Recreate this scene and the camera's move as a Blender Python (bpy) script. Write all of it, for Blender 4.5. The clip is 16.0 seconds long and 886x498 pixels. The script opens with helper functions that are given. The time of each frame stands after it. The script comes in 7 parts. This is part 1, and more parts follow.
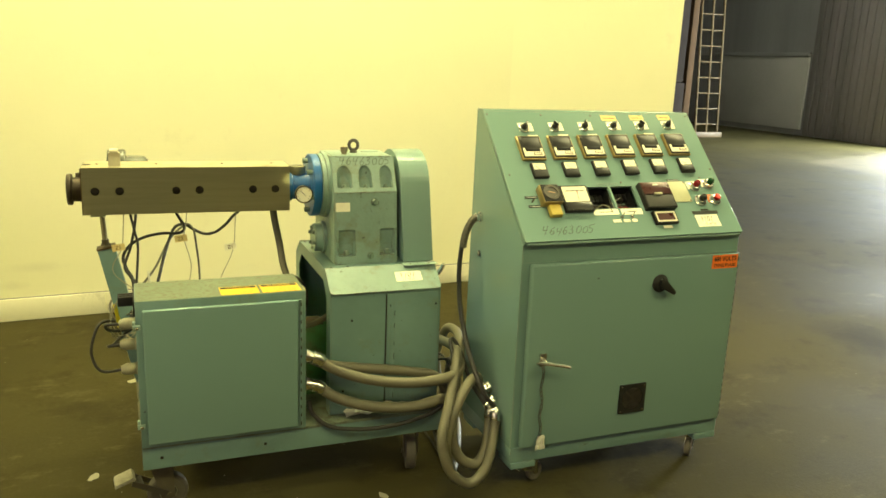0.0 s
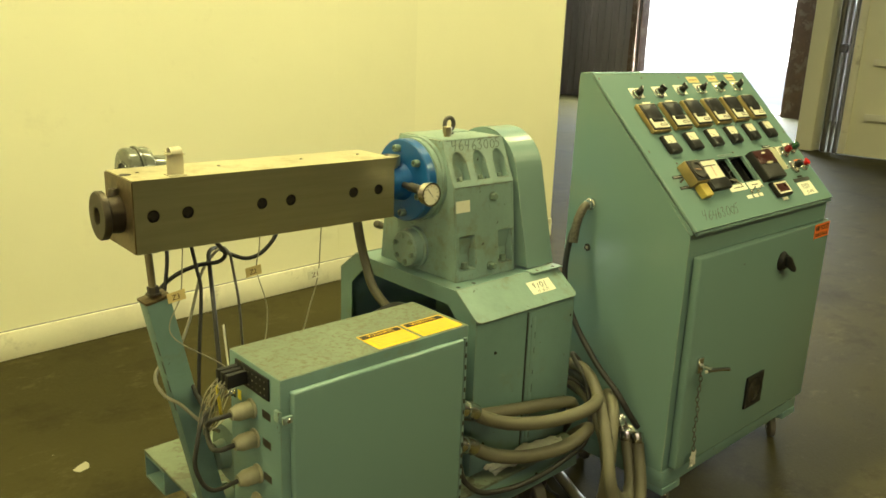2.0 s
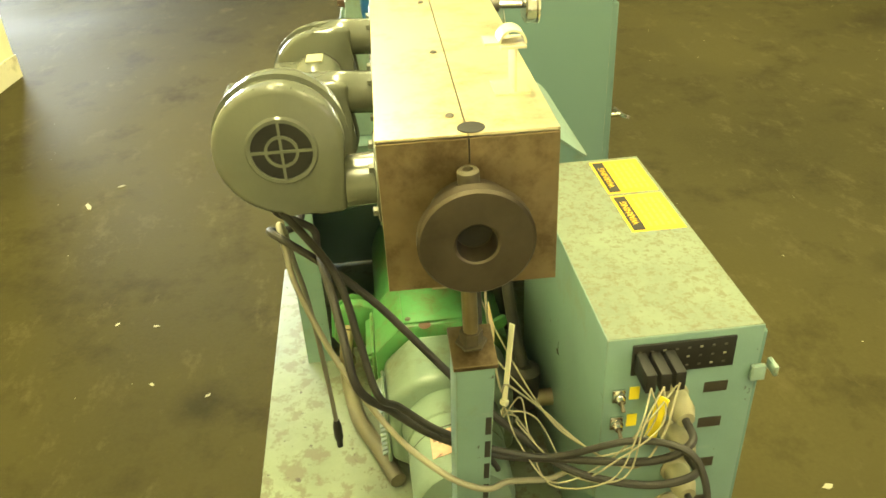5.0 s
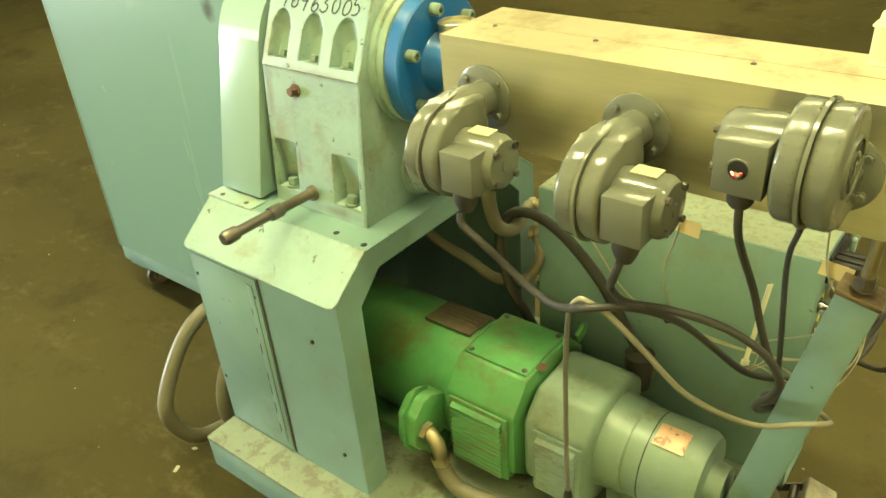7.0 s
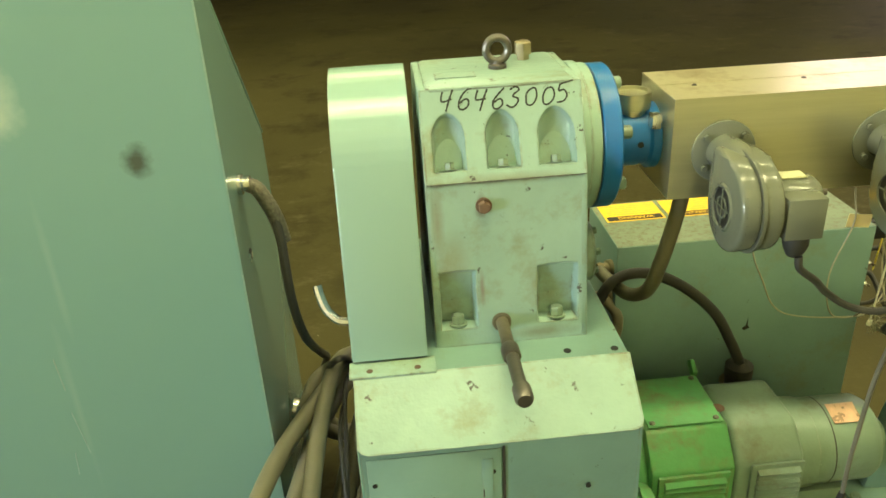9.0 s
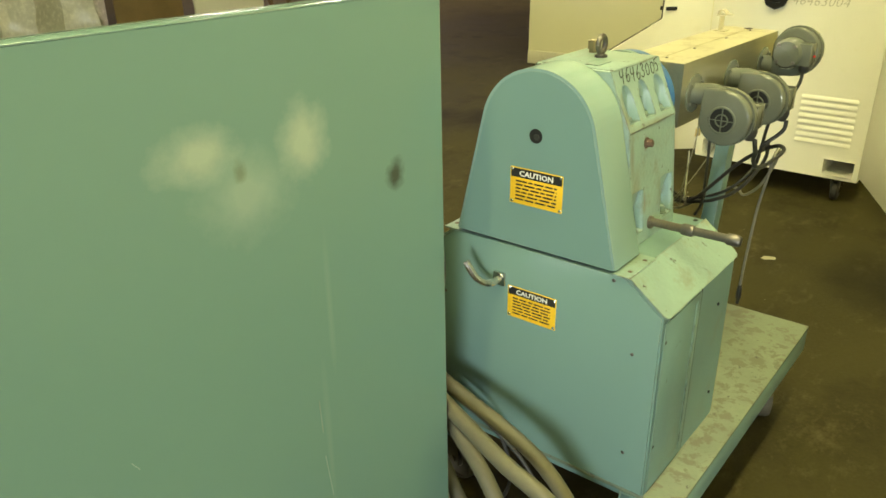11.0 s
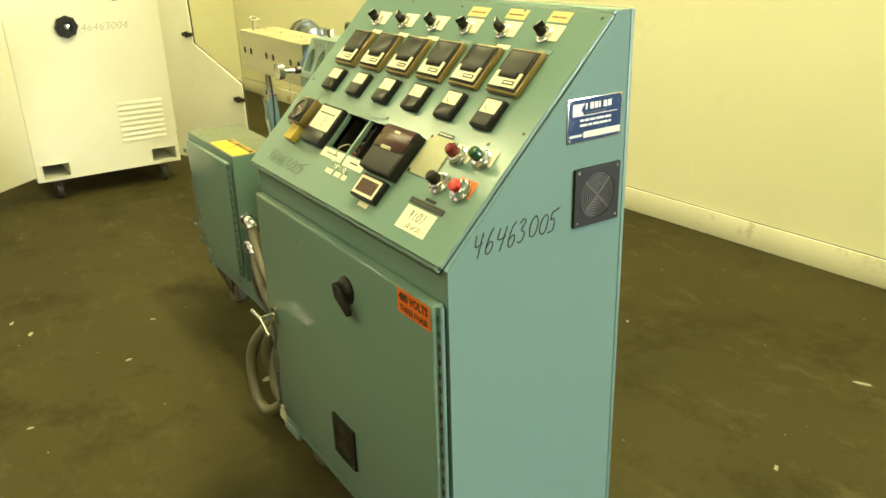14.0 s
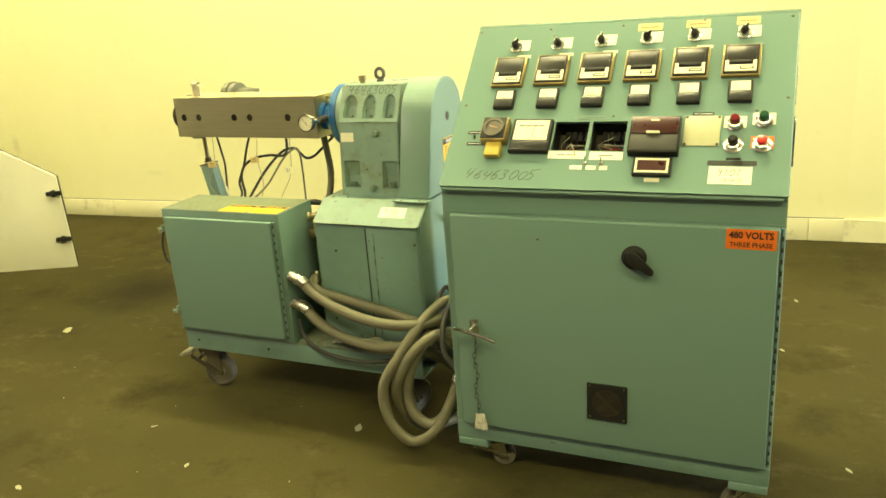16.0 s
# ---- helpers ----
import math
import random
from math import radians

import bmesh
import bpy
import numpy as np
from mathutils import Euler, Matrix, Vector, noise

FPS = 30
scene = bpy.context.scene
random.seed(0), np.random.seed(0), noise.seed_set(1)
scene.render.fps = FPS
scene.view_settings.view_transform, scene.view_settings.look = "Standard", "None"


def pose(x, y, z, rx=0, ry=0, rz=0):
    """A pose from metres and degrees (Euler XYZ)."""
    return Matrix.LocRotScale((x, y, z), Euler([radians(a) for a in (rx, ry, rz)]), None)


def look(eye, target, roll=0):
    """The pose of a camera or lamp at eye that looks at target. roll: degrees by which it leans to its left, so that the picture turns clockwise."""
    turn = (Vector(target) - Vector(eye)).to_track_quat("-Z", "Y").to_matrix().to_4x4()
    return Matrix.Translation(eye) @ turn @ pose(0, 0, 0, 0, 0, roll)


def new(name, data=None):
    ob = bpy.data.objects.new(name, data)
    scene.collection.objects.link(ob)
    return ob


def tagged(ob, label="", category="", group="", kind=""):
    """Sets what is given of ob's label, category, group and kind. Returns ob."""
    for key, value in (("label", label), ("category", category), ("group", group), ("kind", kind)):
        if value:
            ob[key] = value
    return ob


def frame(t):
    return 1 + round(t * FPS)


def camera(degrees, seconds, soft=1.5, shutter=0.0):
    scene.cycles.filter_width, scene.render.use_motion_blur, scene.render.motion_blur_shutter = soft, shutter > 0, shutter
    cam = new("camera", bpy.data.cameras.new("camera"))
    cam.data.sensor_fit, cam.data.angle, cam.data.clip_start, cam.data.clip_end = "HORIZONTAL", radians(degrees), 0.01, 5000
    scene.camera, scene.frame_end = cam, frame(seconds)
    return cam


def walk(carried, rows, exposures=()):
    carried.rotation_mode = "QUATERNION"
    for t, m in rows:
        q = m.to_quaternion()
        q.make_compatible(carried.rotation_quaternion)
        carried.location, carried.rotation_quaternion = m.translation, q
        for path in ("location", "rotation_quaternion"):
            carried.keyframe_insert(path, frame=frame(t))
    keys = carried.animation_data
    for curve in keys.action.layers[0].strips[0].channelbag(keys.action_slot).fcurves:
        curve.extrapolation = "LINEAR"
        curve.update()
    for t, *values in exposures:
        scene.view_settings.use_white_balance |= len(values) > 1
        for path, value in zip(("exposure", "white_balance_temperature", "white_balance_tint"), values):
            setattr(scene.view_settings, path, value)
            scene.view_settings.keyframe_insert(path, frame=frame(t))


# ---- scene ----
cam = camera(59.0, 16.0, 1.6)

PATH = [
    (0, (-2.1143, -2.2519, 1.5085), (-1.3928, -0.4454, 1.0423), 2.35),
    (0.5, (-2.318, -2.056, 1.47), (-1.449, -0.306, 1.042), 2.4),
    (1, (-2.504, -1.747, 1.474), (-1.518, -0.074, 0.995), 2.0),
    (1.5, (-2.763, -1.434, 1.448), (-1.621, 0.137, 0.97), 2.2),
    (2, (-2.874, -1.074, 1.438), (-1.567, 0.345, 0.91), 2.1),
    (2.5, (-2.963, -0.696, 1.431), (-1.545, 0.59, 0.853), 2.0),
    (3, (-3.074, -0.359, 1.411), (-1.584, 0.709, 0.61), 1.6),
    (3.2, (-3.065, -0.231, 1.388), (-1.559, 0.728, 0.487), 0.2),
    (5.3, (-2.842, 0.797, 1.407), (-1.185, 0.459, 0.338), -2.3),
    (5.5, (-2.799, 0.888, 1.415), (-1.185, 0.423, 0.33), -1.7),
    (6, (-2.729, 1.219, 1.428), (-1.232, 0.412, 0.375), -4.0),
    (6.5, (-2.543, 1.414, 1.436), (-1.256, 0.307, 0.379), -4.4),
    (7, (-2.335, 1.555, 1.459), (-1.234, 0.249, 0.419), -4.8),
    (7.5, (-2.109, 1.673, 1.464), (-1.258, 0.161, 0.469), -5.4),
    (8, (-1.829, 1.661, 1.447), (-1.274, -0.023, 0.522), -4.1),
    (8.5, (-1.533, 1.683, 1.441), (-1.286, -0.1, 0.567), -4.0),
    (9, (-1.189, 1.726, 1.454), (-1.307, -0.06, 0.562), -3.2),
    (9.2, (-1.031, 1.682, 1.44), (-1.343, -0.071, 0.528), -2.2),
    (11.3, (0.442, 1.274, 1.492), (-1.118, 0.281, 0.729), -1.7),
    (11.5, (0.577, 1.184, 1.498), (-1.056, 0.299, 0.756), -2.6),
    (12, (0.771, 0.846, 1.472), (-0.975, 0.284, 0.675), -2.2),
    (12.5, (1.005, 0.502, 1.457), (-0.808, 0.313, 0.635), -1.4),
    (13, (1.1138, 0.1334, 1.4527), (-0.6884, 0.3840, 0.6228), -0.99),
    (13.5, (1.1017, -0.2473, 1.4518), (-0.6211, 0.3939, 0.6630), -1.67),
    (14, (1.0717, -0.6817, 1.4766), (-0.4814, 0.3371, 0.7347), -1.52),
    (14.5, (0.8523, -1.0244, 1.4616), (-0.5419, 0.2255, 0.7560), -2.82),
    (15, (0.6336, -1.4180, 1.4590), (-0.5723, 0.0301, 0.7905), -3.21),
    (15.5, (0.3455, -1.7451, 1.4622), (-0.6401, -0.1291, 0.8166), -3.63),
    (16, (-0.0092, -1.9684, 1.4438), (-0.8006, -0.2368, 0.8293), -4.14),
]
# seconds, stops, kelvin, tint
EXPOSURES = [(0, 1.08, 6500, 10), (1, 0.82, 6450, 10), (1.5, 0.76, 6400, 10), (2.5, 0.86, 6400, 10), (3, 0.98, 6500, 10), (5.5, 1.76, 6600, 10), (6, 1.64, 6550, 10), (7, 1.41, 6400, 10), (8, 1.15, 6050, 10), (9, 0.95, 6000, 10),
             (11.5, 0.66, 6400, 10), (12, 0.66, 6400, 10), (12.5, 1.10, 6100, 10), (13.5, 1.06, 6250, 10), (14.5, 0.98, 6400, 10), (15, 1.08, 6500, 10), (16, 1.37, 6500, 10)]
walk(cam, [(t, look(eye, target, roll)) for t, eye, target, roll in PATH], EXPOSURES)

# ---- world, sun, daylight at the dock door, lamps ----
world = bpy.data.worlds.new("sky")
scene.world = world
world.use_nodes = True
wn = world.node_tree
sky = wn.nodes.new("ShaderNodeTexSky")
sky.sky_type, sky.sun_disc = "NISHITA", False
sky.sun_elevation, sky.sun_rotation = radians(36), radians(70)
wn.links.new(sky.outputs[0], wn.nodes["Background"].inputs[0])
wn.nodes["Background"].inputs[1].default_value = 0.12

sun = new("sun", bpy.data.lights.new("sun", "SUN"))
sun.data.energy, sun.data.angle, sun.data.color = 4.0, radians(0.5), (1.0, 0.95, 0.86)
sun.matrix_world = look((19.1, 10.4, 6.0), (14.0, 8.5, 2.4))

dock = new("dock_daylight", bpy.data.lights.new("dock_daylight", "AREA"))
dock.data.shape, dock.data.size, dock.data.size_y = "RECTANGLE", 3.6, 3.4
dock.data.energy, dock.data.color = 1350.0, (0.91, 1.0, 0.94)
dock.matrix_world = look((13.97, 8.48, 1.75), (0.0, 8.0, 1.2))

LAMP_COLOUR = (1.0, 0.91, 0.42)
LAMPS = [(-4.6, 1.15, 58), (-1.2, 1.12, 102), (2.7, 0.8, 74), (-4.4, -1.5, 50), (-0.9, -3.6, 54), (2.7, -3.2, 92)]
COOLER = (1.0, 0.92, 0.42)
FAR_COLOUR = (1.0, 0.78, 0.72)
FAR_LAMPS = [(-10.5, -8.0, 200), (-10.5, -13.0, 200)]
LAMP_Z = 4.55
for lx, ly, watts in LAMPS + FAR_LAMPS:
    lamp = new("ceiling_lamp", bpy.data.lights.new("ceiling_lamp", "AREA"))
    lamp.data.shape, lamp.data.size, lamp.data.size_y = "RECTANGLE", 2.4, 0.25
    lamp.data.energy, lamp.data.color = watts, FAR_COLOUR if ly < -5 else LAMP_COLOUR if ly > 0 else COOLER
    if (lx, ly) == (-4.4, -1.5):
        lamp.data.size, lamp.data.size_y = 4.2, 0.09
    lamp.location = (lx, ly, LAMP_Z - 0.02)


# ---- materials ----
def nodes_of(name):
    m = bpy.data.materials.new(name)
    m.use_nodes = True
    return m, m.node_tree.nodes, m.node_tree.links, m.node_tree.nodes["Principled BSDF"]


def surface(name, colour, rough=0.5, metal=0.0, vary=0.12, grain=120.0, patch=4.0, bump=0.15, dirt=None, dirt_amount=0.0,
            dirt_scale=9.0, chips=0.0, coat=0.0, stretch=(1, 1, 1), spec=0.5, scuff=None, marks=(), edge=None, soft_dirt=0.16):
    """A surface with fine grain, broad unevenness, dirt patches and chipped specks."""
    m, n, l, b = nodes_of(name)
    co = n.new("ShaderNodeTexCoord")
    mp = n.new("ShaderNodeMapping")
    mp.inputs["Scale"].default_value = stretch
    l.new(co.outputs["Object"], mp.inputs[0])
    seed = n.new("ShaderNodeObjectInfo")
    shift = n.new("ShaderNodeVectorMath")
    shift.operation = "ADD"
    mul = n.new("ShaderNodeMath")
    mul.operation = "MULTIPLY"
    mul.inputs[1].default_value = 7.0
    l.new(seed.outputs["Random"], mul.inputs[0])
    l.new(mp.outputs[0], shift.inputs[0])
    l.new(mul.outputs[0], shift.inputs[1])

    def noise_at(scale, detail=4.0, rough_=0.6):
        t = n.new("ShaderNodeTexNoise")
        t.inputs["Scale"].default_value, t.inputs["Detail"].default_value, t.inputs["Roughness"].default_value = scale, detail, rough_
        l.new(shift.outputs[0], t.inputs["Vector"])
        return t.outputs["Fac"]

    def ramp(fac, a, b_):
        r = n.new("ShaderNodeMapRange")
        r.inputs["From Min"].default_value, r.inputs["From Max"].default_value = a, b_
        l.new(fac, r.inputs["Value"])
        return r.outputs[0]

    def mixed(fac, a, b_, kind="MIX"):
        x = n.new("ShaderNodeMix")
        x.data_type, x.blend_type = "RGBA", kind
        for socket, value in ((x.inputs[0], fac), (x.inputs[6], a), (x.inputs[7], b_)):
            if isinstance(value, bpy.types.NodeSocket):
                l.new(value, socket)
            else:
                socket.default_value = value
        return x.outputs[2]

    base = (*colour, 1)
    dark = tuple(c * (1 - 1.6 * vary) for c in colour) + (1,)
    light = tuple(min(1, c * (1 + vary)) for c in colour) + (1,)
    broad, fine = noise_at(patch), noise_at(grain, 2.0)
    out = mixed(ramp(broad, 0.32, 0.68), dark, light)
    out = mixed(ramp(fine, 0.3, 0.7), out, mixed(0.5, out, base))
    rough_value = n.new("ShaderNodeMapRange")
    rough_value.inputs["To Min"].default_value, rough_value.inputs["To Max"].default_value = max(0.03, rough - 0.8 * vary), min(1, rough + vary)
    l.new(broad, rough_value.inputs["Value"])
    rough_out = rough_value.outputs[0]
    if dirt:
        spread = noise_at(dirt_scale, 8.0, 0.72)
        cover = ramp(spread, 0.62 - 0.3 * dirt_amount, 0.62 + soft_dirt - 0.27 * dirt_amount)
        cap = n.new("ShaderNodeMath")
        cap.operation = "MULTIPLY"
        cap.inputs[1].default_value = min(1.0, 0.35 + dirt_amount)
        l.new(cover, cap.inputs[0])
        out = mixed(cap.outputs[0], out, (*dirt, 1))
    if scuff:
        s_colour, s_amount, s_scale, s_stretch = scuff
        sm = n.new("ShaderNodeMapping")
        sm.inputs["Scale"].default_value = tuple(q * s_scale for q in s_stretch)
        sm.inputs["Location"].default_value = (3.7, 1.9, 5.3)
        l.new(shift.outputs[0], sm.inputs[0])
        st = n.new("ShaderNodeTexNoise")
        st.inputs["Scale"].default_value, st.inputs["Detail"].default_value, st.inputs["Roughness"].default_value = 1.0, 9.0, 0.78
        l.new(sm.outputs[0], st.inputs["Vector"])
        worn = n.new("ShaderNodeMath")
        worn.operation = "MULTIPLY"
        worn.inputs[1].default_value = min(1.0, 0.3 + 2.0 * s_amount)
        l.new(ramp(st.outputs["Fac"], 0.66 - 0.4 * s_amount, 0.80 - 0.4 * s_amount), worn.inputs[0])
        out = mixed(worn.outputs[0], out, (*s_colour, 1))
    if marks or edge:
        geo = n.new("ShaderNodeNewGeometry")
    for centre, radii, m_colour, m_strength in marks:
        off = n.new("ShaderNodeVectorMath")
        off.operation = "SUBTRACT"
        l.new(geo.outputs["Position"], off.inputs[0])
        off.inputs[1].default_value = centre
        div = n.new("ShaderNodeVectorMath")
        div.operation = "DIVIDE"
        l.new(off.outputs[0], div.inputs[0])
        div.inputs[1].default_value = radii
        far = n.new("ShaderNodeVectorMath")
        far.operation = "LENGTH"
        l.new(div.outputs[0], far.inputs[0])
        rag = n.new("ShaderNodeTexNoise")
        rag.inputs["Scale"].default_value, rag.inputs["Detail"].default_value, rag.inputs["Roughness"].default_value = 1.3 / max(radii[0], radii[2] if radii[2] < 5 else 0), 7.0, 0.65
        l.new(geo.outputs["Position"], rag.inputs["Vector"])
        wob = n.new("ShaderNodeMath")
        wob.operation = "MULTIPLY_ADD"
        wob.inputs[1].default_value = 1.1
        l.new(rag.outputs["Fac"], wob.inputs[0])
        l.new(far.outputs["Value"], wob.inputs[2])
        fade = n.new("ShaderNodeMapRange")
        fade.inputs["From Min"].default_value, fade.inputs["From Max"].default_value = 1.55, 0.75
        fade.inputs["To Max"].default_value = m_strength
        l.new(wob.outputs[0], fade.inputs["Value"])
        out = mixed(fade.outputs[0], out, (*m_colour, 1))
    if edge:
        e_colour, e_radius, e_strength = edge
        soft_n = n.new("ShaderNodeBevel")
        soft_n.samples = 4
        soft_n.inputs["Radius"].default_value = e_radius
        dot = n.new("ShaderNodeVectorMath")
        dot.operation = "DOT_PRODUCT"
        l.new(soft_n.outputs[0], dot.inputs[0])
        l.new(geo.outputs["Normal"], dot.inputs[1])
        gone = n.new("ShaderNodeMapRange")
        gone.inputs["From Min"].default_value, gone.inputs["From Max"].default_value = 0.985, 0.90
        l.new(dot.outputs["Value"], gone.inputs["Value"])
        patchy = n.new("ShaderNodeMath")
        patchy.operation = "MULTIPLY"
        l.new(gone.outputs[0], patchy.inputs[0])
        l.new(ramp(noise_at(22.0, 6.0, 0.7), 0.42, 0.62), patchy.inputs[1])
        amount = n.new("ShaderNodeMath")
        amount.operation = "MULTIPLY"
        amount.inputs[1].default_value = e_strength
        l.new(patchy.outputs[0], amount.inputs[0])
        out = mixed(amount.outputs[0], out, (*e_colour, 1))
    if chips:
        spots = noise_at(38.0, 6.0, 0.7)
        out = mixed(ramp(spots, 0.80 - chips, 0.82 - chips), out, (0.05, 0.045, 0.04, 1))
    l.new(out, b.inputs["Base Color"])
    l.new(rough_out, b.inputs["Roughness"])
    b.inputs["Metallic"].default_value = metal
    b.inputs["Coat Weight"].default_value = coat
    b.inputs["Coat Roughness"].default_value = 0.15
    b.inputs["Specular IOR Level"].default_value = spec
    if bump:
        bp = n.new("ShaderNodeBump")
        bp.inputs["Strength"].default_value, bp.inputs["Distance"].default_value = bump, 0.002
        l.new(fine, bp.inputs["Height"])
        l.new(bp.outputs[0], b.inputs["Normal"])
    return m


def plain(name, colour, rough=0.5, metal=0.0, coat=0.0):
    return surface(name, colour, rough, metal, vary=0.06, grain=300, patch=25, bump=0.05, coat=coat)


TEAL = surface("teal_enamel", (0.161, 0.258, 0.233), 0.19, vary=0.012, grain=30, patch=0.9, bump=0,
               chips=0.02, edge=((0.42, 0.44, 0.34), 0.0024, 0.8))
TEAL_PALE = surface("pale_teal_enamel", (0.212, 0.318, 0.288), 0.25, vary=0.012, grain=30, patch=0.9, bump=0, chips=0.02, edge=((0.13, 0.10, 0.065), 0.0024, 0.8))
TEAL_WORN = surface("worn_teal_enamel", (0.152, 0.250, 0.228), 0.38, vary=0.10, grain=180, patch=5, bump=0.10, dirt=(0.15, 0.17, 0.10),
                    dirt_amount=0.24, dirt_scale=8.0, chips=0.12, scuff=((0.25, 0.31, 0.26), 0.12, 12.0, (1, 1, 3)), edge=((0.14, 0.11, 0.07), 0.0024, 0.8))
TEAL_CAST = surface("cast_iron_in_pale_teal_paint", (0.216, 0.316, 0.278), 0.38, vary=0.09, grain=90, patch=7, bump=0.45, dirt=(0.165, 0.165, 0.088),
                    dirt_amount=0.34, dirt_scale=11.0, chips=0.15, edge=((0.09, 0.07, 0.042), 0.0060, 0.95),
                    marks=[((-1.314, 0.71, 1.008), (0.010, 0.05, 0.020), (0.10, 0.03, 0.02), 0.8), ((-1.311, 0.72, 0.880), (0.005, 0.05, 0.032), (0.16, 0.09, 0.085), 0.6),
                           ((-1.36, 0.715, 1.045), (0.10, 0.05, 0.012), (0.13, 0.09, 0.045), 0.6), ((-1.25, 0.715, 0.99), (0.012, 0.05, 0.06), (0.15, 0.11, 0.06), 0.6),
                           ((-1.40, 0.72, 0.80), (0.07, 0.05, 0.014), (0.12, 0.10, 0.05), 0.6), ((-1.27, 0.72, 0.93), (0.03, 0.05, 0.05), (0.17, 0.16, 0.085), 0.5)])
DECK = surface("scuffed_deck_paint", (0.140, 0.175, 0.122), 0.5, vary=0.18, grain=60, patch=8, bump=0.5, dirt=(0.088, 0.080, 0.050),
               dirt_amount=0.36, dirt_scale=24.0, chips=0.16, scuff=((0.235, 0.275, 0.195), 0.14, 14.0, (1, 1, 1)), soft_dirt=0.05)
GREEN = surface("bright_green_motor_paint", (0.078, 0.262, 0.088), 0.40, vary=0.14, grain=80, patch=8, bump=0.25, dirt=(0.125, 0.115, 0.045),
                dirt_amount=0.46, dirt_scale=9.0, chips=0.07, edge=((0.055, 0.065, 0.028), 0.0034, 0.8))
GREY_CAST = surface("grey_cast_housing", (0.168, 0.240, 0.190), 0.34, vary=0.12, grain=110, patch=7, bump=0.25, dirt=(0.105, 0.100, 0.055),
                    dirt_amount=0.36, dirt_scale=10.0, chips=0.05, edge=((0.07, 0.065, 0.04), 0.003, 0.7))
BLOWER = surface("grey_blower_enamel", (0.116, 0.125, 0.098), 0.18, vary=0.06, grain=160, patch=10, bump=0.08, dirt=(0.12, 0.11, 0.08),
                 dirt_amount=0.10)
BLUE = surface("blue_flange_paint", (0.012, 0.108, 0.33), 0.30, vary=0.1, grain=130, patch=9, bump=0.15, dirt=(0.03, 0.07, 0.13), dirt_amount=0.2, chips=0.03)
STEEL = surface("brushed_stainless_sheet", (0.475, 0.458, 0.305), 0.31, 0.85, vary=0.06, grain=40, patch=3.5, bump=0, stretch=(1.0, 22, 22),
                dirt=(0.36, 0.30, 0.20), dirt_amount=0.14, dirt_scale=3.0)
# stained; lighter and less metallic than STEEL, with lamp sheen put into the colour
STEEL_TOP = surface("stained_sheen_stainless_sheet", (0.64, 0.59, 0.395), 0.30, 0.62, vary=0.06, grain=60, patch=6, bump=0.1, dirt=(0.34, 0.245, 0.11),
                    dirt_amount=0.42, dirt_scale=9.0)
STEEL_END = surface("heat_browned_steel_plate", (0.235, 0.178, 0.10), 0.42, 0.75, vary=0.2, grain=60, patch=9, bump=0.25, dirt=(0.085, 0.06, 0.032),
                    dirt_amount=0.50, dirt_scale=11.0, edge=((0.45, 0.36, 0.22), 0.002, 0.5))
DARK_STEEL = surface("oiled_dark_steel", (0.13, 0.12, 0.105), 0.38, 0.8, vary=0.15, grain=90, patch=14, bump=0.2)
BRIGHT = surface("bright_zinc", (0.68, 0.67, 0.63), 0.22, 1.0, vary=0.08, grain=120, patch=20, bump=0.1)
BRASS = surface("dull_brass", (0.36, 0.31, 0.19), 0.42, 0.9, vary=0.15, grain=90, patch=20, bump=0.2)
COPPER = surface("copper_foil_label", (0.66, 0.42, 0.29), 0.28, 0.6, vary=0.22, grain=60, patch=45, bump=0.1)
RUST = surface("rusty_bolt", (0.105, 0.064, 0.042), 0.7, 0.3, vary=0.25, grain=90, patch=30, bump=0.5)
BLACK = surface("black_plastic", (0.016, 0.016, 0.015), 0.5, vary=0.06, grain=300, patch=25, bump=0.05, spec=0.28)
BLACK_RUBBER = surface("black_rubber", (0.028, 0.027, 0.024), 0.55, vary=0.15, grain=150, patch=12, bump=0.2, dirt=(0.09, 0.08, 0.05), dirt_amount=0.15)
HOSE = surface("grey_liquid_tight_hose", (0.130, 0.121, 0.078), 0.5, vary=0.1, grain=140, patch=6, bump=0.25, dirt=(0.08, 0.07, 0.045), dirt_amount=0.25)
GREY_CABLE = surface("grey_cable_jacket", (0.125, 0.12, 0.098), 0.5, vary=0.1, patch=12)
PALE_LEAD = surface("pale_grey_lead", (0.205, 0.195, 0.14), 0.5, vary=0.1, patch=12)
WHITE_WIRE = surface("pale_thermocouple_lead", (0.34, 0.32, 0.22), 0.55, vary=0.12, patch=20)
BRAID = surface("steel_braid", (0.13, 0.12, 0.09), 0.5, 0.5, vary=0.4, grain=260, patch=160, bump=0.8)
GLASS_BLACK = plain("smoked_window", (0.012, 0.012, 0.011), 0.34)
GLASS_RED = plain("dark_red_window", (0.045, 0.010, 0.009), 0.28)
CREAM = surface("ivory_dial_face", (0.74, 0.70, 0.54), 0.42, vary=0.05, patch=40, bump=0.02)
GOLD = surface("gold_anodised_bezel", (0.34, 0.255, 0.10), 0.35, 0.55, vary=0.1, patch=30, bump=0.05)
CREAM_PLATE = surface("blank_beige_cover_plate", (0.42, 0.42, 0.27), 0.45, vary=0.06, patch=20, bump=0.05)
PAPER = surface("paper_label", (0.80, 0.78, 0.62), 0.65, vary=0.06, patch=30, bump=0.05, dirt=(0.5, 0.45, 0.3), dirt_amount=0.08)
TAPE = surface("masking_tape", (0.66, 0.52, 0.22), 0.6, vary=0.08, patch=30, bump=0.1)
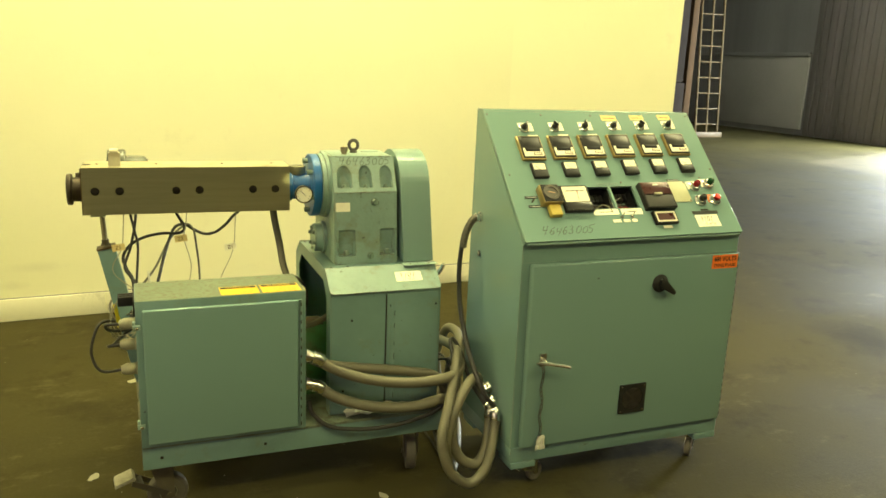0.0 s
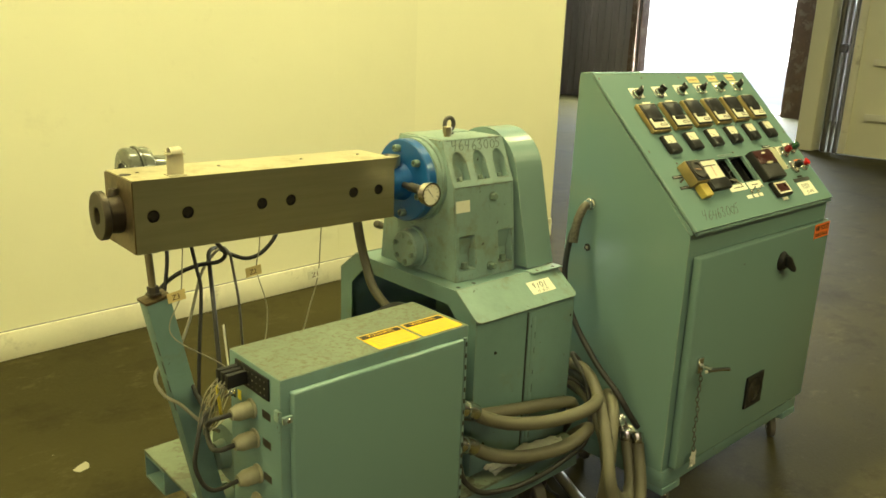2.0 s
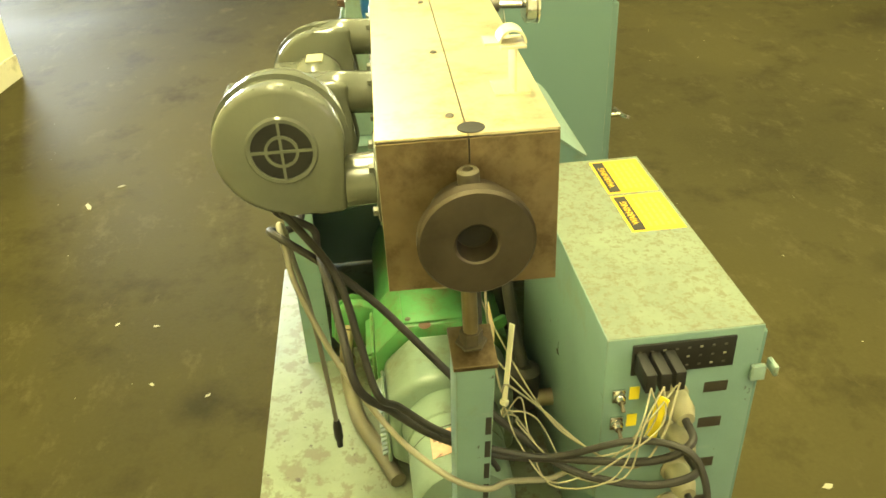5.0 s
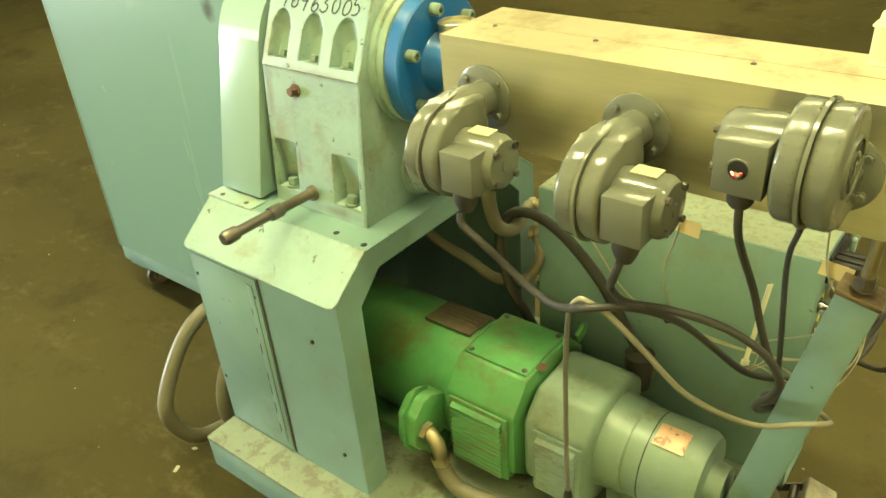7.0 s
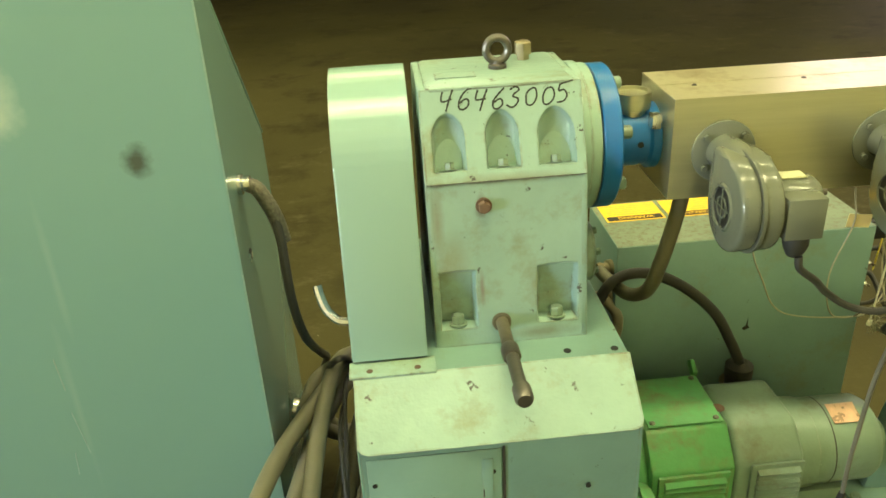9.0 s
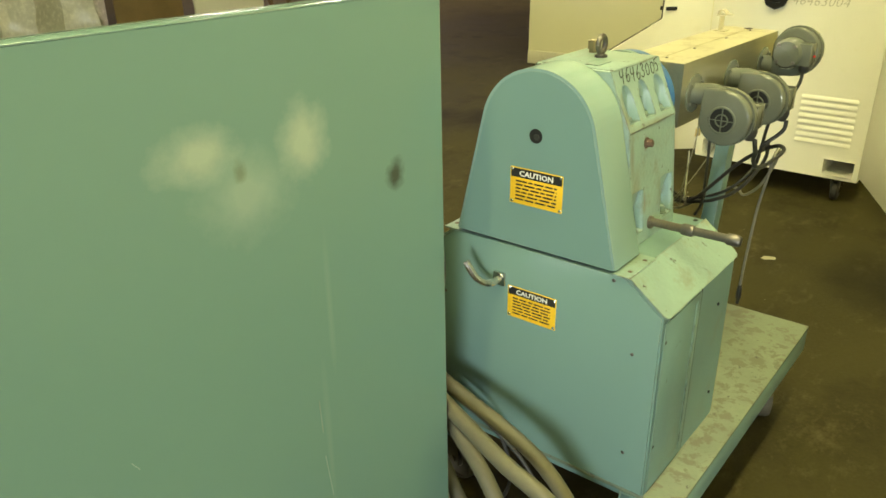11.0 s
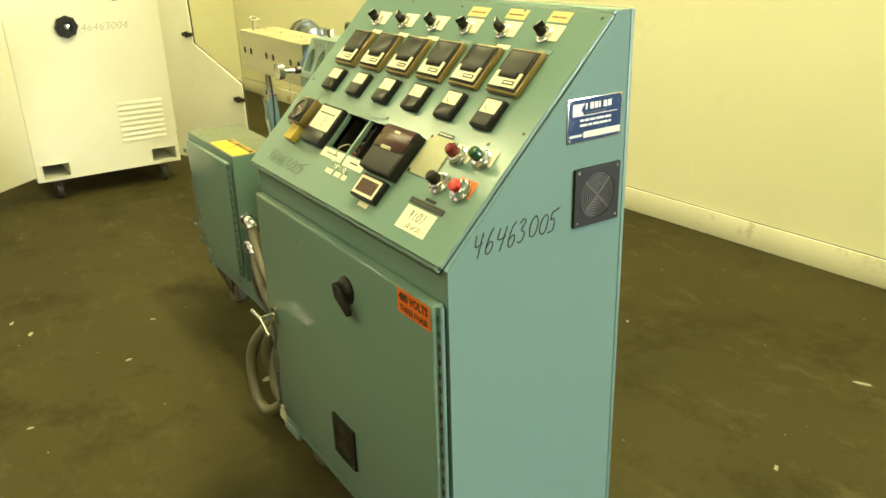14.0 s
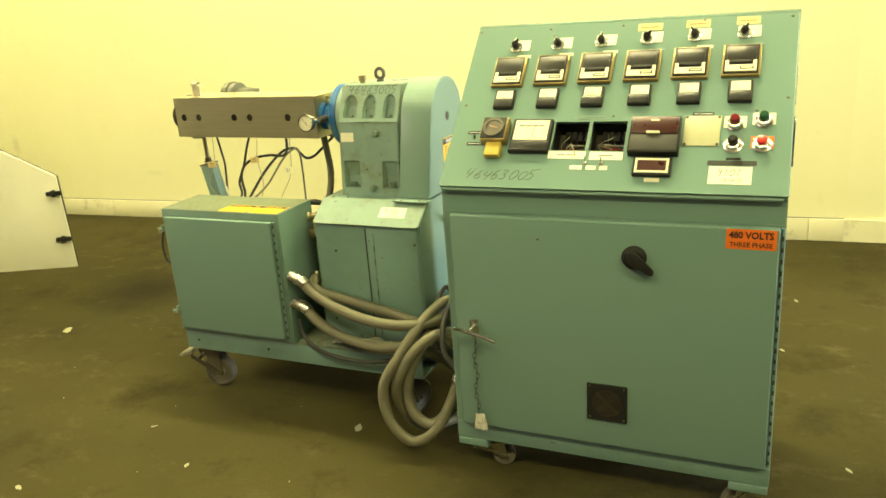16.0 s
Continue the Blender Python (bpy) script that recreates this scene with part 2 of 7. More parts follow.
YELLOW = surface("yellow_sticker", (0.82, 0.50, 0.02), 0.4, vary=0.08, patch=25, bump=0.03, dirt=(0.4, 0.25, 0.04), dirt_amount=0.1)
ORANGE = surface("orange_sticker", (0.80, 0.17, 0.02), 0.45, vary=0.1, patch=25, bump=0.03)
NAVY = surface("navy_enamel_plate", (0.013, 0.037, 0.115), 0.25, vary=0.08, patch=25, bump=0.02)
INK = plain("black_ink", (0.012, 0.012, 0.012), 0.6)
INK_FADED = plain("faded_marker_ink", (0.036, 0.050, 0.042), 0.5)
INK_GHOST = plain("washed_out_ink", (0.085, 0.120, 0.105), 0.5)
GREY_INK = plain("grey_marker_ink", (0.50, 0.48, 0.37), 0.5)
PLATE_BROWN = surface("corroded_data_plate", (0.085, 0.062, 0.038), 0.6, 0.2, vary=0.3, grain=90, patch=40, bump=0.3, dirt=(0.07, 0.11, 0.04), dirt_amount=0.4, dirt_scale=30.0)
BRACKET = surface("yellowed_white_bracket", (0.60, 0.55, 0.38), 0.4, vary=0.08, patch=20, bump=0.1)
WHITE_INK = plain("white_lettering", (0.75, 0.75, 0.72), 0.5)
RED_CAP = plain("red_push_button", (0.55, 0.025, 0.02), 0.25, coat=0.3)
DARK_RED = plain("dark_red_lens", (0.16, 0.012, 0.015), 0.2, coat=0.3)
DARK_GREEN = plain("dark_green_lens", (0.012, 0.06, 0.025), 0.2, coat=0.3)
TAB_YELLOW = plain("yellowed_plastic", (0.55, 0.42, 0.08), 0.45)
PLUG_IVORY = surface("dirty_ivory_plug", (0.30, 0.285, 0.185), 0.5, vary=0.12, patch=30, bump=0.1, dirt=(0.2, 0.17, 0.1), dirt_amount=0.3)
HUB = surface("pale_caster_core", (0.27, 0.26, 0.19), 0.5, vary=0.15, patch=20, bump=0.2, dirt=(0.09, 0.075, 0.045), dirt_amount=0.3)
RUBBER_WHEEL = surface("grey_caster_tread", (0.105, 0.095, 0.070), 0.6, vary=0.12, patch=20, bump=0.3)
PLASTIC_FILM = surface("crumpled_plastic_film", (0.62, 0.62, 0.52), 0.25, vary=0.1, patch=20, bump=0.4)
WALL = surface("cream_wall_panel", (0.80, 0.775, 0.55), 0.50, vary=0.03, grain=45, patch=0.9, bump=0.12, dirt=(0.62, 0.58, 0.42), dirt_amount=0.04, dirt_scale=3.5,
               marks=[((x, 2.668 + 0.0644 * x, z), (rx, 1, rz), (0.40, 0.37, 0.26), s) for x, z, rx, rz, s in (
                   (-2.66, 0.30, 0.16, 0.035, 0.18), (-2.78, 0.20, 0.10, 0.03, 0.16), (-4.3, 0.34, 0.12, 0.03, 0.16), (-0.4, 0.28, 0.09, 0.03, 0.15), (-5.6, 0.55, 0.05, 0.10, 0.3))])
SKIRT = surface("scuffed_skirting_board", (0.76, 0.73, 0.56), 0.5, vary=0.06, grain=60, patch=3, bump=0.15, dirt=(0.22, 0.19, 0.12), dirt_amount=0.24, dirt_scale=6.0)
WHITE_PANEL = surface("white_enamel", (0.84, 0.82, 0.70), 0.32, vary=0.03, grain=150, patch=2, bump=0.05, dirt=(0.66, 0.60, 0.4), dirt_amount=0.05)
FLOOR = surface("sealed_dark_concrete", (0.052, 0.0455, 0.0175), 0.68, vary=0.26, grain=90, patch=0.6, bump=0.4, dirt=(0.020, 0.0155, 0.008), dirt_amount=0.34,
                dirt_scale=2.6, spec=0.065, chips=0.04, scuff=((0.080, 0.067, 0.030), 0.28, 4.5, (1, 1.6, 1)),
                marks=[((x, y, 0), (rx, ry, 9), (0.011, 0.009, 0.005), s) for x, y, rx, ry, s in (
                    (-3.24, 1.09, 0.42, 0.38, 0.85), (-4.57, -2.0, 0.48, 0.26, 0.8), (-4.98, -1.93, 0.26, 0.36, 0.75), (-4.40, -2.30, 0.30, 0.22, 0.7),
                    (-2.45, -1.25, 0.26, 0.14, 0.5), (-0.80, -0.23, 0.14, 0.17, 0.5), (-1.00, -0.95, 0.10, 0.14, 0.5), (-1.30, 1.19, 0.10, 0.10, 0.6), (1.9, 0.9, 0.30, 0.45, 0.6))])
DARK_WALL = surface("weathered_metal_siding", (0.26, 0.255, 0.245), 0.6, vary=0.2, grain=40, patch=0.7, bump=0.2, stretch=(1, 1, 0.15))
BROWN_WALL = surface("brown_corrugated_siding", (0.205, 0.182, 0.172), 0.55, vary=0.25, grain=40, patch=1.2, bump=0.2, stretch=(1, 1, 0.1))
CEILING = surface("ceiling_deck", (0.45, 0.43, 0.38), 0.7, vary=0.08, grain=20, patch=0.5, bump=0.1)
# near-black base: the bay's shade is put into the housing's colour
BAY_BLACK = surface("bay_shade_black", (0.022, 0.018, 0.016), 0.9, vary=0.2, patch=2, spec=0.05)
# post and ladder colours darkened to stand for shade in the bay
DARK_TIMBER = surface("bay_shade_timber", (0.055, 0.030, 0.012), 0.8, vary=0.25, patch=2, stretch=(8, 8, 1), spec=0.2)
YELLOW_STEEL = surface("bay_shade_yellow_steel", (0.070, 0.042, 0.009), 0.5, vary=0.15, patch=3, chips=0.05)
WOOD = surface("raw_timber", (0.17, 0.10, 0.045), 0.65, vary=0.25, grain=60, patch=5, bump=0.3, stretch=(8, 8, 1))
PLYWOOD = surface("stained_plywood", (0.22, 0.15, 0.055), 0.6, vary=0.2, grain=40, patch=2, bump=0.2)
CONCRETE_OUT = surface("sunlit_concrete_yard", (0.85, 0.83, 0.78), 0.8, vary=0.1, grain=20, patch=0.4, bump=0.3)
CARDBOARD = surface("brown_crate_board", (0.16, 0.10, 0.06), 0.7, vary=0.2, patch=2)
BLUE_BIN = surface("faded_blue_bin", (0.02, 0.10, 0.14), 0.5, vary=0.15, patch=2)
GREEN_BIN = surface("dark_green_bin", (0.02, 0.09, 0.05), 0.5, vary=0.15, patch=2)
LITTER = plain("pale_litter", (0.33, 0.31, 0.22), 0.7)
DUST = surface("dusty_teal_lid", (0.158, 0.198, 0.142), 0.6, vary=0.16, grain=90, patch=9, bump=0.3, dirt=(0.112, 0.098, 0.050), dirt_amount=0.44, dirt_scale=85.0, soft_dirt=0.12,
               scuff=((0.205, 0.225, 0.150), 0.12, 60.0, (1, 1, 1)), chips=0.08)
ADAPTER = surface("scorched_steel", (0.078, 0.064, 0.044), 0.44, 0.7, vary=0.2, grain=70, patch=18, bump=0.25)
TAG_YELLOW = plain("lemon_yellow_tag", (0.80, 0.66, 0.03), 0.4)
RUSTED = surface("rusty_painted_steel", (0.115, 0.070, 0.048), 0.7, vary=0.3, grain=30, patch=3, bump=0.3, dirt=(0.20, 0.16, 0.12), dirt_amount=0.35, dirt_scale=4.0, soft_dirt=0.05)
HANDLE = surface("grimy_steel_bar", (0.115, 0.10, 0.068), 0.45, 0.4, vary=0.25, grain=90, patch=16, bump=0.3)
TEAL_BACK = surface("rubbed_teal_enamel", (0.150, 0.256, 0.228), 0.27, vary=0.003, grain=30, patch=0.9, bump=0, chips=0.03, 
                    marks=[((-0.375, 0.46, 1.165), (0.085, 1, 0.050), (0.38, 0.44, 0.35), 0.75), ((-0.565, 0.46, 1.145), (0.060, 1, 0.075), (0.38, 0.44, 0.35), 0.75),
                           ((-0.45, 0.46, 1.085), (0.10, 1, 0.085), (0.33, 0.41, 0.34), 0.55), ((-0.777, 0.46, 1.033), (0.030, 1, 0.034), (0.045, 0.05, 0.035), 0.9),
                           ((-0.592, 0.46, 0.84), (0.009, 1, 0.16), (0.36, 0.42, 0.34), 0.14), ((-0.565, 0.46, 0.55), (0.010, 1, 0.20), (0.36, 0.42, 0.34), 0.14),
                           ((-0.44, 0.46, 1.125), (0.014, 1, 0.022), (0.14, 0.17, 0.12), 0.7)])


GLARE, gn, gl, gb = nodes_of("open_daylight")
gb.inputs["Base Color"].default_value = (0.9, 0.92, 0.95, 1)
gb.inputs["Emission Color"].default_value = (1.0, 1.0, 0.98, 1)
gb.inputs["Emission Strength"].default_value = 3.0

# ---- mesh helpers ----
def bm_new():
    return bmesh.new()


def box(bm, x0, x1, y0, y1, z0, z1, bevel=0.0, seg=2):
    got = bmesh.ops.create_cube(bm, size=1.0)
    bmesh.ops.transform(bm, verts=got["verts"], matrix=Matrix.LocRotScale(((x0 + x1) / 2, (y0 + y1) / 2, (z0 + z1) / 2), None, (x1 - x0, y1 - y0, z1 - z0)))
    if bevel:
        edges = {e for v in got["verts"] for e in v.link_edges}
        bmesh.ops.bevel(bm, geom=list(edges), offset=bevel, segments=seg, profile=0.5, affect="EDGES")
    return bm


def axes_for(d):
    d = Vector(d).normalized()
    side = d.cross(Vector((0, 0, 1)) if abs(d.z) < 0.95 else Vector((1, 0, 0))).normalized()
    return d, side, side.cross(d)


def lathe(bm, p, d, profile, n=24):
    """Turns a profile of (distance along d, radius) about the line from p along d."""
    d, u, w = axes_for(d)
    p, rings = Vector(p), []
    for h, r in profile:
        if r < 1e-6:
            rings.append([bm.verts.new(p + d * h)])
        else:
            rings.append([bm.verts.new(p + d * h + r * (math.cos(a) * u + math.sin(a) * w)) for a in (2 * math.pi * i / n for i in range(n))])
    for a, b in zip(rings, rings[1:]):
        for i in range(n):
            j = (i + 1) % n
            if len(a) == 1 and len(b) == 1:
                continue
            if len(a) == 1:
                bm.faces.new((a[0], b[j], b[i]))
            elif len(b) == 1:
                bm.faces.new((a[i], a[j], b[0]))
            else:
                bm.faces.new((a[i], a[j], b[j], b[i]))
    return bm


def rod(bm, p0, p1, r, r1=None, n=16, soft=0.0):
    d = Vector(p1) - Vector(p0)
    h, r1 = d.length, r if r1 is None else r1
    s = min(soft, h / 3, r * 0.8, r1 * 0.8)
    prof = [(0, 0), (0, r - s), (s, r), (h - s, r1), (h, r1 - s), (h, 0)] if s else [(0, 0), (0, r), (h, r1), (h, 0)]
    return lathe(bm, p0, d, prof, n)


def spline(points, steps=8):
    """A smooth line through the points."""
    ps = [Vector(p) for p in points]
    ps = [2 * ps[0] - ps[1]] + ps + [2 * ps[-1] - ps[-2]]
    out = []
    for a, b, c, d in zip(ps, ps[1:], ps[2:], ps[3:]):
        for i in range(steps):
            t = i / steps
            out.append(0.5 * ((2 * b) + (c - a) * t + (2 * a - 5 * b + 4 * c - d) * t * t + (3 * b - a - 3 * c + d) * t ** 3))
    return out + [ps[-2]]


def tube(bm, points, r, n=8, steps=8, smooth=True, ribs=0.0):
    line = spline(points, steps) if smooth else [Vector(p) for p in points]
    rings, up = [], None
    for i, p in enumerate(line):
        d = (line[min(i + 1, len(line) - 1)] - line[max(i - 1, 0)]).normalized()
        if up is None:
            up = axes_for(d)[2]
        up = (up - d * up.dot(d)).normalized()
        side = d.cross(up)
        rr = r * (1 + (ribs if i % 2 else 0))
        rings.append([bm.verts.new(p + rr * (math.cos(a) * up + math.sin(a) * side)) for a in (2 * math.pi * k / n for k in range(n))])
    for a, b in zip(rings, rings[1:]):
        for k in range(n):
            bm.faces.new((a[k], a[(k + 1) % n], b[(k + 1) % n], b[k]))
    bm.faces.new(rings[0][::-1])
    bm.faces.new(rings[-1])
    return bm


def prism(bm, poly, axis, a, b, bevel=0.0, seg=2):
    """A polygon of the two other axes, in their order, drawn out along axis from a to b."""
    def at(u, v, w):
        return {"x": (w, u, v), "y": (u, w, v), "z": (u, v, w)}[axis]
    lo = [bm.verts.new(at(u, v, a)) for u, v in poly]
    hi = [bm.verts.new(at(u, v, b)) for u, v in poly]
    n = len(poly)
    faces = [bm.faces.new(lo), bm.faces.new(hi[::-1])]
    faces += [bm.faces.new((lo[i], hi[i], hi[(i + 1) % n], lo[(i + 1) % n])) for i in range(n)]
    if bevel:
        edges = {e for f in faces for e in f.edges}
        bmesh.ops.bevel(bm, geom=list(edges), offset=bevel, segments=seg, profile=0.5, affect="EDGES")
    return bm


def plate(bm, x0, x1, y0, y1, z0, z1, holes=(), rounds=()):
    """A flat plate in x and y, from z0 to z1, with rectangular holes (x0, x1, y0, y1) and round ones (x, y, r)."""
    cells = [(hx0, hx1, hy0, hy1, 0) for hx0, hx1, hy0, hy1 in holes] + [(x - 1.25 * r, x + 1.25 * r, y - 1.25 * r, y + 1.25 * r, r) for x, y, r in rounds]
    xs = sorted({x0, x1, *(c[0] for c in cells), *(c[1] for c in cells)})
    ys = sorted({y0, y1, *(c[2] for c in cells), *(c[3] for c in cells)})
    for z, flip in ((z0, True), (z1, False)):
        for a, b in zip(xs, xs[1:]):
            for c, d in zip(ys, ys[1:]):
                mx, my = (a + b) / 2, (c + d) / 2
                if any(h[0] < mx < h[1] and h[2] < my < h[3] for h in cells):
                    continue
                v = [bm.verts.new((px, py, z)) for px, py in ((a, c), (b, c), (b, d), (a, d))]
                bm.faces.new(v[::-1] if flip else v)
    for rx, ry, r in rounds:
        k, n = 1.25 * r, 24
        ring = [(math.cos(2 * math.pi * (i + 0.5) / n), math.sin(2 * math.pi * (i + 0.5) / n)) for i in range(n)]
        for z, flip in ((z0, True), (z1, False)):
            inner = [bm.verts.new((rx + r * c, ry + r * s, z)) for c, s in ring]
            outer = []
            for c, s in ring:
                m = max(abs(c), abs(s))
                outer.append(bm.verts.new((rx + k * c / m, ry + k * s / m, z)))
            for i in range(n):
                j = (i + 1) % n
                f = (inner[i], outer[i], outer[j], inner[j])
                bm.faces.new(f[::-1] if flip else f)
            for i in (2, 8, 14, 20):
                c1, s1 = ring[i]
                c2, s2 = ring[i + 1]
                corner = bm.verts.new((rx + k * (1 if c1 + c2 > 0 else -1), ry + k * (1 if s1 + s2 > 0 else -1), z))
                f = (outer[i], corner, outer[i + 1])
                bm.faces.new(f[::-1] if flip else f)
        for i in range(n):
            (c1, s1), (c2, s2) = ring[i], ring[(i + 1) % n]
            bm.faces.new([bm.verts.new(p) for p in ((rx + r * c1, ry + r * s1, z0), (rx + r * c1, ry + r * s1, z1), (rx + r * c2, ry + r * s2, z1), (rx + r * c2, ry + r * s2, z0))])
    walls = [(x0, x1, y0, y1, 1)] + [(*h, -1) for h in holes]
    for a, b, c, d, way in walls:
        loop = [(a, c), (b, c), (b, d), (a, d)][::way]
        for p, q in zip(loop, loop[1:] + loop[:1]):
            bm.faces.new([bm.verts.new(w) for w in ((*p, z0), (*q, z0), (*q, z1), (*p, z1))])
    bmesh.ops.remove_doubles(bm, verts=bm.verts, dist=1e-5)
    return bm


def moved(bm, m):
    bmesh.ops.transform(bm, verts=bm.verts, matrix=m)
    return bm


WHERE = {}


def thing(name, place, label, category, group="", kind=""):
    ob = new(name)
    ob.empty_display_size = 0.1
    ob.location = place
    WHERE[ob.name] = Vector(place)
    return tagged(ob, label, category, group, kind)


def mesh_of(name, bm, material, sharp=35.0):
    bmesh.ops.recalc_face_normals(bm, faces=bm.faces)
    for f in bm.faces:
        f.smooth = True
    for e in bm.edges:
        if len(e.link_faces) == 2 and e.calc_face_angle(0.0) > radians(sharp):
            e.smooth = False
    me = bpy.data.meshes.new(name)
    bm.to_mesh(me)
    bm.free()
    me.materials.append(material)
    return me


def part(name, bm, material, parent=None, label="", sharp=35.0):
    """Links a bmesh, given in world coordinates, as one mesh object under a thing or a part."""
    lo = [min(v.co[i] for v in bm.verts) for i in range(3)]
    hi = [max(v.co[i] for v in bm.verts) for i in range(3)]
    c = Vector([(a + b) / 2 for a, b in zip(lo, hi)])
    moved(bm, Matrix.Translation(-c))
    ob = new(name, mesh_of(name, bm, material, sharp))
    ob.location = c
    WHERE[ob.name] = c
    if parent is not None:
        ob.parent = parent
        ob.matrix_parent_inverse = Matrix.Translation(-WHERE[parent.name])
    return tagged(ob, label) if label else ob


def again(name, mesh, m, parent, label=""):
    """One more object on a shared mesh, at the pose m in the world."""
    ob = new(name, mesh)
    ob.matrix_basis = m
    WHERE[ob.name] = m.translation.copy()
    ob.parent = parent
    ob.matrix_parent_inverse = Matrix.Translation(-WHERE[parent.name])
    return tagged(ob, label) if label else ob


def setting(name, bm, material, label, category):
    return tagged(part(name, bm, material), label, category, kind="structure")


def letters(text, height, m, lean=0.0, bold=0.0, thick=0.0004):
    """Lettering as a bmesh: its lower left corner at the origin of m, written along m's x, facing m's z."""
    cu = bpy.data.curves.new("letters", "FONT")
    cu.body, cu.size, cu.extrude, cu.shear, cu.offset, cu.resolution_u = text, height * 1.42, thick, lean, bold, 2
    ob = new("letters", cu)
    me = bpy.data.meshes.new_from_object(ob.evaluated_get(bpy.context.evaluated_depsgraph_get()))
    bm = bmesh.new()
    bm.from_mesh(me)
    bpy.data.objects.remove(ob)
    bpy.data.curves.remove(cu)
    bpy.data.meshes.remove(me)
    return moved(bm, m)


def fitted(text, width, height, m, **more):
    """The same, stretched to the given width."""
    bm = letters(text, height, Matrix(), **more)
    xs = [v.co.x for v in bm.verts]
    moved(bm, Matrix.Translation((-min(xs), 0, 0)))
    moved(bm, Matrix.Diagonal((width / (max(xs) - min(xs)), 1, 1, 1)))
    return moved(bm, m)


ROUND = [(0.5 + 0.38 * math.sin(k * math.pi / 5), 0.5 + 0.46 * math.cos(k * math.pi / 5)) for k in range(11)]
STROKES = {"4": [[(0.10, 0.98), (0.06, 0.70), (0.10, 0.50), (0.40, 0.50), (0.78, 0.56)], [(0.72, 1.02), (0.62, 0.5), (0.50, -0.06)]],
           "6": [[(0.62, 1.0), (0.34, 0.74), (0.14, 0.36), (0.22, 0.06), (0.52, 0.0), (0.76, 0.20), (0.66, 0.44), (0.40, 0.46), (0.18, 0.28)]],
           "3": [[(0.10, 0.90), (0.44, 1.0), (0.70, 0.86), (0.36, 0.56), (0.72, 0.38), (0.66, 0.10), (0.36, 0.0), (0.04, 0.10)]],
           "0": [ROUND],
           "5": [[(0.20, 0.96), (0.14, 0.58), (0.46, 0.60), (0.70, 0.36), (0.56, 0.06), (0.06, 0.02)], [(0.20, 0.96), (0.60, 0.98), (1.0, 1.04)]],
           "1": [[(0.5, 1.0), (0.46, 0.5), (0.42, 0.0)]],
           "9": [[(0.70, 0.84), (0.44, 1.0), (0.18, 0.80), (0.32, 0.56), (0.62, 0.64), (0.70, 0.84), (0.62, 0.4), (0.46, 0.0)]]}


def pen_stroke(bm, points, width, thick=0.0004):
    """A flat line of ink in x and y."""
    line_ = spline([(x, y, 0.0) for x, y in points], 6)
    rows_ = []
    for k, p in enumerate(line_):
        d = (line_[min(k + 1, len(line_) - 1)] - line_[max(k - 1, 0)]).normalized()
        n_ = Vector((-d.y, d.x, 0.0)) * width * 0.5 * (1.0 + 0.22 * math.sin(1.7 * k))
        rows_.append([bm.verts.new(p + q * n_ + Vector((0, 0, h))) for h in (0.0, thick) for q in (-1, 1)])
    for a, b in zip(rows_, rows_[1:]):
        for p, q in ((0, 1), (1, 3), (3, 2), (2, 0)):
            bm.faces.new((a[p], a[q], b[q], b[p]))


def handwritten(text, width, height, m, material, parent, seed, lean=0.2, pen=0.0032):
    """Marker digits, each set down a little unevenly."""
    rnd = random.Random(seed)
    step = width / len(text)
    for i, c in enumerate(text):
        w, h = step * rnd.uniform(0.86, 1.0), height * rnd.uniform(0.92, 1.08)
        lift, turn = height * rnd.uniform(-0.06, 0.06), rnd.uniform(-0.06, 0.06)
        bm = bm_new()
        for points in STROKES[c]:
            wobbled = [(x + rnd.uniform(-0.03, 0.03), y + rnd.uniform(-0.03, 0.03)) for x, y in points]
            pen_stroke(bm, [(x * w + lean * y * h, y * h) for x, y in wobbled], pen)
        part("digit", moved(bm, m @ Matrix.Translation((i * step, lift, 0)) @ Matrix.Rotation(turn, 4, "Z")), material, parent)


def frame_of(origin, x, z):
    """A pose with the given x and z directions."""
    x, z = Vector(x).normalized(), Vector(z).normalized()
    y = z.cross(x)
    return Matrix(((x.x, y.x, z.x, origin[0]), (x.y, y.y, z.y, origin[1]), (x.z, y.z, z.z, origin[2]), (0, 0, 0, 1)))


def hexbolt(r=0.008, h=0.007):
    bm = bm_new()
    lathe(bm, (0, 0, 0), (0, 0, 1), [(0, r * 1.35), (h * 0.2, r * 1.35), (h * 0.2, 0)], 16)
    lathe(bm, (0, 0, h * 0.2), (0, 0, 1), [(0, r), (h * 0.9, r), (h * 1.05, r * 0.85), (h * 1.05, 0)], 6)
    return bm


def screw(r=0.004, h=0.0025):
    return lathe(bm_new(), (0, 0, -0.0005), (0, 0, 1), [(0, r), (h * 0.5, r), (h, r * 0.6), (h, 0)], 10)


BOLT = mesh_of("bolt", hexbolt(), GREY_CAST)
BOLT_RUSTY = mesh_of("bolt_rusty", hexbolt(), RUST)
BOLT_BRIGHT = mesh_of("bolt_bright", hexbolt(0.0052, 0.0045), BLOWER)
SCREW = mesh_of("screw", screw(), DARK_STEEL)
SCREW_BRIGHT = mesh_of("screw_bright", screw(0.0035, 0.002), BRIGHT)

# ---- the place ----
bm = bm_new()
box(bm, -60, 60, -60, 60, -0.3, 0.0)
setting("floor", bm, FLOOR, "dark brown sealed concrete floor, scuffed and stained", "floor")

WALL_TURN = math.atan(0.061)
WALL_M = Matrix.Translation((0, 2.655, 0)) @ Matrix.Rotation(WALL_TURN, 4, "Z")


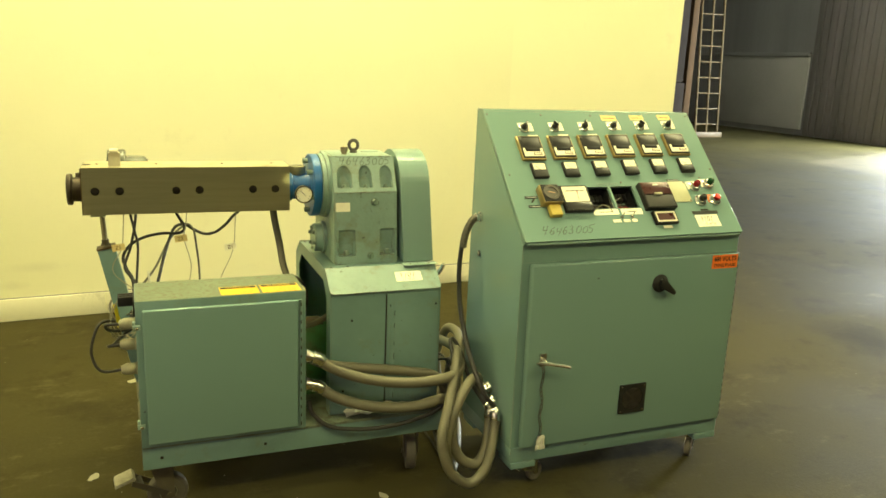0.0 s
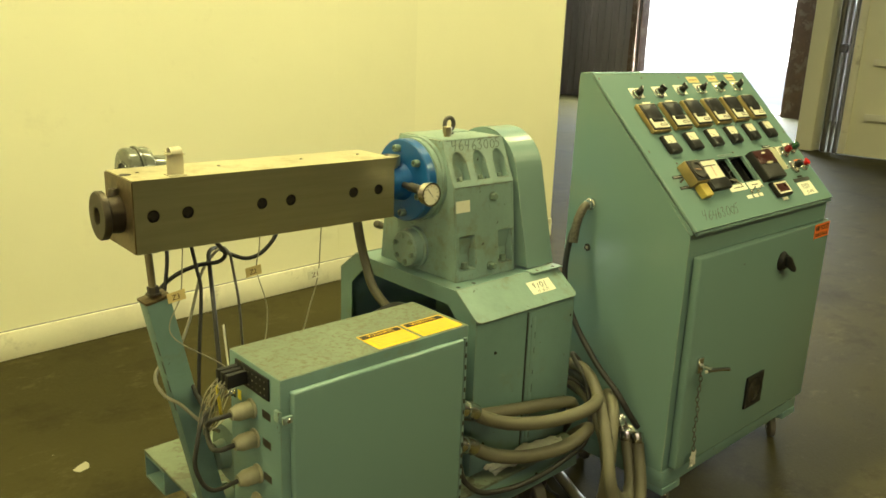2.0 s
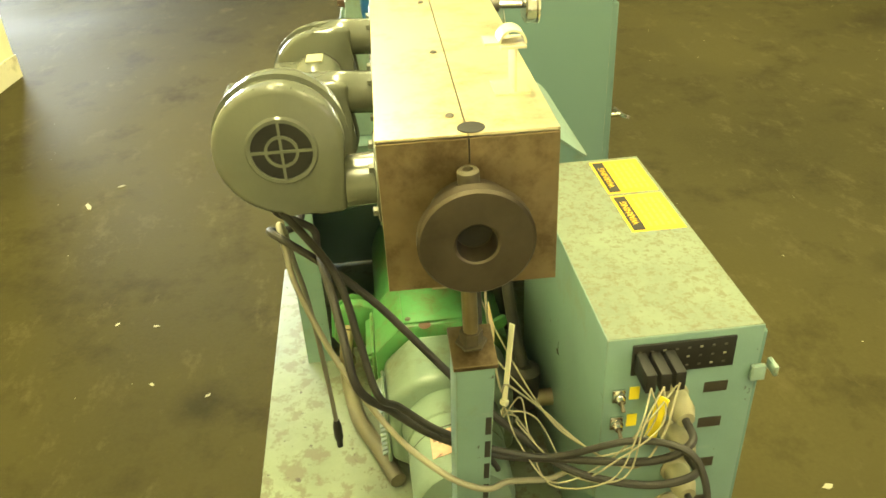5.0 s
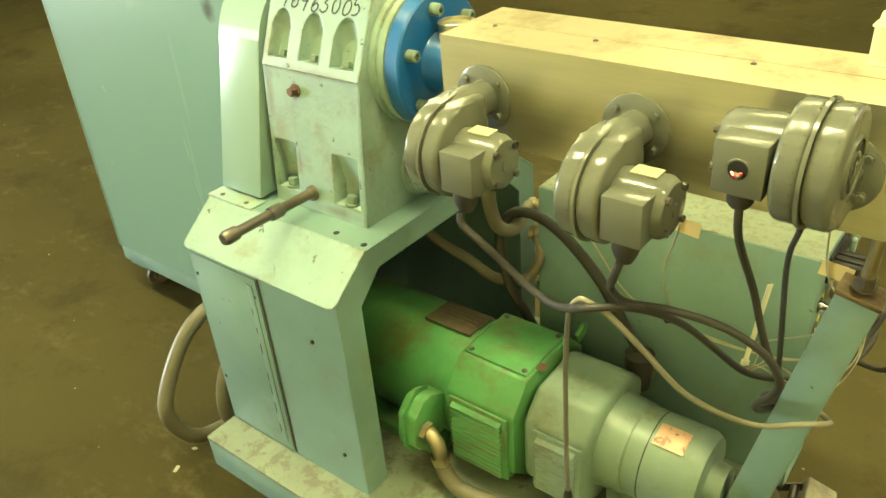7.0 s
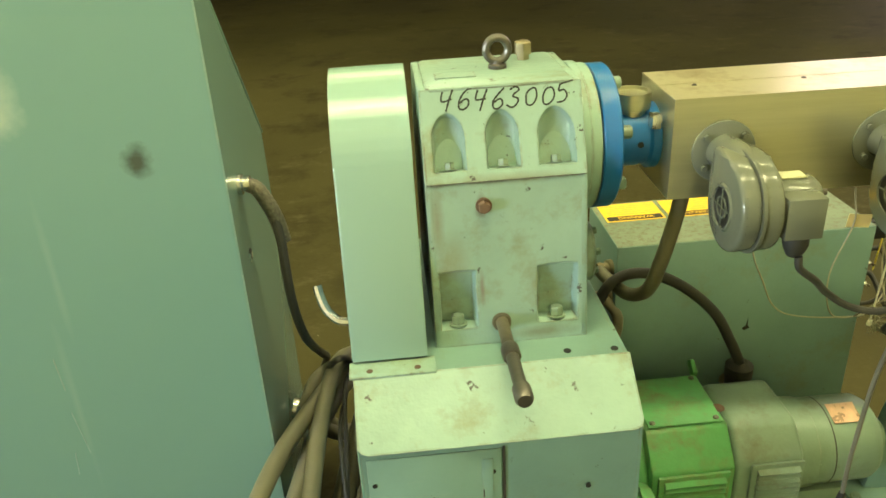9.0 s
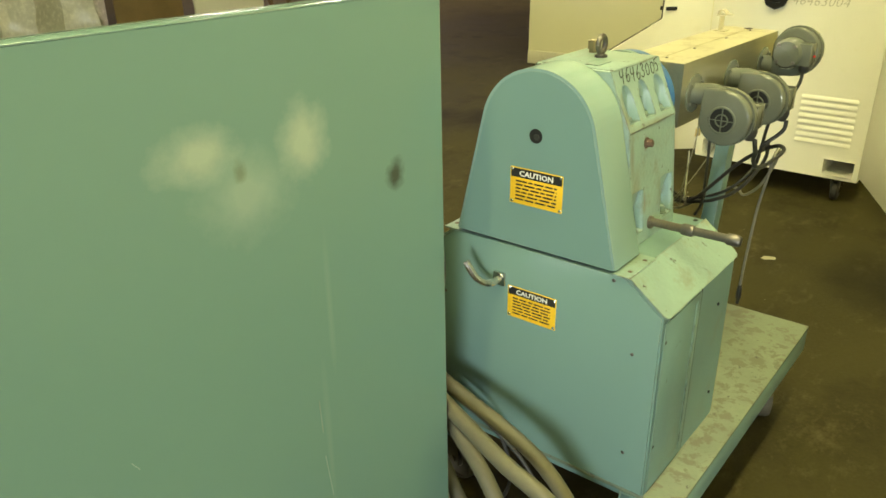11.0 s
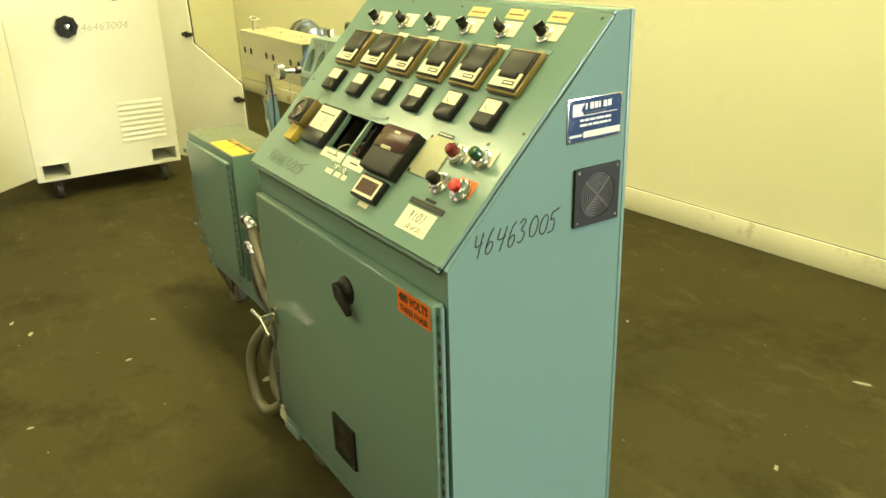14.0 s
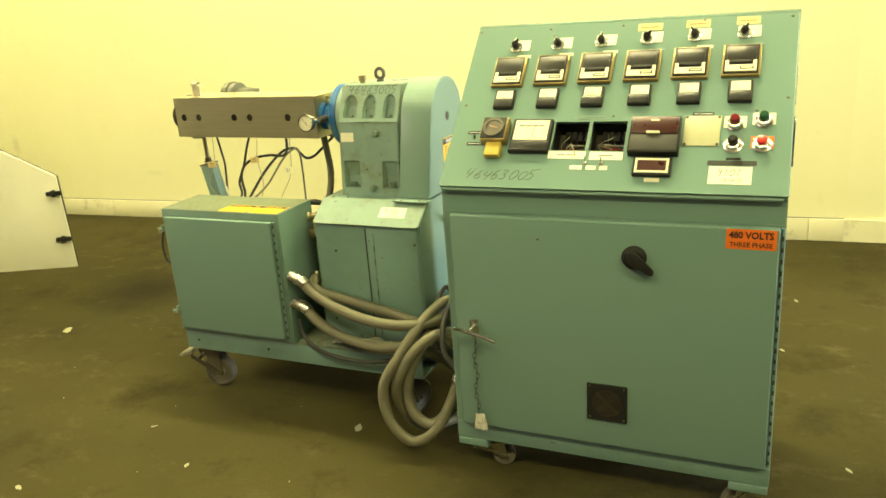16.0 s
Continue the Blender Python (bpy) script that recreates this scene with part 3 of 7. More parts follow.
def wall_panels(name, m, x0, x1, h, thick, label, seams):
    bm = bm_new()
    box(bm, x0, x1, 0, thick, 0, h)
    wall = setting(name, moved(bm, m), WALL, label, "wall")
    for s in seams:
        part("panel_seam", moved(box(bm_new(), s - 0.0012, s + 0.0012, -0.0005, 0.0, 0.16, h - 0.01), m), WALL, wall)
    return wall


wall_panels("wall_back", WALL_M, -7.2, 0.3005, 4.9, 0.16, "smooth cream painted wall of tall panels, lightly scuffed", [-6.3, -5.1, -3.9, -2.7, -1.5, -0.3])
# the free end of the wall leans gently into the room
def wall_bow(x):
    return 2.655 + 0.061 * x - 0.0701 * (x - 0.3) ** 2


BOW = [0.3 + 1.33 * k / 14 for k in range(15)]
bm = prism(bm_new(), [(x, wall_bow(x)) for x in BOW] + [(x + 0.01, wall_bow(x) + 0.16) for x in BOW[::-1]], "z", 0.0, 4.9)
setting("wall_return", bm, WALL, "free end of the cream wall, bowed a little towards the room", "wall")
bm = bm_new()
for a, b in ((-7.18, -4.76), (-4.755, -2.32), (-2.315, 0.12), (0.125, 0.30)):
    box(bm, a, b, -0.014, -0.0005, 0.002, 0.128, 0.0015)
skirt = setting("baseboard", moved(bm, WALL_M), SKIRT, "scuffed cream skirting board along the wall", "baseboard")
# solid dark strip that paints the shadow line above the skirting
part("shadow_gap", moved(box(bm_new(), -7.18, 0.30, -0.004, -0.0005, 0.1285, 0.1335), WALL_M), DARK_WALL, skirt)

part("return_skirting", prism(bm_new(), [(x, wall_bow(x) - 0.014) for x in BOW] + [(x, wall_bow(x) - 0.0005) for x in BOW[::-1]], "z", 0.002, 0.128), SKIRT, skirt)
END_M = Matrix.Translation((-7.16, 2.21, 0)) @ Matrix.Rotation(radians(-84.0), 4, "Z")
bm = bm_new()
box(bm, 0.0, 5.16, -0.16, 0.0, 0, 4.9)
end_wall = setting("wall_end", moved(bm, END_M), WALL, "cream painted partition wall that ends free in the hall", "wall")
bm = bm_new()
box(bm, 0.02, 5.16, 0.0005, 0.014, 0.002, 0.128, 0.0015)
part("skirting", moved(bm, END_M), SKIRT, end_wall)

# the hall round it
bm = bm_new()
moved(plate(bm, -20.0, 22.0, 0.0, 5.4, -0.25, 0.0, holes=[(6.55, 10.42, 0.0, 3.6)]), frame_of((14.25, 0, 0), (0, 1, 0), (1, 0, 0)))
east = setting("wall_east", bm, DARK_WALL, "weathered grey metal wall with a wide open dock door", "wall")
bm = bm_new()
for i in range(26):
    y = 10.64 + i * 0.105
    box(bm, 13.93 + 0.03 * (i % 2), 13.97 + 0.03 * (i % 2), y, y + 0.10, 0.02, 5.2, 0.006)
part("corrugated_siding", bm, BROWN_WALL, east, "dark brown corrugated siding")
for y0, y1 in ((10.44, 10.52), (10.55, 10.61)):
    part("door_track", box(bm_new(), 13.84, 13.95, y0, y1, 0.0, 4.4, 0.004), RUSTED, east, "rusty vertical door track")
part("jamb_post", box(bm_new(), 13.70, 13.96, 6.06, 6.54, 0.0, 4.4, 0.01), RUSTED, east, "battered rusty door jamb")
part("door_lining", box(bm_new(), 13.955, 14.26, 10.385, 10.416, 0.0, 3.6, 0.004), RUSTED, east)
part("girt", box(bm_new(), 13.9, 14.0, 13.45, 21.5, 2.0, 2.09, 0.005), DARK_WALL, east)
part("wall_sheet", box(bm_new(), 13.94, 14.0, 13.45, 16.6, 0.15, 1.98, 0.004), CEILING, east, "grey board nailed low on the wall")

bm = bm_new()
box(bm, -20.25, 14.0, 21.5, 21.75, 0, 5.4)
setting("wall_north", bm, DARK_WALL, "dark metal wall at the back of the hall", "wall")
bm = bm_new()
box(bm, -20.25, 14.0, -20.25, -20.0, 0, 5.4)
setting("wall_south", bm, DARK_WALL, "dark metal wall of the hall", "wall")
bm = bm_new()
box(bm, -20.25, -20.0, -20.0, 21.5, 0, 5.4)
setting("wall_west", bm, DARK_WALL, "dark metal wall of the hall", "wall")
bm = bm_new()
box(bm, -20.25, 14.25, -20.25, 21.75, 5.4, 5.6)
setting("ceiling", bm, CEILING, "pale metal roof deck over the hall", "ceiling")

for lx, ly, watts in LAMPS + FAR_LAMPS:
    lampbody = thing("fluorescent_fixture", (lx, ly, LAMP_Z), "long white fluorescent fixture hung under the roof", "ceiling light", "ceiling lights")
    half = 2.12 if (lx, ly) == (-4.4, -1.5) else 1.22
    part("housing", box(bm_new(), lx - half, lx + half, ly - 0.13, ly + 0.13, LAMP_Z + 0.01, LAMP_Z + 0.09, 0.01), WHITE_PANEL, lampbody)
    for s in (-0.9, 0.9):
        part("hanger", rod(bm_new(), (lx + s, ly, LAMP_Z + 0.09), (lx + s, ly, 5.4), 0.006, n=8), DARK_STEEL, lampbody)

# outside the dock door
bm = bm_new()
box(bm, 14.3, 59.9, -30, 45, 0.001, 0.006)
setting("yard", bm, CONCRETE_OUT, "sunlit pale concrete yard outside the dock door", "ground")
backdrop = setting("backdrop", box(bm_new(), 58, 58.2, -30, 59, 0.01, 30), GLARE, "bright hazy daylight beyond the yard", "backdrop")

# partition with a braced door between the machine and the dock
setting("partition_post", box(bm_new(), 8.70, 9.0, 3.72, 3.96, 0, 5.3, 0.01), WALL, "cream painted square column beside the dock", "column")
bracedoor = thing("sliding_door", (8.75, 2.7, 0), "cream sliding door of boards with horizontal braces", "door")
part("leaf", box(bm_new(), 8.72, 8.78, 2.30, 3.36, 0.012, 4.2, 0.006), WALL, bracedoor)
for z in (0.55, 1.28, 2.4):
    part("brace", box(bm_new(), 8.66, 8.718, 2.42, 3.06, z - 0.045, z + 0.045, 0.006), SKIRT, bracedoor)
for y in (2.34, 3.30):
    part("stile", box(bm_new(), 8.69, 8.718, y - 0.05, y + 0.05, 0.02, 4.15, 0.005), SKIRT, bracedoor)
bundle = thing("pipe_bundle", (8.8, 3.47, 0), "dark pipes and hoses running up beside the door", "pipe")
for y, r in ((3.45, 0.03), (3.53, 0.022), (3.62, 0.035)):
    part("pipe", rod(bm_new(), (8.85, y, 0.0), (8.85, y, 5.3), r, n=12), DARK_STEEL, bundle)
part("valve", rod(bm_new(), (8.78, 3.53, 1.45), (8.90, 3.53, 1.45), 0.06, n=14, soft=0.01), DARK_STEEL, bundle)
setting("partition_wall", box(bm_new(), 8.80, 8.95, -6.0, 2.0, 0, 5.3), DARK_WALL, "dark partition wall of the hall", "wall")
# caged ladder in the dark bay
ladder = thing("caged_ladder", (10.6, 13, 0), "yellow steel ladder, its colour darkened for the bay's shade", "ladder")
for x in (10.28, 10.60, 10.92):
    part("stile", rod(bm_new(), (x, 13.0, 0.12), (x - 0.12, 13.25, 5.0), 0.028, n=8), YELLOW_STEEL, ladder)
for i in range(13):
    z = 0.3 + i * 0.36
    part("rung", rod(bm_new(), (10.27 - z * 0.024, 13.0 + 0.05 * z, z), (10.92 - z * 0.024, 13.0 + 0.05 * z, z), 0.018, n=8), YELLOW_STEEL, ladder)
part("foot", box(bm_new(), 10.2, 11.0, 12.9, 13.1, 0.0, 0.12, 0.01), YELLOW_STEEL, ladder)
rackpost = thing("storage_post", (9.9, 13.2, 0), "brown wooden post beside the ladder, colour darkened for shade", "post")
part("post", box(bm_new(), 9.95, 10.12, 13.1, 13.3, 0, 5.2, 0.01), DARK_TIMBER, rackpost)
darkbox = thing("dark_machine", (9.3, 13.4, 0), "machine housing, the bay's shade put into its near-black colour", "machine")
part("housing", box(bm_new(), 8.6, 9.85, 13.0, 14.6, 0, 1.25, 0.03), BAY_BLACK, darkbox)
part("upper_housing", box(bm_new(), 8.65, 9.84, 13.05, 14.5, 1.25, 5.0, 0.05), BAY_BLACK, darkbox)

# stock standing about in the far hall
board = thing("white_board", (-6.7, -7.7, 0), "tall stained white board leaning upright", "board")
part("sheet", moved(box(bm_new(), 0, 0.98, -0.03, 0.03, 0, 2.6, 0.006), frame_of((-7.14, -7.58, 0.0), (0.93, -0.23, 0), (0.02, -0.08, 1))), WALL, board)
ply = thing("plywood_sheet", (-5.9, -8.1, 0), "brown plywood sheet leaning upright", "plywood")
part("sheet", moved(box(bm_new(), 0, 0.9, -0.012, 0.012, 0, 2.6, 0.002), frame_of((-6.12, -8.0, 0.0), (0.96, -0.15, 0), (0.0, -0.05, 1))), PLYWOOD, ply)
film = thing("plastic_sheeting", (-4.6, -8.4, 0), "pale plastic sheeting draped over stock", "sheeting")
bm = bm_new()
bmesh.ops.create_grid(bm, x_segments=14, y_segments=14, size=0.75)
for v in bm.verts:
    v.co = Vector((v.co.x, 0.12 * math.sin(9 * v.co.x) + 0.09 * noise.noise(v.co * 4), v.co.y + 0.76))
part("film", moved(bm, Matrix.Translation((-4.45, -8.25, 0.01))), PLASTIC_FILM, film)
steps = thing("timber_stepladder", (-7.4, -7.5, 0), "timber stepladder leaning with pale rungs", "ladder")
for x in (-7.30, -7.62):
    part("stile", moved(box(bm_new(), -0.02, 0.02, -0.03, 0.03, 0, 2.6, 0.004), frame_of((x, -7.55, 0.0), (1, 0, 0), (0.16, -0.14, 1))), WOOD, steps)
for i in range(7):
    z = 0.3 + 0.3 * i
    part("rung", rod(bm_new(), (-7.62 + 0.16 * z, -7.55 - 0.14 * z, z), (-7.30 + 0.16 * z, -7.55 - 0.14 * z, z), 0.016, n=8), SKIRT, steps)


def crate(x0, x1, y0, y1, h, material, label, name="crate", category="crate"):
    c = thing(name, ((x0 + x1) / 2, (y0 + y1) / 2, 0), label, category)
    for y in (y0 + 0.1, (y0 + y1) / 2, y1 - 0.1):
        part("skid", box(bm_new(), x0, x1, y - 0.05, y + 0.05, 0, 0.1, 0.005), WOOD, c)
    part("body", box(bm_new(), x0, x1, y0, y1, 0.1, h, 0.01), material, c)
    for y in (y0 + 0.03, y1 - 0.03):
        part("corner_post", box(bm_new(), x1, x1 + 0.03, y - 0.04, y + 0.04, 0.1, h, 0.005), DARK_STEEL, c)
    return c


crate(-14.8, -13.5, -12.7, -11.2, 1.5, SKIRT, "pale wrapped crate on a pallet")
crate(-15.0, -13.6, -10.9, -10.0, 1.5, BLACK_RUBBER, "dark open crate on skids")
crate(-15.0, -13.7, -9.9, -9.0, 0.45, PAPER, "low pallet with a white wrapped bundle", "pallet_load", "pallet")
crate(-15.2, -13.9, -8.8, -7.5, 1.6, CARDBOARD, "brown wooden crate on skids")
blue_bin = thing("blue_bin", (-14, -6.6, 0), "faded blue steel bin on casters", "bin")
part("tub", box(bm_new(), -14.6, -13.6, -7.3, -5.9, 0.16, 1.4, 0.05), BLUE_BIN, blue_bin)
for y in (-7.1, -6.1):
    part("caster", rod(bm_new(), (-13.75, y - 0.03, 0.08), (-13.75, y + 0.03, 0.08), 0.08, n=14), BLACK_RUBBER, blue_bin)
green_bin = thing("green_bin", (-11.9, -5.6, 0), "dark green steel cabinet in the far hall", "cabinet")
part("body", box(bm_new(), -12.4, -11.7, -6.1, -4.6, 0.03, 1.7, 0.02), GREEN_BIN, green_bin)
part("base", box(bm_new(), -12.35, -11.75, -6.05, -4.65, 0.0, 0.03), DARK_STEEL, green_bin)


# ---- the white console with its doors open ----
console = thing("white_console", (-4.45, 0.23, 0), "white enamelled control console on casters with both doors open", "control console")
bm = bm_new()
moved(plate(bm, -0.205, 0.665, 0.13, 1.42, -0.006, 0.0, holes=[(-0.165, -0.015, 0.150, 0.232), (0.49, 0.64, 0.150, 0.232)], rounds=[(0.415, 1.20, 0.03)]),
      frame_of((-4.15, 0, 0), (0, 1, 0), (1, 0, 0)))
front = part("front_panel", bm, WHITE_PANEL, console, "white front panel with louvres")
bm = bm_new()
for a, b in ((-0.205, -0.199), (0.659, 0.665)):
    box(bm, -4.85, -4.157, a, b, 0.13, 1.42)
box(bm, -4.85, -4.845, -0.199, 0.659, 0.13, 1.42)
box(bm, -4.845, -4.157, -0.199, 0.659, 1.412, 1.42)
box(bm, -4.845, -4.157, -0.199, 0.659, 0.13, 0.146)
part("body", bm, WHITE_PANEL, console)
for y0, y1 in ((-0.165, -0.015), (0.49, 0.64)):
    bm = bm_new()
    for a in (y0 - 0.005, y1):
        box(bm, -4.5, -4.145, a, a + 0.005, 0.148, 0.234)
    box(bm, -4.5, -4.145, y0, y1, 0.146, 0.150)
    box(bm, -4.5, -4.145, y0, y1, 0.232, 0.236)
    part("fork_channel", bm, WHITE_PANEL, console)
for i in range(8):
    z = 0.305 + i * 0.033
    part("louvre", prism(bm_new(), [(-4.1495, z), (-4.141, z + 0.003), (-4.1495, z + 0.022)], "y", 0.325, 0.60, 0.0015), WHITE_PANEL, front)
bm = lathe(bm_new(), (-4.15, 0.12, 1.035), (1, 0, 0), [(0, 0.0), (0, 0.062), (0.02, 0.066), (0.03, 0.06), (0.03, 0.035), (0.018, 0.033), (0.018, 0.0)], 8)
hub = part("socket", bm, BLACK, console, "black eight-sided wall socket")
part("pin", lathe(bm_new(), (-4.134, 0.12, 1.035), (1, 0, 0), [(0, 0), (0, 0.016), (0.012, 0.016), (0.014, 0.0)], 12), BRIGHT, hub)
part("grommet", lathe(bm_new(), (-4.15, 0.415, 1.20), (1, 0, 0), [(-0.01, 0.026), (0.004, 0.026), (0.004, 0.036), (0, 0.036)], 16), BLACK, console)
part("marker_number", fitted("46463004", 0.27, 0.045, frame_of((-4.1485, 0.20, 1.0), (0, 1, 0), (1, 0, 0)), lean=0.2, bold=-0.001), GREY_INK, front, "faded marker number")
for y in (-0.09, 0.56):
    caster = part("caster", lathe(bm_new(), (-4.22, y - 0.018, 0.052), (0, 1, 0), [(0, 0), (0, 0.045), (0.006, 0.052), (0.03, 0.052), (0.036, 0.045), (0.036, 0)], 20), BLACK_RUBBER, console)
    for s in (-0.026, 0.022):
        part("fork", box(bm_new(), -4.245, -4.195, y + s, y + s + 0.004, 0.045, 0.13, 0.001), BRIGHT, caster)
for y in (-0.09, 0.56):
    part("rear_caster", lathe(bm_new(), (-4.75, y - 0.018, 0.052), (0, 1, 0), [(0, 0), (0, 0.045), (0.006, 0.052), (0.03, 0.052), (0.036, 0.045), (0.036, 0)], 20), BLACK_RUBBER, console)
    part("rear_fork", box(bm_new(), -4.775, -4.725, y - 0.026, y + 0.026, 0.10, 0.13, 0.001), BRIGHT, console)
DOOR = [(0.0, 0.165), (0.655, 0.165), (0.645, 0.675), (0.27, 0.90), (0.255, 1.32), (0.0, 1.32)]
for hinge, way, flip in (((-4.152, 0.672, 0), (0.595, 0.275, 0), 1), ((-4.152, -0.212, 0), (0.50, -0.56, 0), -1)):
    m = frame_of(hinge, way, Vector(way).cross(Vector((0, 0, 1))))
    side = 1 if flip > 0 else -1
    door = part("door", moved(prism(bm_new(), DOOR, "z", -0.007, 0.007, 0.002), m), WHITE_PANEL, console, "open white door with a chamfered outline")
    bm = bm_new()
    for (a, b), (c, d) in zip(DOOR[1:5], DOOR[2:6]):
        rod(bm, (a, b, -side * 0.009), (c, d, -side * 0.009), 0.006, n=6)
    part("edge_gasket", moved(bm, m), DARK_STEEL, door)
    for u, z in ((0.60, 0.33), (0.60, 0.585), (0.22, 0.955), (0.20, 1.27)):
        bm = box(bm_new(), u - 0.020, u + 0.062, z - 0.011, z + 0.011, 0.0072, 0.024, 0.004)
        box(bm, u + 0.010, u + 0.028, z - 0.018, z + 0.018, 0.0072, 0.030, 0.004)
        box(bm, u - 0.020, u + 0.040, z - 0.010, z + 0.010, -0.022, -0.0072, 0.004)
        part("latch", moved(bm, m), BLACK, door, "black latch")

panel2 = thing("white_cabinet", (-5.65, 0.95, 0), "tall white enamelled cabinet standing near the wall", "cabinet")
part("body", box(bm_new(), -6.05, -5.60, 0.62, 1.17, 0.012, 1.75, 0.004), WHITE_PANEL, panel2)
part("foot", box(bm_new(), -6.0, -5.62, 0.66, 1.13, 0.0, 0.012), DARK_STEEL, panel2)
for z in (0.12, 0.6):
    part("stud", rod(bm_new(), (-5.60, 1.14, z), (-5.59, 1.14, z), 0.008, n=8), BLACK, panel2)


# ---- the control cabinet ----
def fan_guard(m, size, parent, label):
    """A square black fan guard with rings and spokes; m: its middle, facing m's z."""
    h = size / 2
    guard = part("fan_guard", moved(plate(bm_new(), -h, h, -h, h, 0.0, 0.006, rounds=[(0, 0, h * 0.78)]), m), BLACK, parent, label)
    part("filter", moved(box(bm_new(), -h * 0.9, h * 0.9, -h * 0.9, h * 0.9, -0.002, 0.0015), m), BLACK_RUBBER, guard)
    bm = bm_new()
    for k in range(1, 9):
        r = h * 0.78 * k / 8.6
        lathe(bm, (0, 0, 0.0045), (0, 0, 1), [(-0.0012, r - 0.0011), (0.0014, r - 0.0011), (0.0014, r + 0.0011), (-0.0012, r + 0.0011), (-0.0012, r - 0.0011)], 28)
    part("ring_grille", moved(bm, m), DARK_STEEL, guard)
    for a in (45, 135):
        part("spoke", moved(box(bm_new(), -h * 0.78, h * 0.78, -0.0018, 0.0018, 0.002, 0.0055), m @ Matrix.Rotation(radians(a), 4, "Z")), DARK_STEEL, guard)
    for sx in (-1, 1):
        for sy in (-1, 1):
            again("screw", SCREW_BRIGHT, m @ Matrix.Translation((sx * h * 0.86, sy * h * 0.86, 0.006)), guard)
    return guard


def caster(x, y, top, r, parent, turn=0.0, brake=False):
    """A swivel caster under a frame whose lower side is at top."""
    m = Matrix.Translation((x, y, 0)) @ Matrix.Rotation(radians(turn), 4, "Z")
    w = r * 0.30
    body = part("caster", moved(lathe(bm_new(), (0.02, -w, r), (0, 1, 0), [(0, 0), (0, r * 0.35), (w * 0.2, r * 0.4), (w * 0.2, r * 0.82), (0, r * 0.85), (w * 0.15, r * 0.97), (w * 0.5, r), (w * 1.5, r),
                (w * 1.85, r * 0.97), (2 * w, r * 0.85), (w * 1.8, r * 0.82), (w * 1.8, r * 0.4), (2 * w, r * 0.35), (2 * w, 0)], 28), m), RUBBER_WHEEL, parent, "grey caster wheel")
    for s in (-1, 1):
        part("hub", moved(lathe(bm_new(), (0.02, s * w * 0.62, r), (0, s, 0), [(0, 0), (0, r * 0.74), (w * 0.10, r * 0.74), (w * 0.12, r * 0.5), (w * 0.30, r * 0.3), (w * 0.34, 0)], 24), m), HUB, body)
    bm = bm_new()
    for s in (-1, 1):
        prism(bm, [(0.02 - r * 0.3, r * 0.75), (0.02 + r * 0.3, r * 0.75), (r * 0.55, top - 0.012), (-r * 0.55, top - 0.012)], "y", s * w * 1.25 - 0.0015, s * w * 1.25 + 0.0015)
    box(bm, -r * 0.6, r * 0.6, -w * 1.4, w * 1.4, top - 0.014, top - 0.008, 0.001)
    box(bm, -r * 0.75, r * 0.75, -r * 0.62, r * 0.62, top - 0.008, top, 0.001)
    rod(bm, (0.02, -w * 1.6, r), (0.02, w * 1.6, r), r * 0.12, n=10)
    part("fork", moved(bm, m), BRIGHT if r < 0.05 else HANDLE, body)
    if brake:
        bm = bm_new()
        for q in (-1, 1):
            prism(bm, [(0.02, r * 0.85), (0.02, r * 1.2), (-r * 1.35, r * 2.1), (-r * 1.45, r * 1.85)], "y", q * w * 1.45 - 0.002, q * w * 1.45 + 0.002)
        rod(bm, (-r * 1.0, -w * 1.4, r * 1.75), (-r * 1.0, w * 1.4, r * 1.75), r * 0.14, n=10)
        part("brake_arm", moved(bm, m), DARK_STEEL if r > 0.05 else BRIGHT, body)
        bm = prism(bm_new(), [(-r * 1.2, r * 2.15), (-r * 1.35, r * 2.32), (-r * 2.15, r * 2.05), (-r * 2.2, r * 1.85)], "y", -w * 1.7, w * 1.7, 0.002)
        part("brake_pedal", moved(bm, m), HUB if r > 0.05 else BRIGHT, body, "worn pale brake pedal")
    return body


CX0, CX1 = -0.914, 0.0
cab = thing("control_cabinet", (-0.457, 0.25, 0), "teal enamelled control cabinet with a sloping instrument panel, on casters", "control cabinet")
SIDE = [(0.032, 0.168), (0.030, 0.916), (0.412, 1.326), (0.420, 1.340), (0.462, 1.340), (0.478, 0.168)]
right_side = part("side_panel", prism(bm_new(), SIDE, "x", CX1 - 0.003, CX1), TEAL, cab)
left_side = part("side_panel", prism(bm_new(), SIDE, "x", CX0, CX0 + 0.003), TEAL, cab)
bm = bm_new()
prism(bm, [(0.459, 1.3405), (0.4625, 1.3405), (0.4785, 0.168), (0.475, 0.168)], "x", CX0 + 0.003, CX1 - 0.003)
back = part("back_panel", bm, TEAL_BACK, cab)
part("top_cap", prism(bm_new(), [(0.4115, 1.3335), (0.4092, 1.3372), (0.4150, 1.3432), (0.4620, 1.3432), (0.4620, 1.3408), (0.4200, 1.3408)], "x", CX0 - 0.0004, CX1 + 0.0004, 0.001), TEAL, cab)
part("rear_edge_trim", prism(bm_new(), [(0.455, 1.342), (0.4645, 1.342), (0.4805, 0.168), (0.471, 0.168)], "x", CX1 - 0.006, CX1 + 0.002, 0.002), TEAL_WORN, cab, "rubbed bright rear edge")
bm = bm_new()
box(bm, CX0 + 0.003, CX1 - 0.003, 0.030, 0.034, 0.855, 0.916)
box(bm, CX0 + 0.003, CX1 - 0.003, 0.0315, 0.034, 0.165, 0.855)
part("front_frame", bm, TEAL, cab)
bm = bm_new()
box(bm, CX0 + 0.0005, CX1 - 0.0005, 0.024, 0.476, 0.112, 0.168, 0.003)
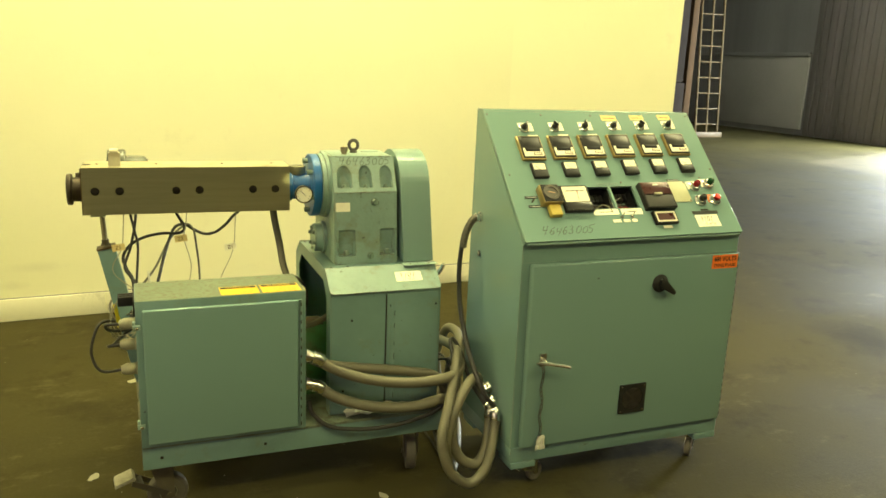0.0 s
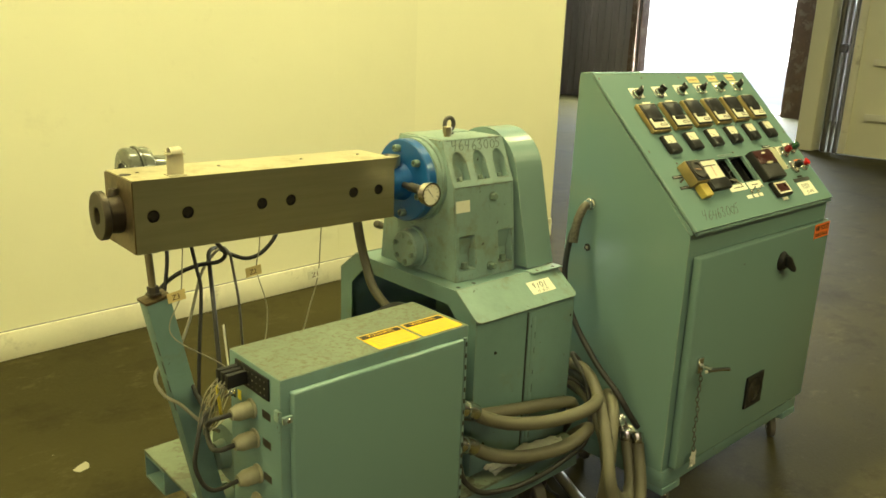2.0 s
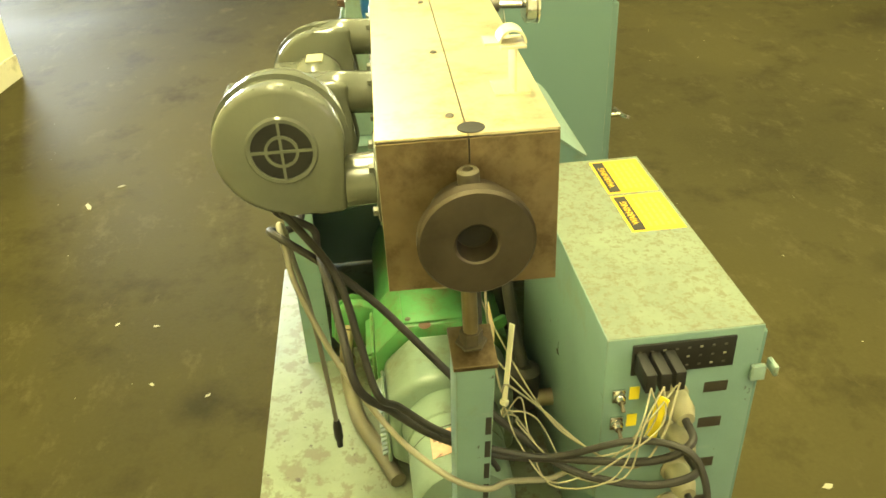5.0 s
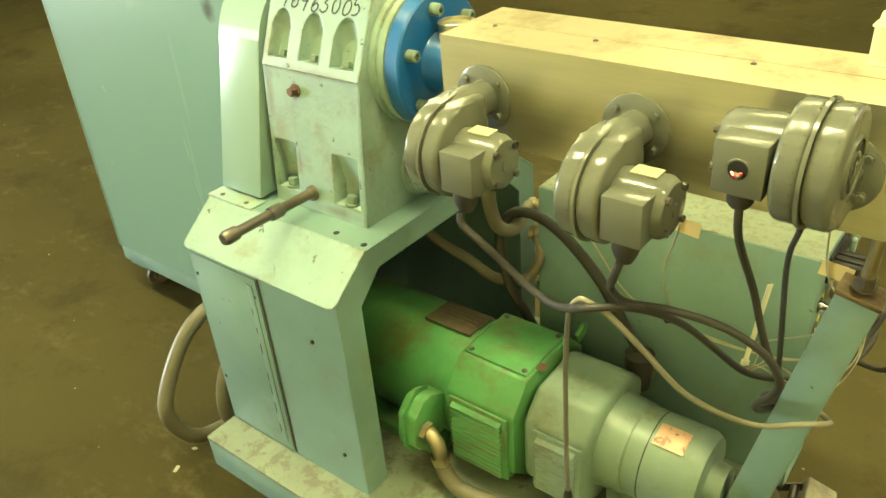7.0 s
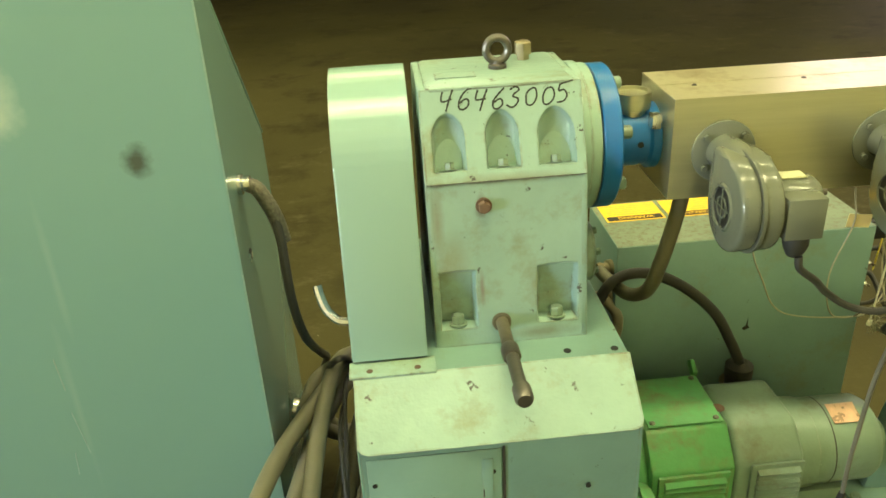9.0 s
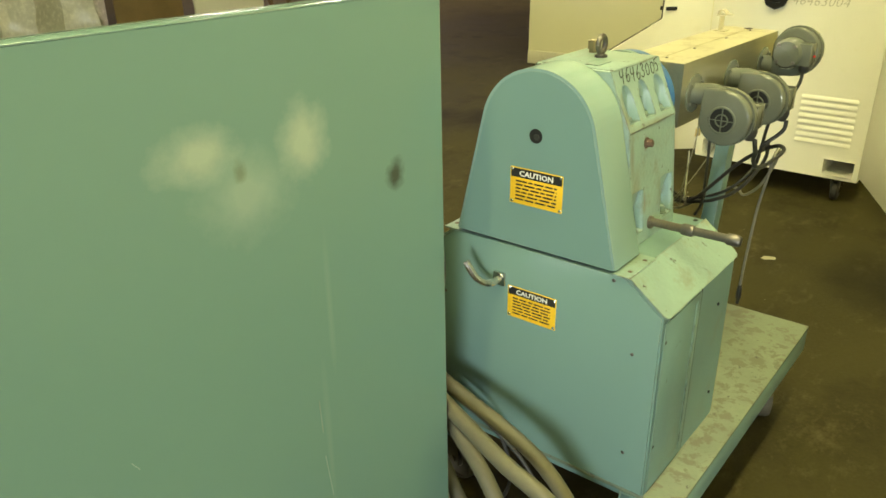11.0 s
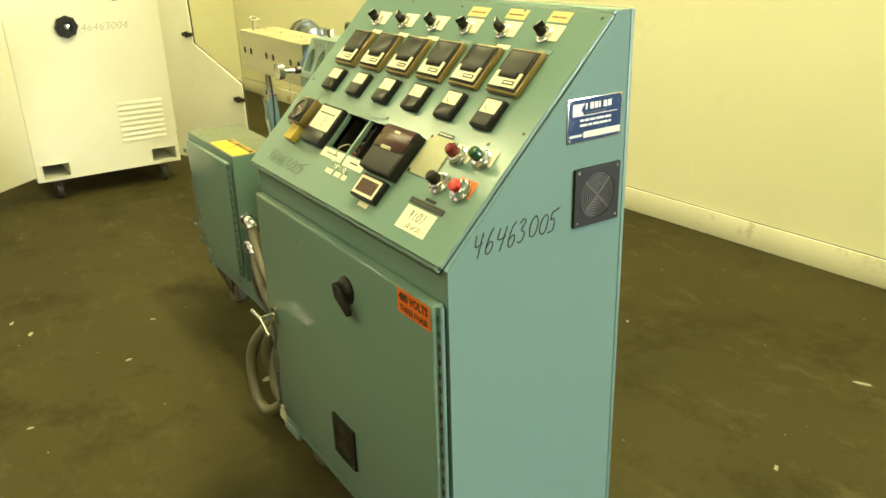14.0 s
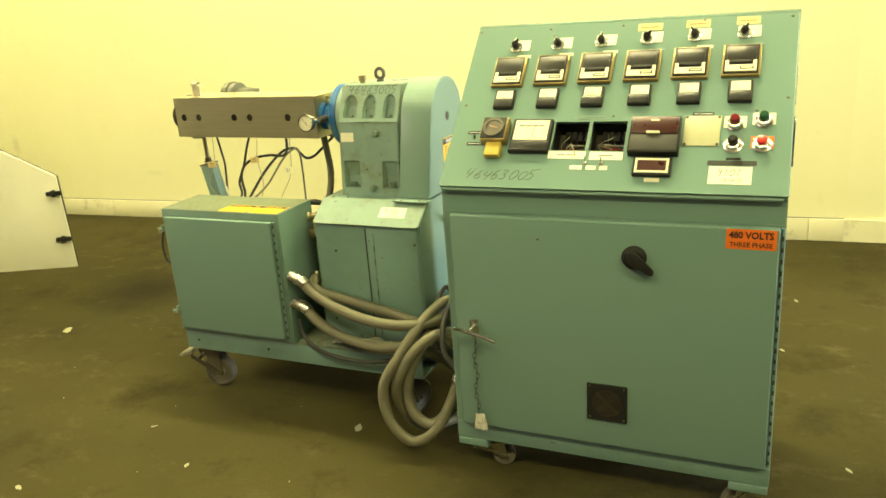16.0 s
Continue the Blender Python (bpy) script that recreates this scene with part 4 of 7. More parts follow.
for x in (CX0 + 0.003, CX1 - 0.103):
    for y in (0.020, 0.362):
        box(bm, x, x + 0.10, y, y + 0.10, 0.088, 0.112, 0.003)
part("base_frame", bm, TEAL_WORN, cab, "scuffed base channel")

PM = frame_of((0, 0.012, 0.932), (1, 0, 0), (0, -0.71410732, 0.70003624))
WINDOWS = [(-0.607, -0.512, 0.123, 0.217), (-0.503, -0.409, 0.123, 0.218)]
panel = part("instrument_panel", moved(plate(bm_new(), CX0 + 0.002, CX1 - 0.002, 0.0, 0.5665, -0.010, 0.0, holes=WINDOWS), PM), TEAL, cab, "sloping teal panel full of instruments")
part("gasket", moved(plate(bm_new(), CX0 + 0.006, CX1 - 0.006, 0.004, 0.563, -0.0135, -0.0102, holes=[(CX0 + 0.02, CX1 - 0.02, 0.02, 0.55)]), PM), BLACK, cab)
part("panel_flange", moved(plate(bm_new(), CX0 + 0.001, CX1 - 0.001, 0.0, 0.566, -0.0225, -0.0137, holes=[(CX0 + 0.02, CX1 - 0.02, 0.03, 0.55)]), PM), TEAL, cab)
part("panel_lip", moved(box(bm_new(), CX0 + 0.0015, CX1 - 0.0015, 0.5635, 0.5672, -0.0228, -0.0015), PM), TEAL, cab)
for u in (CX0 + 0.0035, CX1 - 0.0035):
    part("rolled_edge", moved(rod(bm_new(), (u, 0.003, -0.0044), (u, 0.5635, -0.0044), 0.0046, n=12), PM), TEAL, cab, "rounded panel edge rubbed bright")
hinge = part("piano_hinge", rod(bm_new(), (CX0 + 0.01, 0.017, 0.921), (CX1 - 0.01, 0.017, 0.921), 0.005, n=8), TEAL_WORN, cab)
for u, v in ((-0.904, 0.552), (-0.682, 0.552), (-0.466, 0.552), (-0.242, 0.555), (-0.018, 0.555), (-0.893, 0.277), (-0.016, 0.29), (-0.087, 0.25), (-0.795, 0.225), (-0.45, 0.235)):
    again("screw", SCREW, PM @ Matrix.Translation((u, v, 0)), panel)


def slab(name, u0, u1, v0, v1, w0, w1, material, parent, label="", bevel=0.0015):
    return part(name, moved(box(bm_new(), u0, u1, v0, v1, w0, w1, bevel), PM), material, parent, label)


def bars(name, u0, u1, v0, v1, w, rows, material, parent, seed, m=None):
    """Unreadable print as plain bars."""
    rnd, bm = random.Random(seed), bm_new()
    step = (v1 - v0) / rows
    for i in range(rows):
        v, u = v1 - (i + 0.75) * step, u0
        while u < u1 - 0.001:
            e = min(u1, u + rnd.uniform(0.10, 0.28) * (u1 - u0))
            box(bm, u, e, v, v + step * 0.45, w, w + 0.0004)
            u = e + 0.035 * (u1 - u0)
    return part(name, moved(bm, PM if m is None else m), material, parent)


for i in range(6):
    u = -0.776 + i * 0.1285
    v = 0.471 + i * 0.0035
    # selector switch
    slab("legend_plate", u - 0.018, u + 0.040, v + 0.002, v + 0.040, 0.0003, 0.0016, PAPER if i < 3 else CREAM, panel, bevel=0)
    sw = part("selector_switch", moved(lathe(bm_new(), (u, v + 0.012, 0.0016), (0, 0, 1), [(0, 0.0185), (0.004, 0.0185), (0.006, 0.015), (0.012, 0.015), (0.013, 0.0)], 20), PM), BRIGHT, panel, "chrome selector switch with black lever")
    turn = (35, -30, 5, 55, -35, 30)[i]
    bm = lathe(bm_new(), (0, 0, 0), (0, 0, 1), [(0, 0.0110), (0.010, 0.0100), (0.012, 0.008), (0.012, 0)], 16)
    box(bm, -0.0035, 0.0035, -0.009, 0.014, 0.008, 0.021, 0.002)
    m = PM @ Matrix.Translation((u, v + 0.012, 0.0135)) @ Matrix.Rotation(radians(-turn), 4, "Z")
    lever = part("lever", moved(bm, m), BLACK, sw)
    part("pointer", moved(box(bm_new(), -0.001, 0.001, 0.0, 0.012, 0.0212, 0.0218), m), WHITE_INK, sw)
    if i >= 3:
        tape = slab("tape_label", u - 0.044 + 0.004 * i, u + 0.036, v + 0.046, v + 0.072, 0.0004, 0.001, TAPE, panel, "strip of masking tape", bevel=0)
        bars("faint_writing", u - 0.036 + 0.004 * i, u + 0.026, v + 0.054, v + 0.062, 0.0011, 1, WOOD, tape, 40 + i)
    # temperature controller
    b0, b1, c0, c1 = u - 0.050, u + 0.046, 0.335 + i * 0.0036, 0.441 + i * 0.0030
    ctl = slab("temperature_controller", b0, b1, c0, c1, 0.0004, 0.014, GOLD, panel, "temperature controller in a gold bezel", 0.003)
    slab("black_surround", b0 + 0.0045, b1 - 0.0045, c0 + 0.0045, c1 - 0.0045, 0.014, 0.0170, BLACK, ctl)
    slab("window", b0 + 0.011, b1 - 0.011, c0 + 0.046, c1 - 0.010, 0.0170, 0.0185, GLASS_BLACK, ctl)
    bm = box(bm_new(), b0 + 0.009, b1 - 0.009, c0 + 0.010, c0 + 0.030, 0.0170, 0.0192)
    for s in (b0 + 0.009, b1 - 0.018):
        box(bm, s, s + 0.009, c0 + 0.030, c0 + 0.045, 0.0170, 0.0192)
    part("ivory_fascia", moved(bm, PM), CREAM, ctl)
    slab("scale_bar", b0 + 0.021, b1 - 0.021, c0 + 0.035, c0 + 0.045, 0.0170, 0.0215, BLACK, ctl)
    slab("maker_plate", b0 + 0.046, b1 - 0.016, c0 + 0.016, c0 + 0.025, 0.0192, 0.0197, BLACK, ctl, bevel=0)
    slab("maker_strip", b0 + 0.049, b1 - 0.019, c0 + 0.0185, c0 + 0.0225, 0.0197, 0.0200, CREAM, ctl, bevel=0)
    slab("number_strip", b0 + 0.058, b1 + 0.004, c1 + 0.004, c1 + 0.014, 0.0003, 0.0012, PAPER if i in (0, 1, 2, 4) else TEAL_WORN, panel, bevel=0)
    # small meter
    e0, e1, g0, g1 = u - 0.027, u + 0.033, 0.257 + i * 0.003, 0.321 + i * 0.0036
    met = slab("panel_meter", e0, e1, g0, g1, 0.0004, 0.014, BLACK, panel, "small black panel meter with an ivory dial", 0.003)
    slab("dial_face", e0 + 0.006, e1 - 0.006, g0 + 0.032, g1 - 0.005, 0.014, 0.0146, CREAM, met, bevel=0)
    part("needle", moved(box(bm_new(), -0.0005, 0.0005, 0, 0.020, 0.0147, 0.0152), PM @ Matrix.Translation(((e0 + e1) / 2, g0 + 0.033, 0)) @ Matrix.Rotation(radians(50), 4, "Z")), INK, met)
    slab("lower_cover", e0 + 0.003, e1 - 0.003, g0 + 0.003, g0 + 0.030, 0.014, 0.0165, GLASS_BLACK, met)

# clock dial, big meter, open cut-outs, digital read-outs
clk = slab("potentiometer", -0.812, -0.737, 0.136, 0.212, 0.0004, 0.032, GOLD, panel, "gold-sided dial unit with a black face", 0.003)
slab("black_face", -0.809, -0.740, 0.139, 0.209, 0.032, 0.035, BLACK, clk)
part("dial_ring", moved(lathe(bm_new(), (-0.775, 0.175, 0.035), (0, 0, 1), [(0, 0.030), (0.004, 0.030), (0.004, 0.022), (0.001, 0.021), (0.001, 0.0)], 28), PM), DARK_STEEL, clk)
part("pointer", moved(box(bm_new(), -0.013, 0.013, -0.0014, 0.0014, 0.0362, 0.038), PM @ Matrix.Translation((-0.775, 0.175, 0)) @ Matrix.Rotation(radians(-14), 4, "Z")), COPPER, clk)
slab("release_tab", -0.792, -0.748, 0.092, 0.135, 0.0004, 0.022, TAB_YELLOW, clk, "yellowed plastic tab", 0.003)
bigm = slab("ammeter", -0.727, -0.611, 0.108, 0.217, 0.0004, 0.016, BLACK, panel, "large black meter with an ivory dial", 0.004)
slab("dial_face", -0.718, -0.620, 0.146, 0.210, 0.016, 0.0166, CREAM, bigm, bevel=0)
part("needle", moved(box(bm_new(), -0.0006, 0.0006, 0, 0.04, 0.0167, 0.0172), PM @ Matrix.Translation((-0.664, 0.152, 0)) @ Matrix.Rotation(radians(-6), 4, "Z")), RED_CAP, bigm)
bars("scale_marks", -0.706, -0.632, 0.188, 0.196, 0.0167, 1, INK_FADED, bigm, 5)
slab("lower_cover", -0.722, -0.616, 0.111, 0.143, 0.016, 0.019, GLASS_BLACK, bigm)
for k, (a, b, c, d) in enumerate(WINDOWS):
    rnd = random.Random(70 + k)
    chassis = slab("open_chassis", a - 0.004, b + 0.004, c - 0.004, d + 0.004, -0.075, -0.070, DARK_STEEL, panel, "open instrument cut-out with loose wiring", bevel=0)
    bm = bm_new()
    for p, q, r_, s in ((a - 0.004, a - 0.001, c - 0.004, d + 0.004), (b + 0.001, b + 0.004, c - 0.004, d + 0.004), (a, b, c - 0.004, c - 0.001), (a, b, d + 0.001, d + 0.004)):
        box(bm, p, q, r_, s, -0.069, -0.0235)
    part("chassis_wall", moved(bm, PM), BLACK, chassis)
    for j in range(4):
        v = d - 0.034
        slab("terminal", a + 0.020 + 0.018 * j, a + 0.034 + 0.018 * j, v, v + 0.030, -0.07, -0.045, BLACK, chassis)
    part("lead_bar", moved(box(bm_new(), a + 0.03, b - 0.002, c + 0.044, c + 0.048, -0.05, -0.046), PM), BRIGHT, chassis)
    for j in range(5):
        pts = [(a + rnd.uniform(0.01, 0.08), c + 0.01 + 0.02 * q, -0.06 + 0.02 * math.sin(1.3 * q + j)) for q in range(4)]
        part("loose_lead", moved(tube(bm_new(), pts, 0.0014, 6, 5), PM), (WHITE_WIRE, RED_CAP, GREY_CABLE, BLACK_RUBBER, WHITE_WIRE)[j], chassis)
part("cut_out_wire", moved(tube(bm_new(), [(-0.575, 0.14, -0.05), (-0.555, 0.15, -0.02), (-0.545, 0.128, 0.004), (-0.535, 0.105, 0.005)], 0.0016, 6), PM), WHITE_WIRE, panel)
for k, (a, b, c, d) in enumerate(((-0.612, -0.508, 0.096, 0.119), (-0.497, -0.408, 0.094, 0.119))):
    tag_ = slab("paper_label", a, b, c, d, 0.0004, 0.001, PAPER, panel, bevel=0)
    bars("faint_writing", a + 0.025, b - 0.025, c + 0.009, d - 0.008, 0.0011, 1, INK_FADED, tag_, 12 + k)
for a, b in ((-0.545, -0.512), (-0.501, -0.474), (-0.465, -0.444)):
    slab("switch_label", a, b, 0.063, 0.075, 0.0004, 0.001, PAPER, panel, bevel=0)
for u in (-0.505, -0.462):
    tog = part("toggle_switch", moved(lathe(bm_new(), (u, 0.083, 0), (0, 0, 1), [(0.0004, 0.006), (0.004, 0.006), (0.004, 0.003), (0.009, 0.003), (0.009, 0)], 12), PM), BRIGHT, panel)
    part("bat", moved(rod(bm_new(), (u, 0.083, 0.008), (u + 0.002, 0.090, 0.022), 0.0015, 0.0025, 8), PM), BRIGHT, tog)
for a, b, v in ((-0.863, -0.814, 0.174), (-0.859, -0.811, 0.136)):
    strip = slab("embossed_label", a, b, v, v + 0.010, 0.0004, 0.0012, BLACK, panel, bevel=0)
    bars("embossing", a + 0.004, b - 0.004, v + 0.003, v + 0.007, 0.0013, 1, WHITE_INK, strip, 21)
part("selector_stub", moved(rod(bm_new(), (-0.84, 0.160, 0.0), (-0.836, 0.164, 0.014), 0.003, n=8), PM), DARK_STEEL, panel)
strip = slab("embossed_label", -0.556, -0.466, 0.224, 0.233, 0.0004, 0.0012, TEAL_WORN, panel, bevel=0)
bars("embossing", -0.55, -0.472, 0.2265, 0.2305, 0.0013, 1, INK_FADED, strip, 22)
dru = slab("digital_controller", -0.395, -0.266, 0.105, 0.217, 0.0004, 0.026, BLACK, panel, "dark controller with a smoked red window", 0.003)
slab("red_window", -0.390, -0.271, 0.161, 0.213, 0.026, 0.029, GLASS_RED, dru)
slab("lower_cover", -0.390, -0.271, 0.109, 0.158, 0.026, 0.0275, BLACK_RUBBER, dru)
slab("knob_bar", -0.350, -0.316, 0.157, 0.165, 0.0275, 0.034, CREAM_PLATE, dru)
slab("maker_mark", -0.342, -0.320, 0.199, 0.204, 0.029, 0.0294, CREAM, dru, bevel=0)
blank = slab("blank_plate", -0.260, -0.170, 0.140, 0.233, 0.0004, 0.003, CREAM_PLATE, panel, "blank beige cover plate", 0.0008)
for u, v in ((-0.255, 0.145), (-0.175, 0.145), (-0.175, 0.228), (-0.255, 0.228)):
    again("screw", SCREW, PM @ Matrix.Translation((u, v, 0.003)), blank)
strip = slab("embossed_label", -0.243, -0.190, 0.235, 0.244, 0.0004, 0.0012, BLACK, panel, bevel=0)
bars("embossing", -0.239, -0.194, 0.2375, 0.2415, 0.0013, 1, WHITE_INK, strip, 23)
for u, v, cap, plate_colour, fat in ((-0.136, 0.205, DARK_RED, CREAM, 0), (-0.068, 0.214, DARK_GREEN, CREAM, 0), (-0.136, 0.141, BLACK, BRIGHT, 1), (-0.068, 0.143, RED_CAP, ORANGE, 1)):
    if cap is not BLACK:
        slab("legend_plate", u - 0.027, u + 0.027, v - 0.008, v + 0.027, 0.0003, 0.0014, plate_colour, panel, bevel=0)
    collar = part("push_button", moved(lathe(bm_new(), (u, v, 0.0014), (0, 0, 1), [(0, 0.022 + 0.002 * fat), (0.006, 0.022 + 0.002 * fat), (0.009, 0.018), (0.016, 0.017), (0.018, 0.013), (0.018, 0)], 24), PM), BRIGHT, panel, "chrome-collared push button")
    prof = [(0, 0.0125), (0.012, 0.0125), (0.018, 0.010), (0.020, 0)] if not fat else ([(0, 0.008), (0.005, 0.008), (0.006, 0.0125), (0.011, 0.0125), (0.013, 0.009), (0.014, 0)] if cap is RED_CAP else [(0, 0.013), (0.016, 0.012), (0.020, 0.008), (0.021, 0)])
    part("cap", moved(lathe(bm_new(), (u, v, 0.0190), (0, 0, 1), prof, 20), PM), cap, collar)
disp = slab("speed_display", -0.376, -0.279, 0.043, 0.098, 0.0004, 0.015, BLACK, panel, "small digital display in a white frame", 0.003)
bm = bm_new()
for a, b, c, d in ((-0.370, -0.285, 0.086, 0.092), (-0.370, -0.285, 0.049, 0.055), (-0.370, -0.364, 0.055, 0.086), (-0.291, -0.285, 0.055, 0.086)):
    box(bm, a, b, c, d, 0.015, 0.0165)
part("white_frame", moved(bm, PM), CREAM, disp)
slab("screen", -0.364, -0.291, 0.055, 0.086, 0.015, 0.0157, GLASS_RED, disp, bevel=0)
slab("switch_label", -0.344, -0.306, 0.030, 0.041, 0.0004, 0.001, CREAM, panel, bevel=0)
strip = slab("embossed_label", -0.193, -0.077, 0.084, 0.097, 0.0004, 0.0014, BLACK_RUBBER, panel, "worn black embossed strip", bevel=0)
slab("embossed_label", -0.150, -0.115, 0.099, 0.106, 0.0004, 0.0012, BLACK, panel, bevel=0)
bars("embossing", -0.185, -0.085, 0.088, 0.093, 0.0015, 1, INK_FADED, strip, 24)
lot = slab("lot_sticker", -0.188, -0.086, 0.029, 0.080, 0.0004, 0.001, PAPER, panel, "white handwritten paper sticker", bevel=0)
handwritten("9101", 0.056, 0.021, PM @ Matrix.Translation((-0.168, 0.052, 0.0011)), INK_FADED, lot, 31, 0.2, 0.0016)
part("handwriting", fitted("(2 of 2)", 0.048, 0.010, PM @ Matrix.Translation((-0.156, 0.036, 0.0012)), lean=0.15, thick=0.0002), INK_FADED, lot)
handwritten("46463005", 0.205, 0.030, PM @ Matrix.Translation((-0.845, 0.025, 0.0004)), INK_FADED, panel, 5, 0.55, 0.0020)

# right side: plate, fan, marker number
SR = frame_of((0.0, 0.0, 0.0), (0, 1, 0), (1, 0, 0))
SL = frame_of((CX0, 0.380, 0.805), (0, -1, 0), (-1, 0, 0))
lock = part("key_lock", moved(lathe(bm_new(), (0, 0, 0.0002), (0, 0, 1), [(0, 0.012), (0.002, 0.012), (0.003, 0.009), (0.003, 0)], 20), SL), BLACK, left_side, "small round black lock")
part("lock_core", moved(lathe(bm_new(), (0, 0, 0.003), (0, 0, 1), [(0, 0.0055), (0.001, 0.0050), (0.001, 0)], 14), SL), HUB, lock)
name_plate = part("name_plate", moved(box(bm_new(), 0.304, 0.445, 1.106, 1.191, 0.0003, 0.0022, 0.0006), SR), BRIGHT, right_side, "navy maker's plate with white bars of lettering")
part("enamel_field", moved(box(bm_new(), 0.3065, 0.4425, 1.1085, 1.1885, 0.0022, 0.0026), SR), NAVY, name_plate)
bm = bm_new()
box(bm, 0.316, 0.327, 1.157, 1.180, 0.0026, 0.0030)
prism(bm, [(0.3275, 1.157), (0.3275, 1.180), (0.345, 1.180), (0.3365, 1.1685), (0.345, 1.157)], "z", 0.0026, 0.0030)
for i in range(6):
    u = 0.348 + i * 0.0115
    box(bm, u, u + (0.004 if i in (0, 3) else 0.009), 1.168, 1.180, 0.0026, 0.0030)
box(bm, 0.346, 0.432, 1.1565, 1.1577, 0.0026, 0.0030)
part("emblem", moved(bm, SR), WHITE_INK, name_plate)
bars("print", 0.349, 0.402, 1.159, 1.165, 0.0026, 1, INK_FADED, name_plate, 31, SR)
bars("print", 0.335, 0.415, 1.134, 1.153, 0.0026, 2, WHITE_INK, name_plate, 32, SR)
bars("print", 0.310, 0.342, 1.115, 1.125, 0.0026, 1, WHITE_INK, name_plate, 33, SR)
part("blank_field", moved(box(bm_new(), 0.345, 0.441, 1.114, 1.126, 0.0026, 0.0030), SR), PAPER, name_plate)
for u, v in ((0.309, 1.1115), (0.440, 1.1115), (0.309, 1.1855), (0.440, 1.1855)):
    again("rivet", SCREW_BRIGHT, SR @ Matrix.Translation((u, v, 0.0026)), name_plate)
fan_guard(SR @ Matrix.Translation((0.386, 0.994, 0.0003)), 0.119, right_side, "square black fan guard with ring grille")
handwritten("46463005", 0.203, 0.045, frame_of((0.0004, 0.084, 0.930), (0, 1, 0.05), (1, 0, 0)), INK, right_side, 9, 0.30, 0.0026)

# door
door = part("door", box(bm_new(), -0.884, -0.012, 0.002, 0.0305, 0.176, 0.851, 0.006, 3), TEAL, cab, "flat teal cabinet door, closed")
FD = frame_of((0, 0.002, 0), (1, 0, 0), (0, -1, 0))
part("door_hinge", rod(bm_new(), (-0.006, 0.018, 0.18), (-0.006, 0.018, 0.85), 0.0055, n=8), TEAL_WORN, cab)
for i in range(22):
    z = 0.19 + i * 0.03
    part("hinge_knuckle", box(bm_new(), -0.0085, -0.0035, 0.0105, 0.013, z, z + 0.012), BLACK_RUBBER, cab)
fan_guard(FD @ Matrix.Translation((-0.434, 0.317, 0.0003)), 0.113, door, "square black fan guard with ring grille")
volts = part("voltage_sticker", moved(box(bm_new(), -0.136, -0.019, 0.797, 0.8485, 0.0003, 0.0009), FD), ORANGE, door, "orange voltage warning sticker, worn")
part("lettering", fitted("480 VOLTS", 0.104, 0.017, FD @ Matrix.Translation((-0.130, 0.825, 0.001)), bold=0.0008, thick=0.0002), INK, volts)
part("lettering", fitted("THREE PHASE", 0.100, 0.012, FD @ Matrix.Translation((-0.128, 0.803, 0.001)), bold=0.0004, thick=0.0002), INK, volts)
m = FD @ Matrix.Translation((-0.361, 0.757, 0.0))
rotary = part("rotary_disconnect", moved(lathe(bm_new(), (0, 0, 0.0003), (0, 0, 1), [(0, 0.033), (0.004, 0.033), (0.006, 0.030), (0.009, 0.027), (0.015, 0.025), (0.017, 0.022), (0.017, 0)], 28), m), BLACK, door, "black rotary disconnect handle")
bm = prism(bm_new(), [(-0.020, 0.012), (-0.014, 0.020), (0.006, 0.018), (0.058, -0.010), (0.062, -0.020), (0.055, -0.026), (-0.006, -0.014)], "z", 0.017, 0.030, 0.003)
part("handle", moved(bm, m @ Matrix.Rotation(radians(-16), 4, "Z")), BLACK, rotary)
lat = part("door_latch", moved(box(bm_new(), -0.838, -0.812, 0.487, 0.535, 0.0003, 0.010, 0.002), FD), BRIGHT, door, "zinc tee handle with a chain")
part("tee_handle", tube(bm_new(), [(-0.872, -0.050, 0.520), (-0.835, -0.045, 0.512), (-0.79, -0.048, 0.504), (-0.742, -0.054, 0.494)], 0.006, 8), BRIGHT, lat)
part("spindle", rod(bm_new(), (-0.825, -0.008, 0.511), (-0.825, -0.046, 0.511), 0.007, n=12), BRIGHT, lat)
for i in range(16):
    z = 0.485 - i * 0.0165
    link = lathe(bm_new(), (0, 0, 0), (0, 1, 0), [(-0.0012, 0.005), (0.0012, 0.005), (0.0012, 0.0075), (-0.0012, 0.0075), (-0.0012, 0.005)], 10)
    part("chain_link", moved(link, Matrix.Translation((-0.824 + 0.004 * math.sin(i), -0.008 - 0.0005 * i, z)) @ Matrix.Rotation(radians(90 * (i % 2) + 20), 4, "Z") @ Matrix.Diagonal((0.8, 1, 1.5, 1))), DARK_STEEL, lat)
bm = bm_new()
bmesh.ops.create_grid(bm, x_segments=5, y_segments=6, size=0.5)
for v in bm.verts:
    v.co = Vector((-0.817 + 0.036 * v.co.x * (1 - 0.4 * v.co.y), -0.014 + 0.008 * noise.noise(v.co * 5), 0.20 + 0.055 * v.co.y))
part("plastic_tag", bm, PLASTIC_FILM, lat, "crumpled clear plastic tag")
part("paint_chip", moved(box(bm_new(), -0.627, -0.619, 0.789, 0.793, 0.0002, 0.0006), FD), BLACK_RUBBER, door)

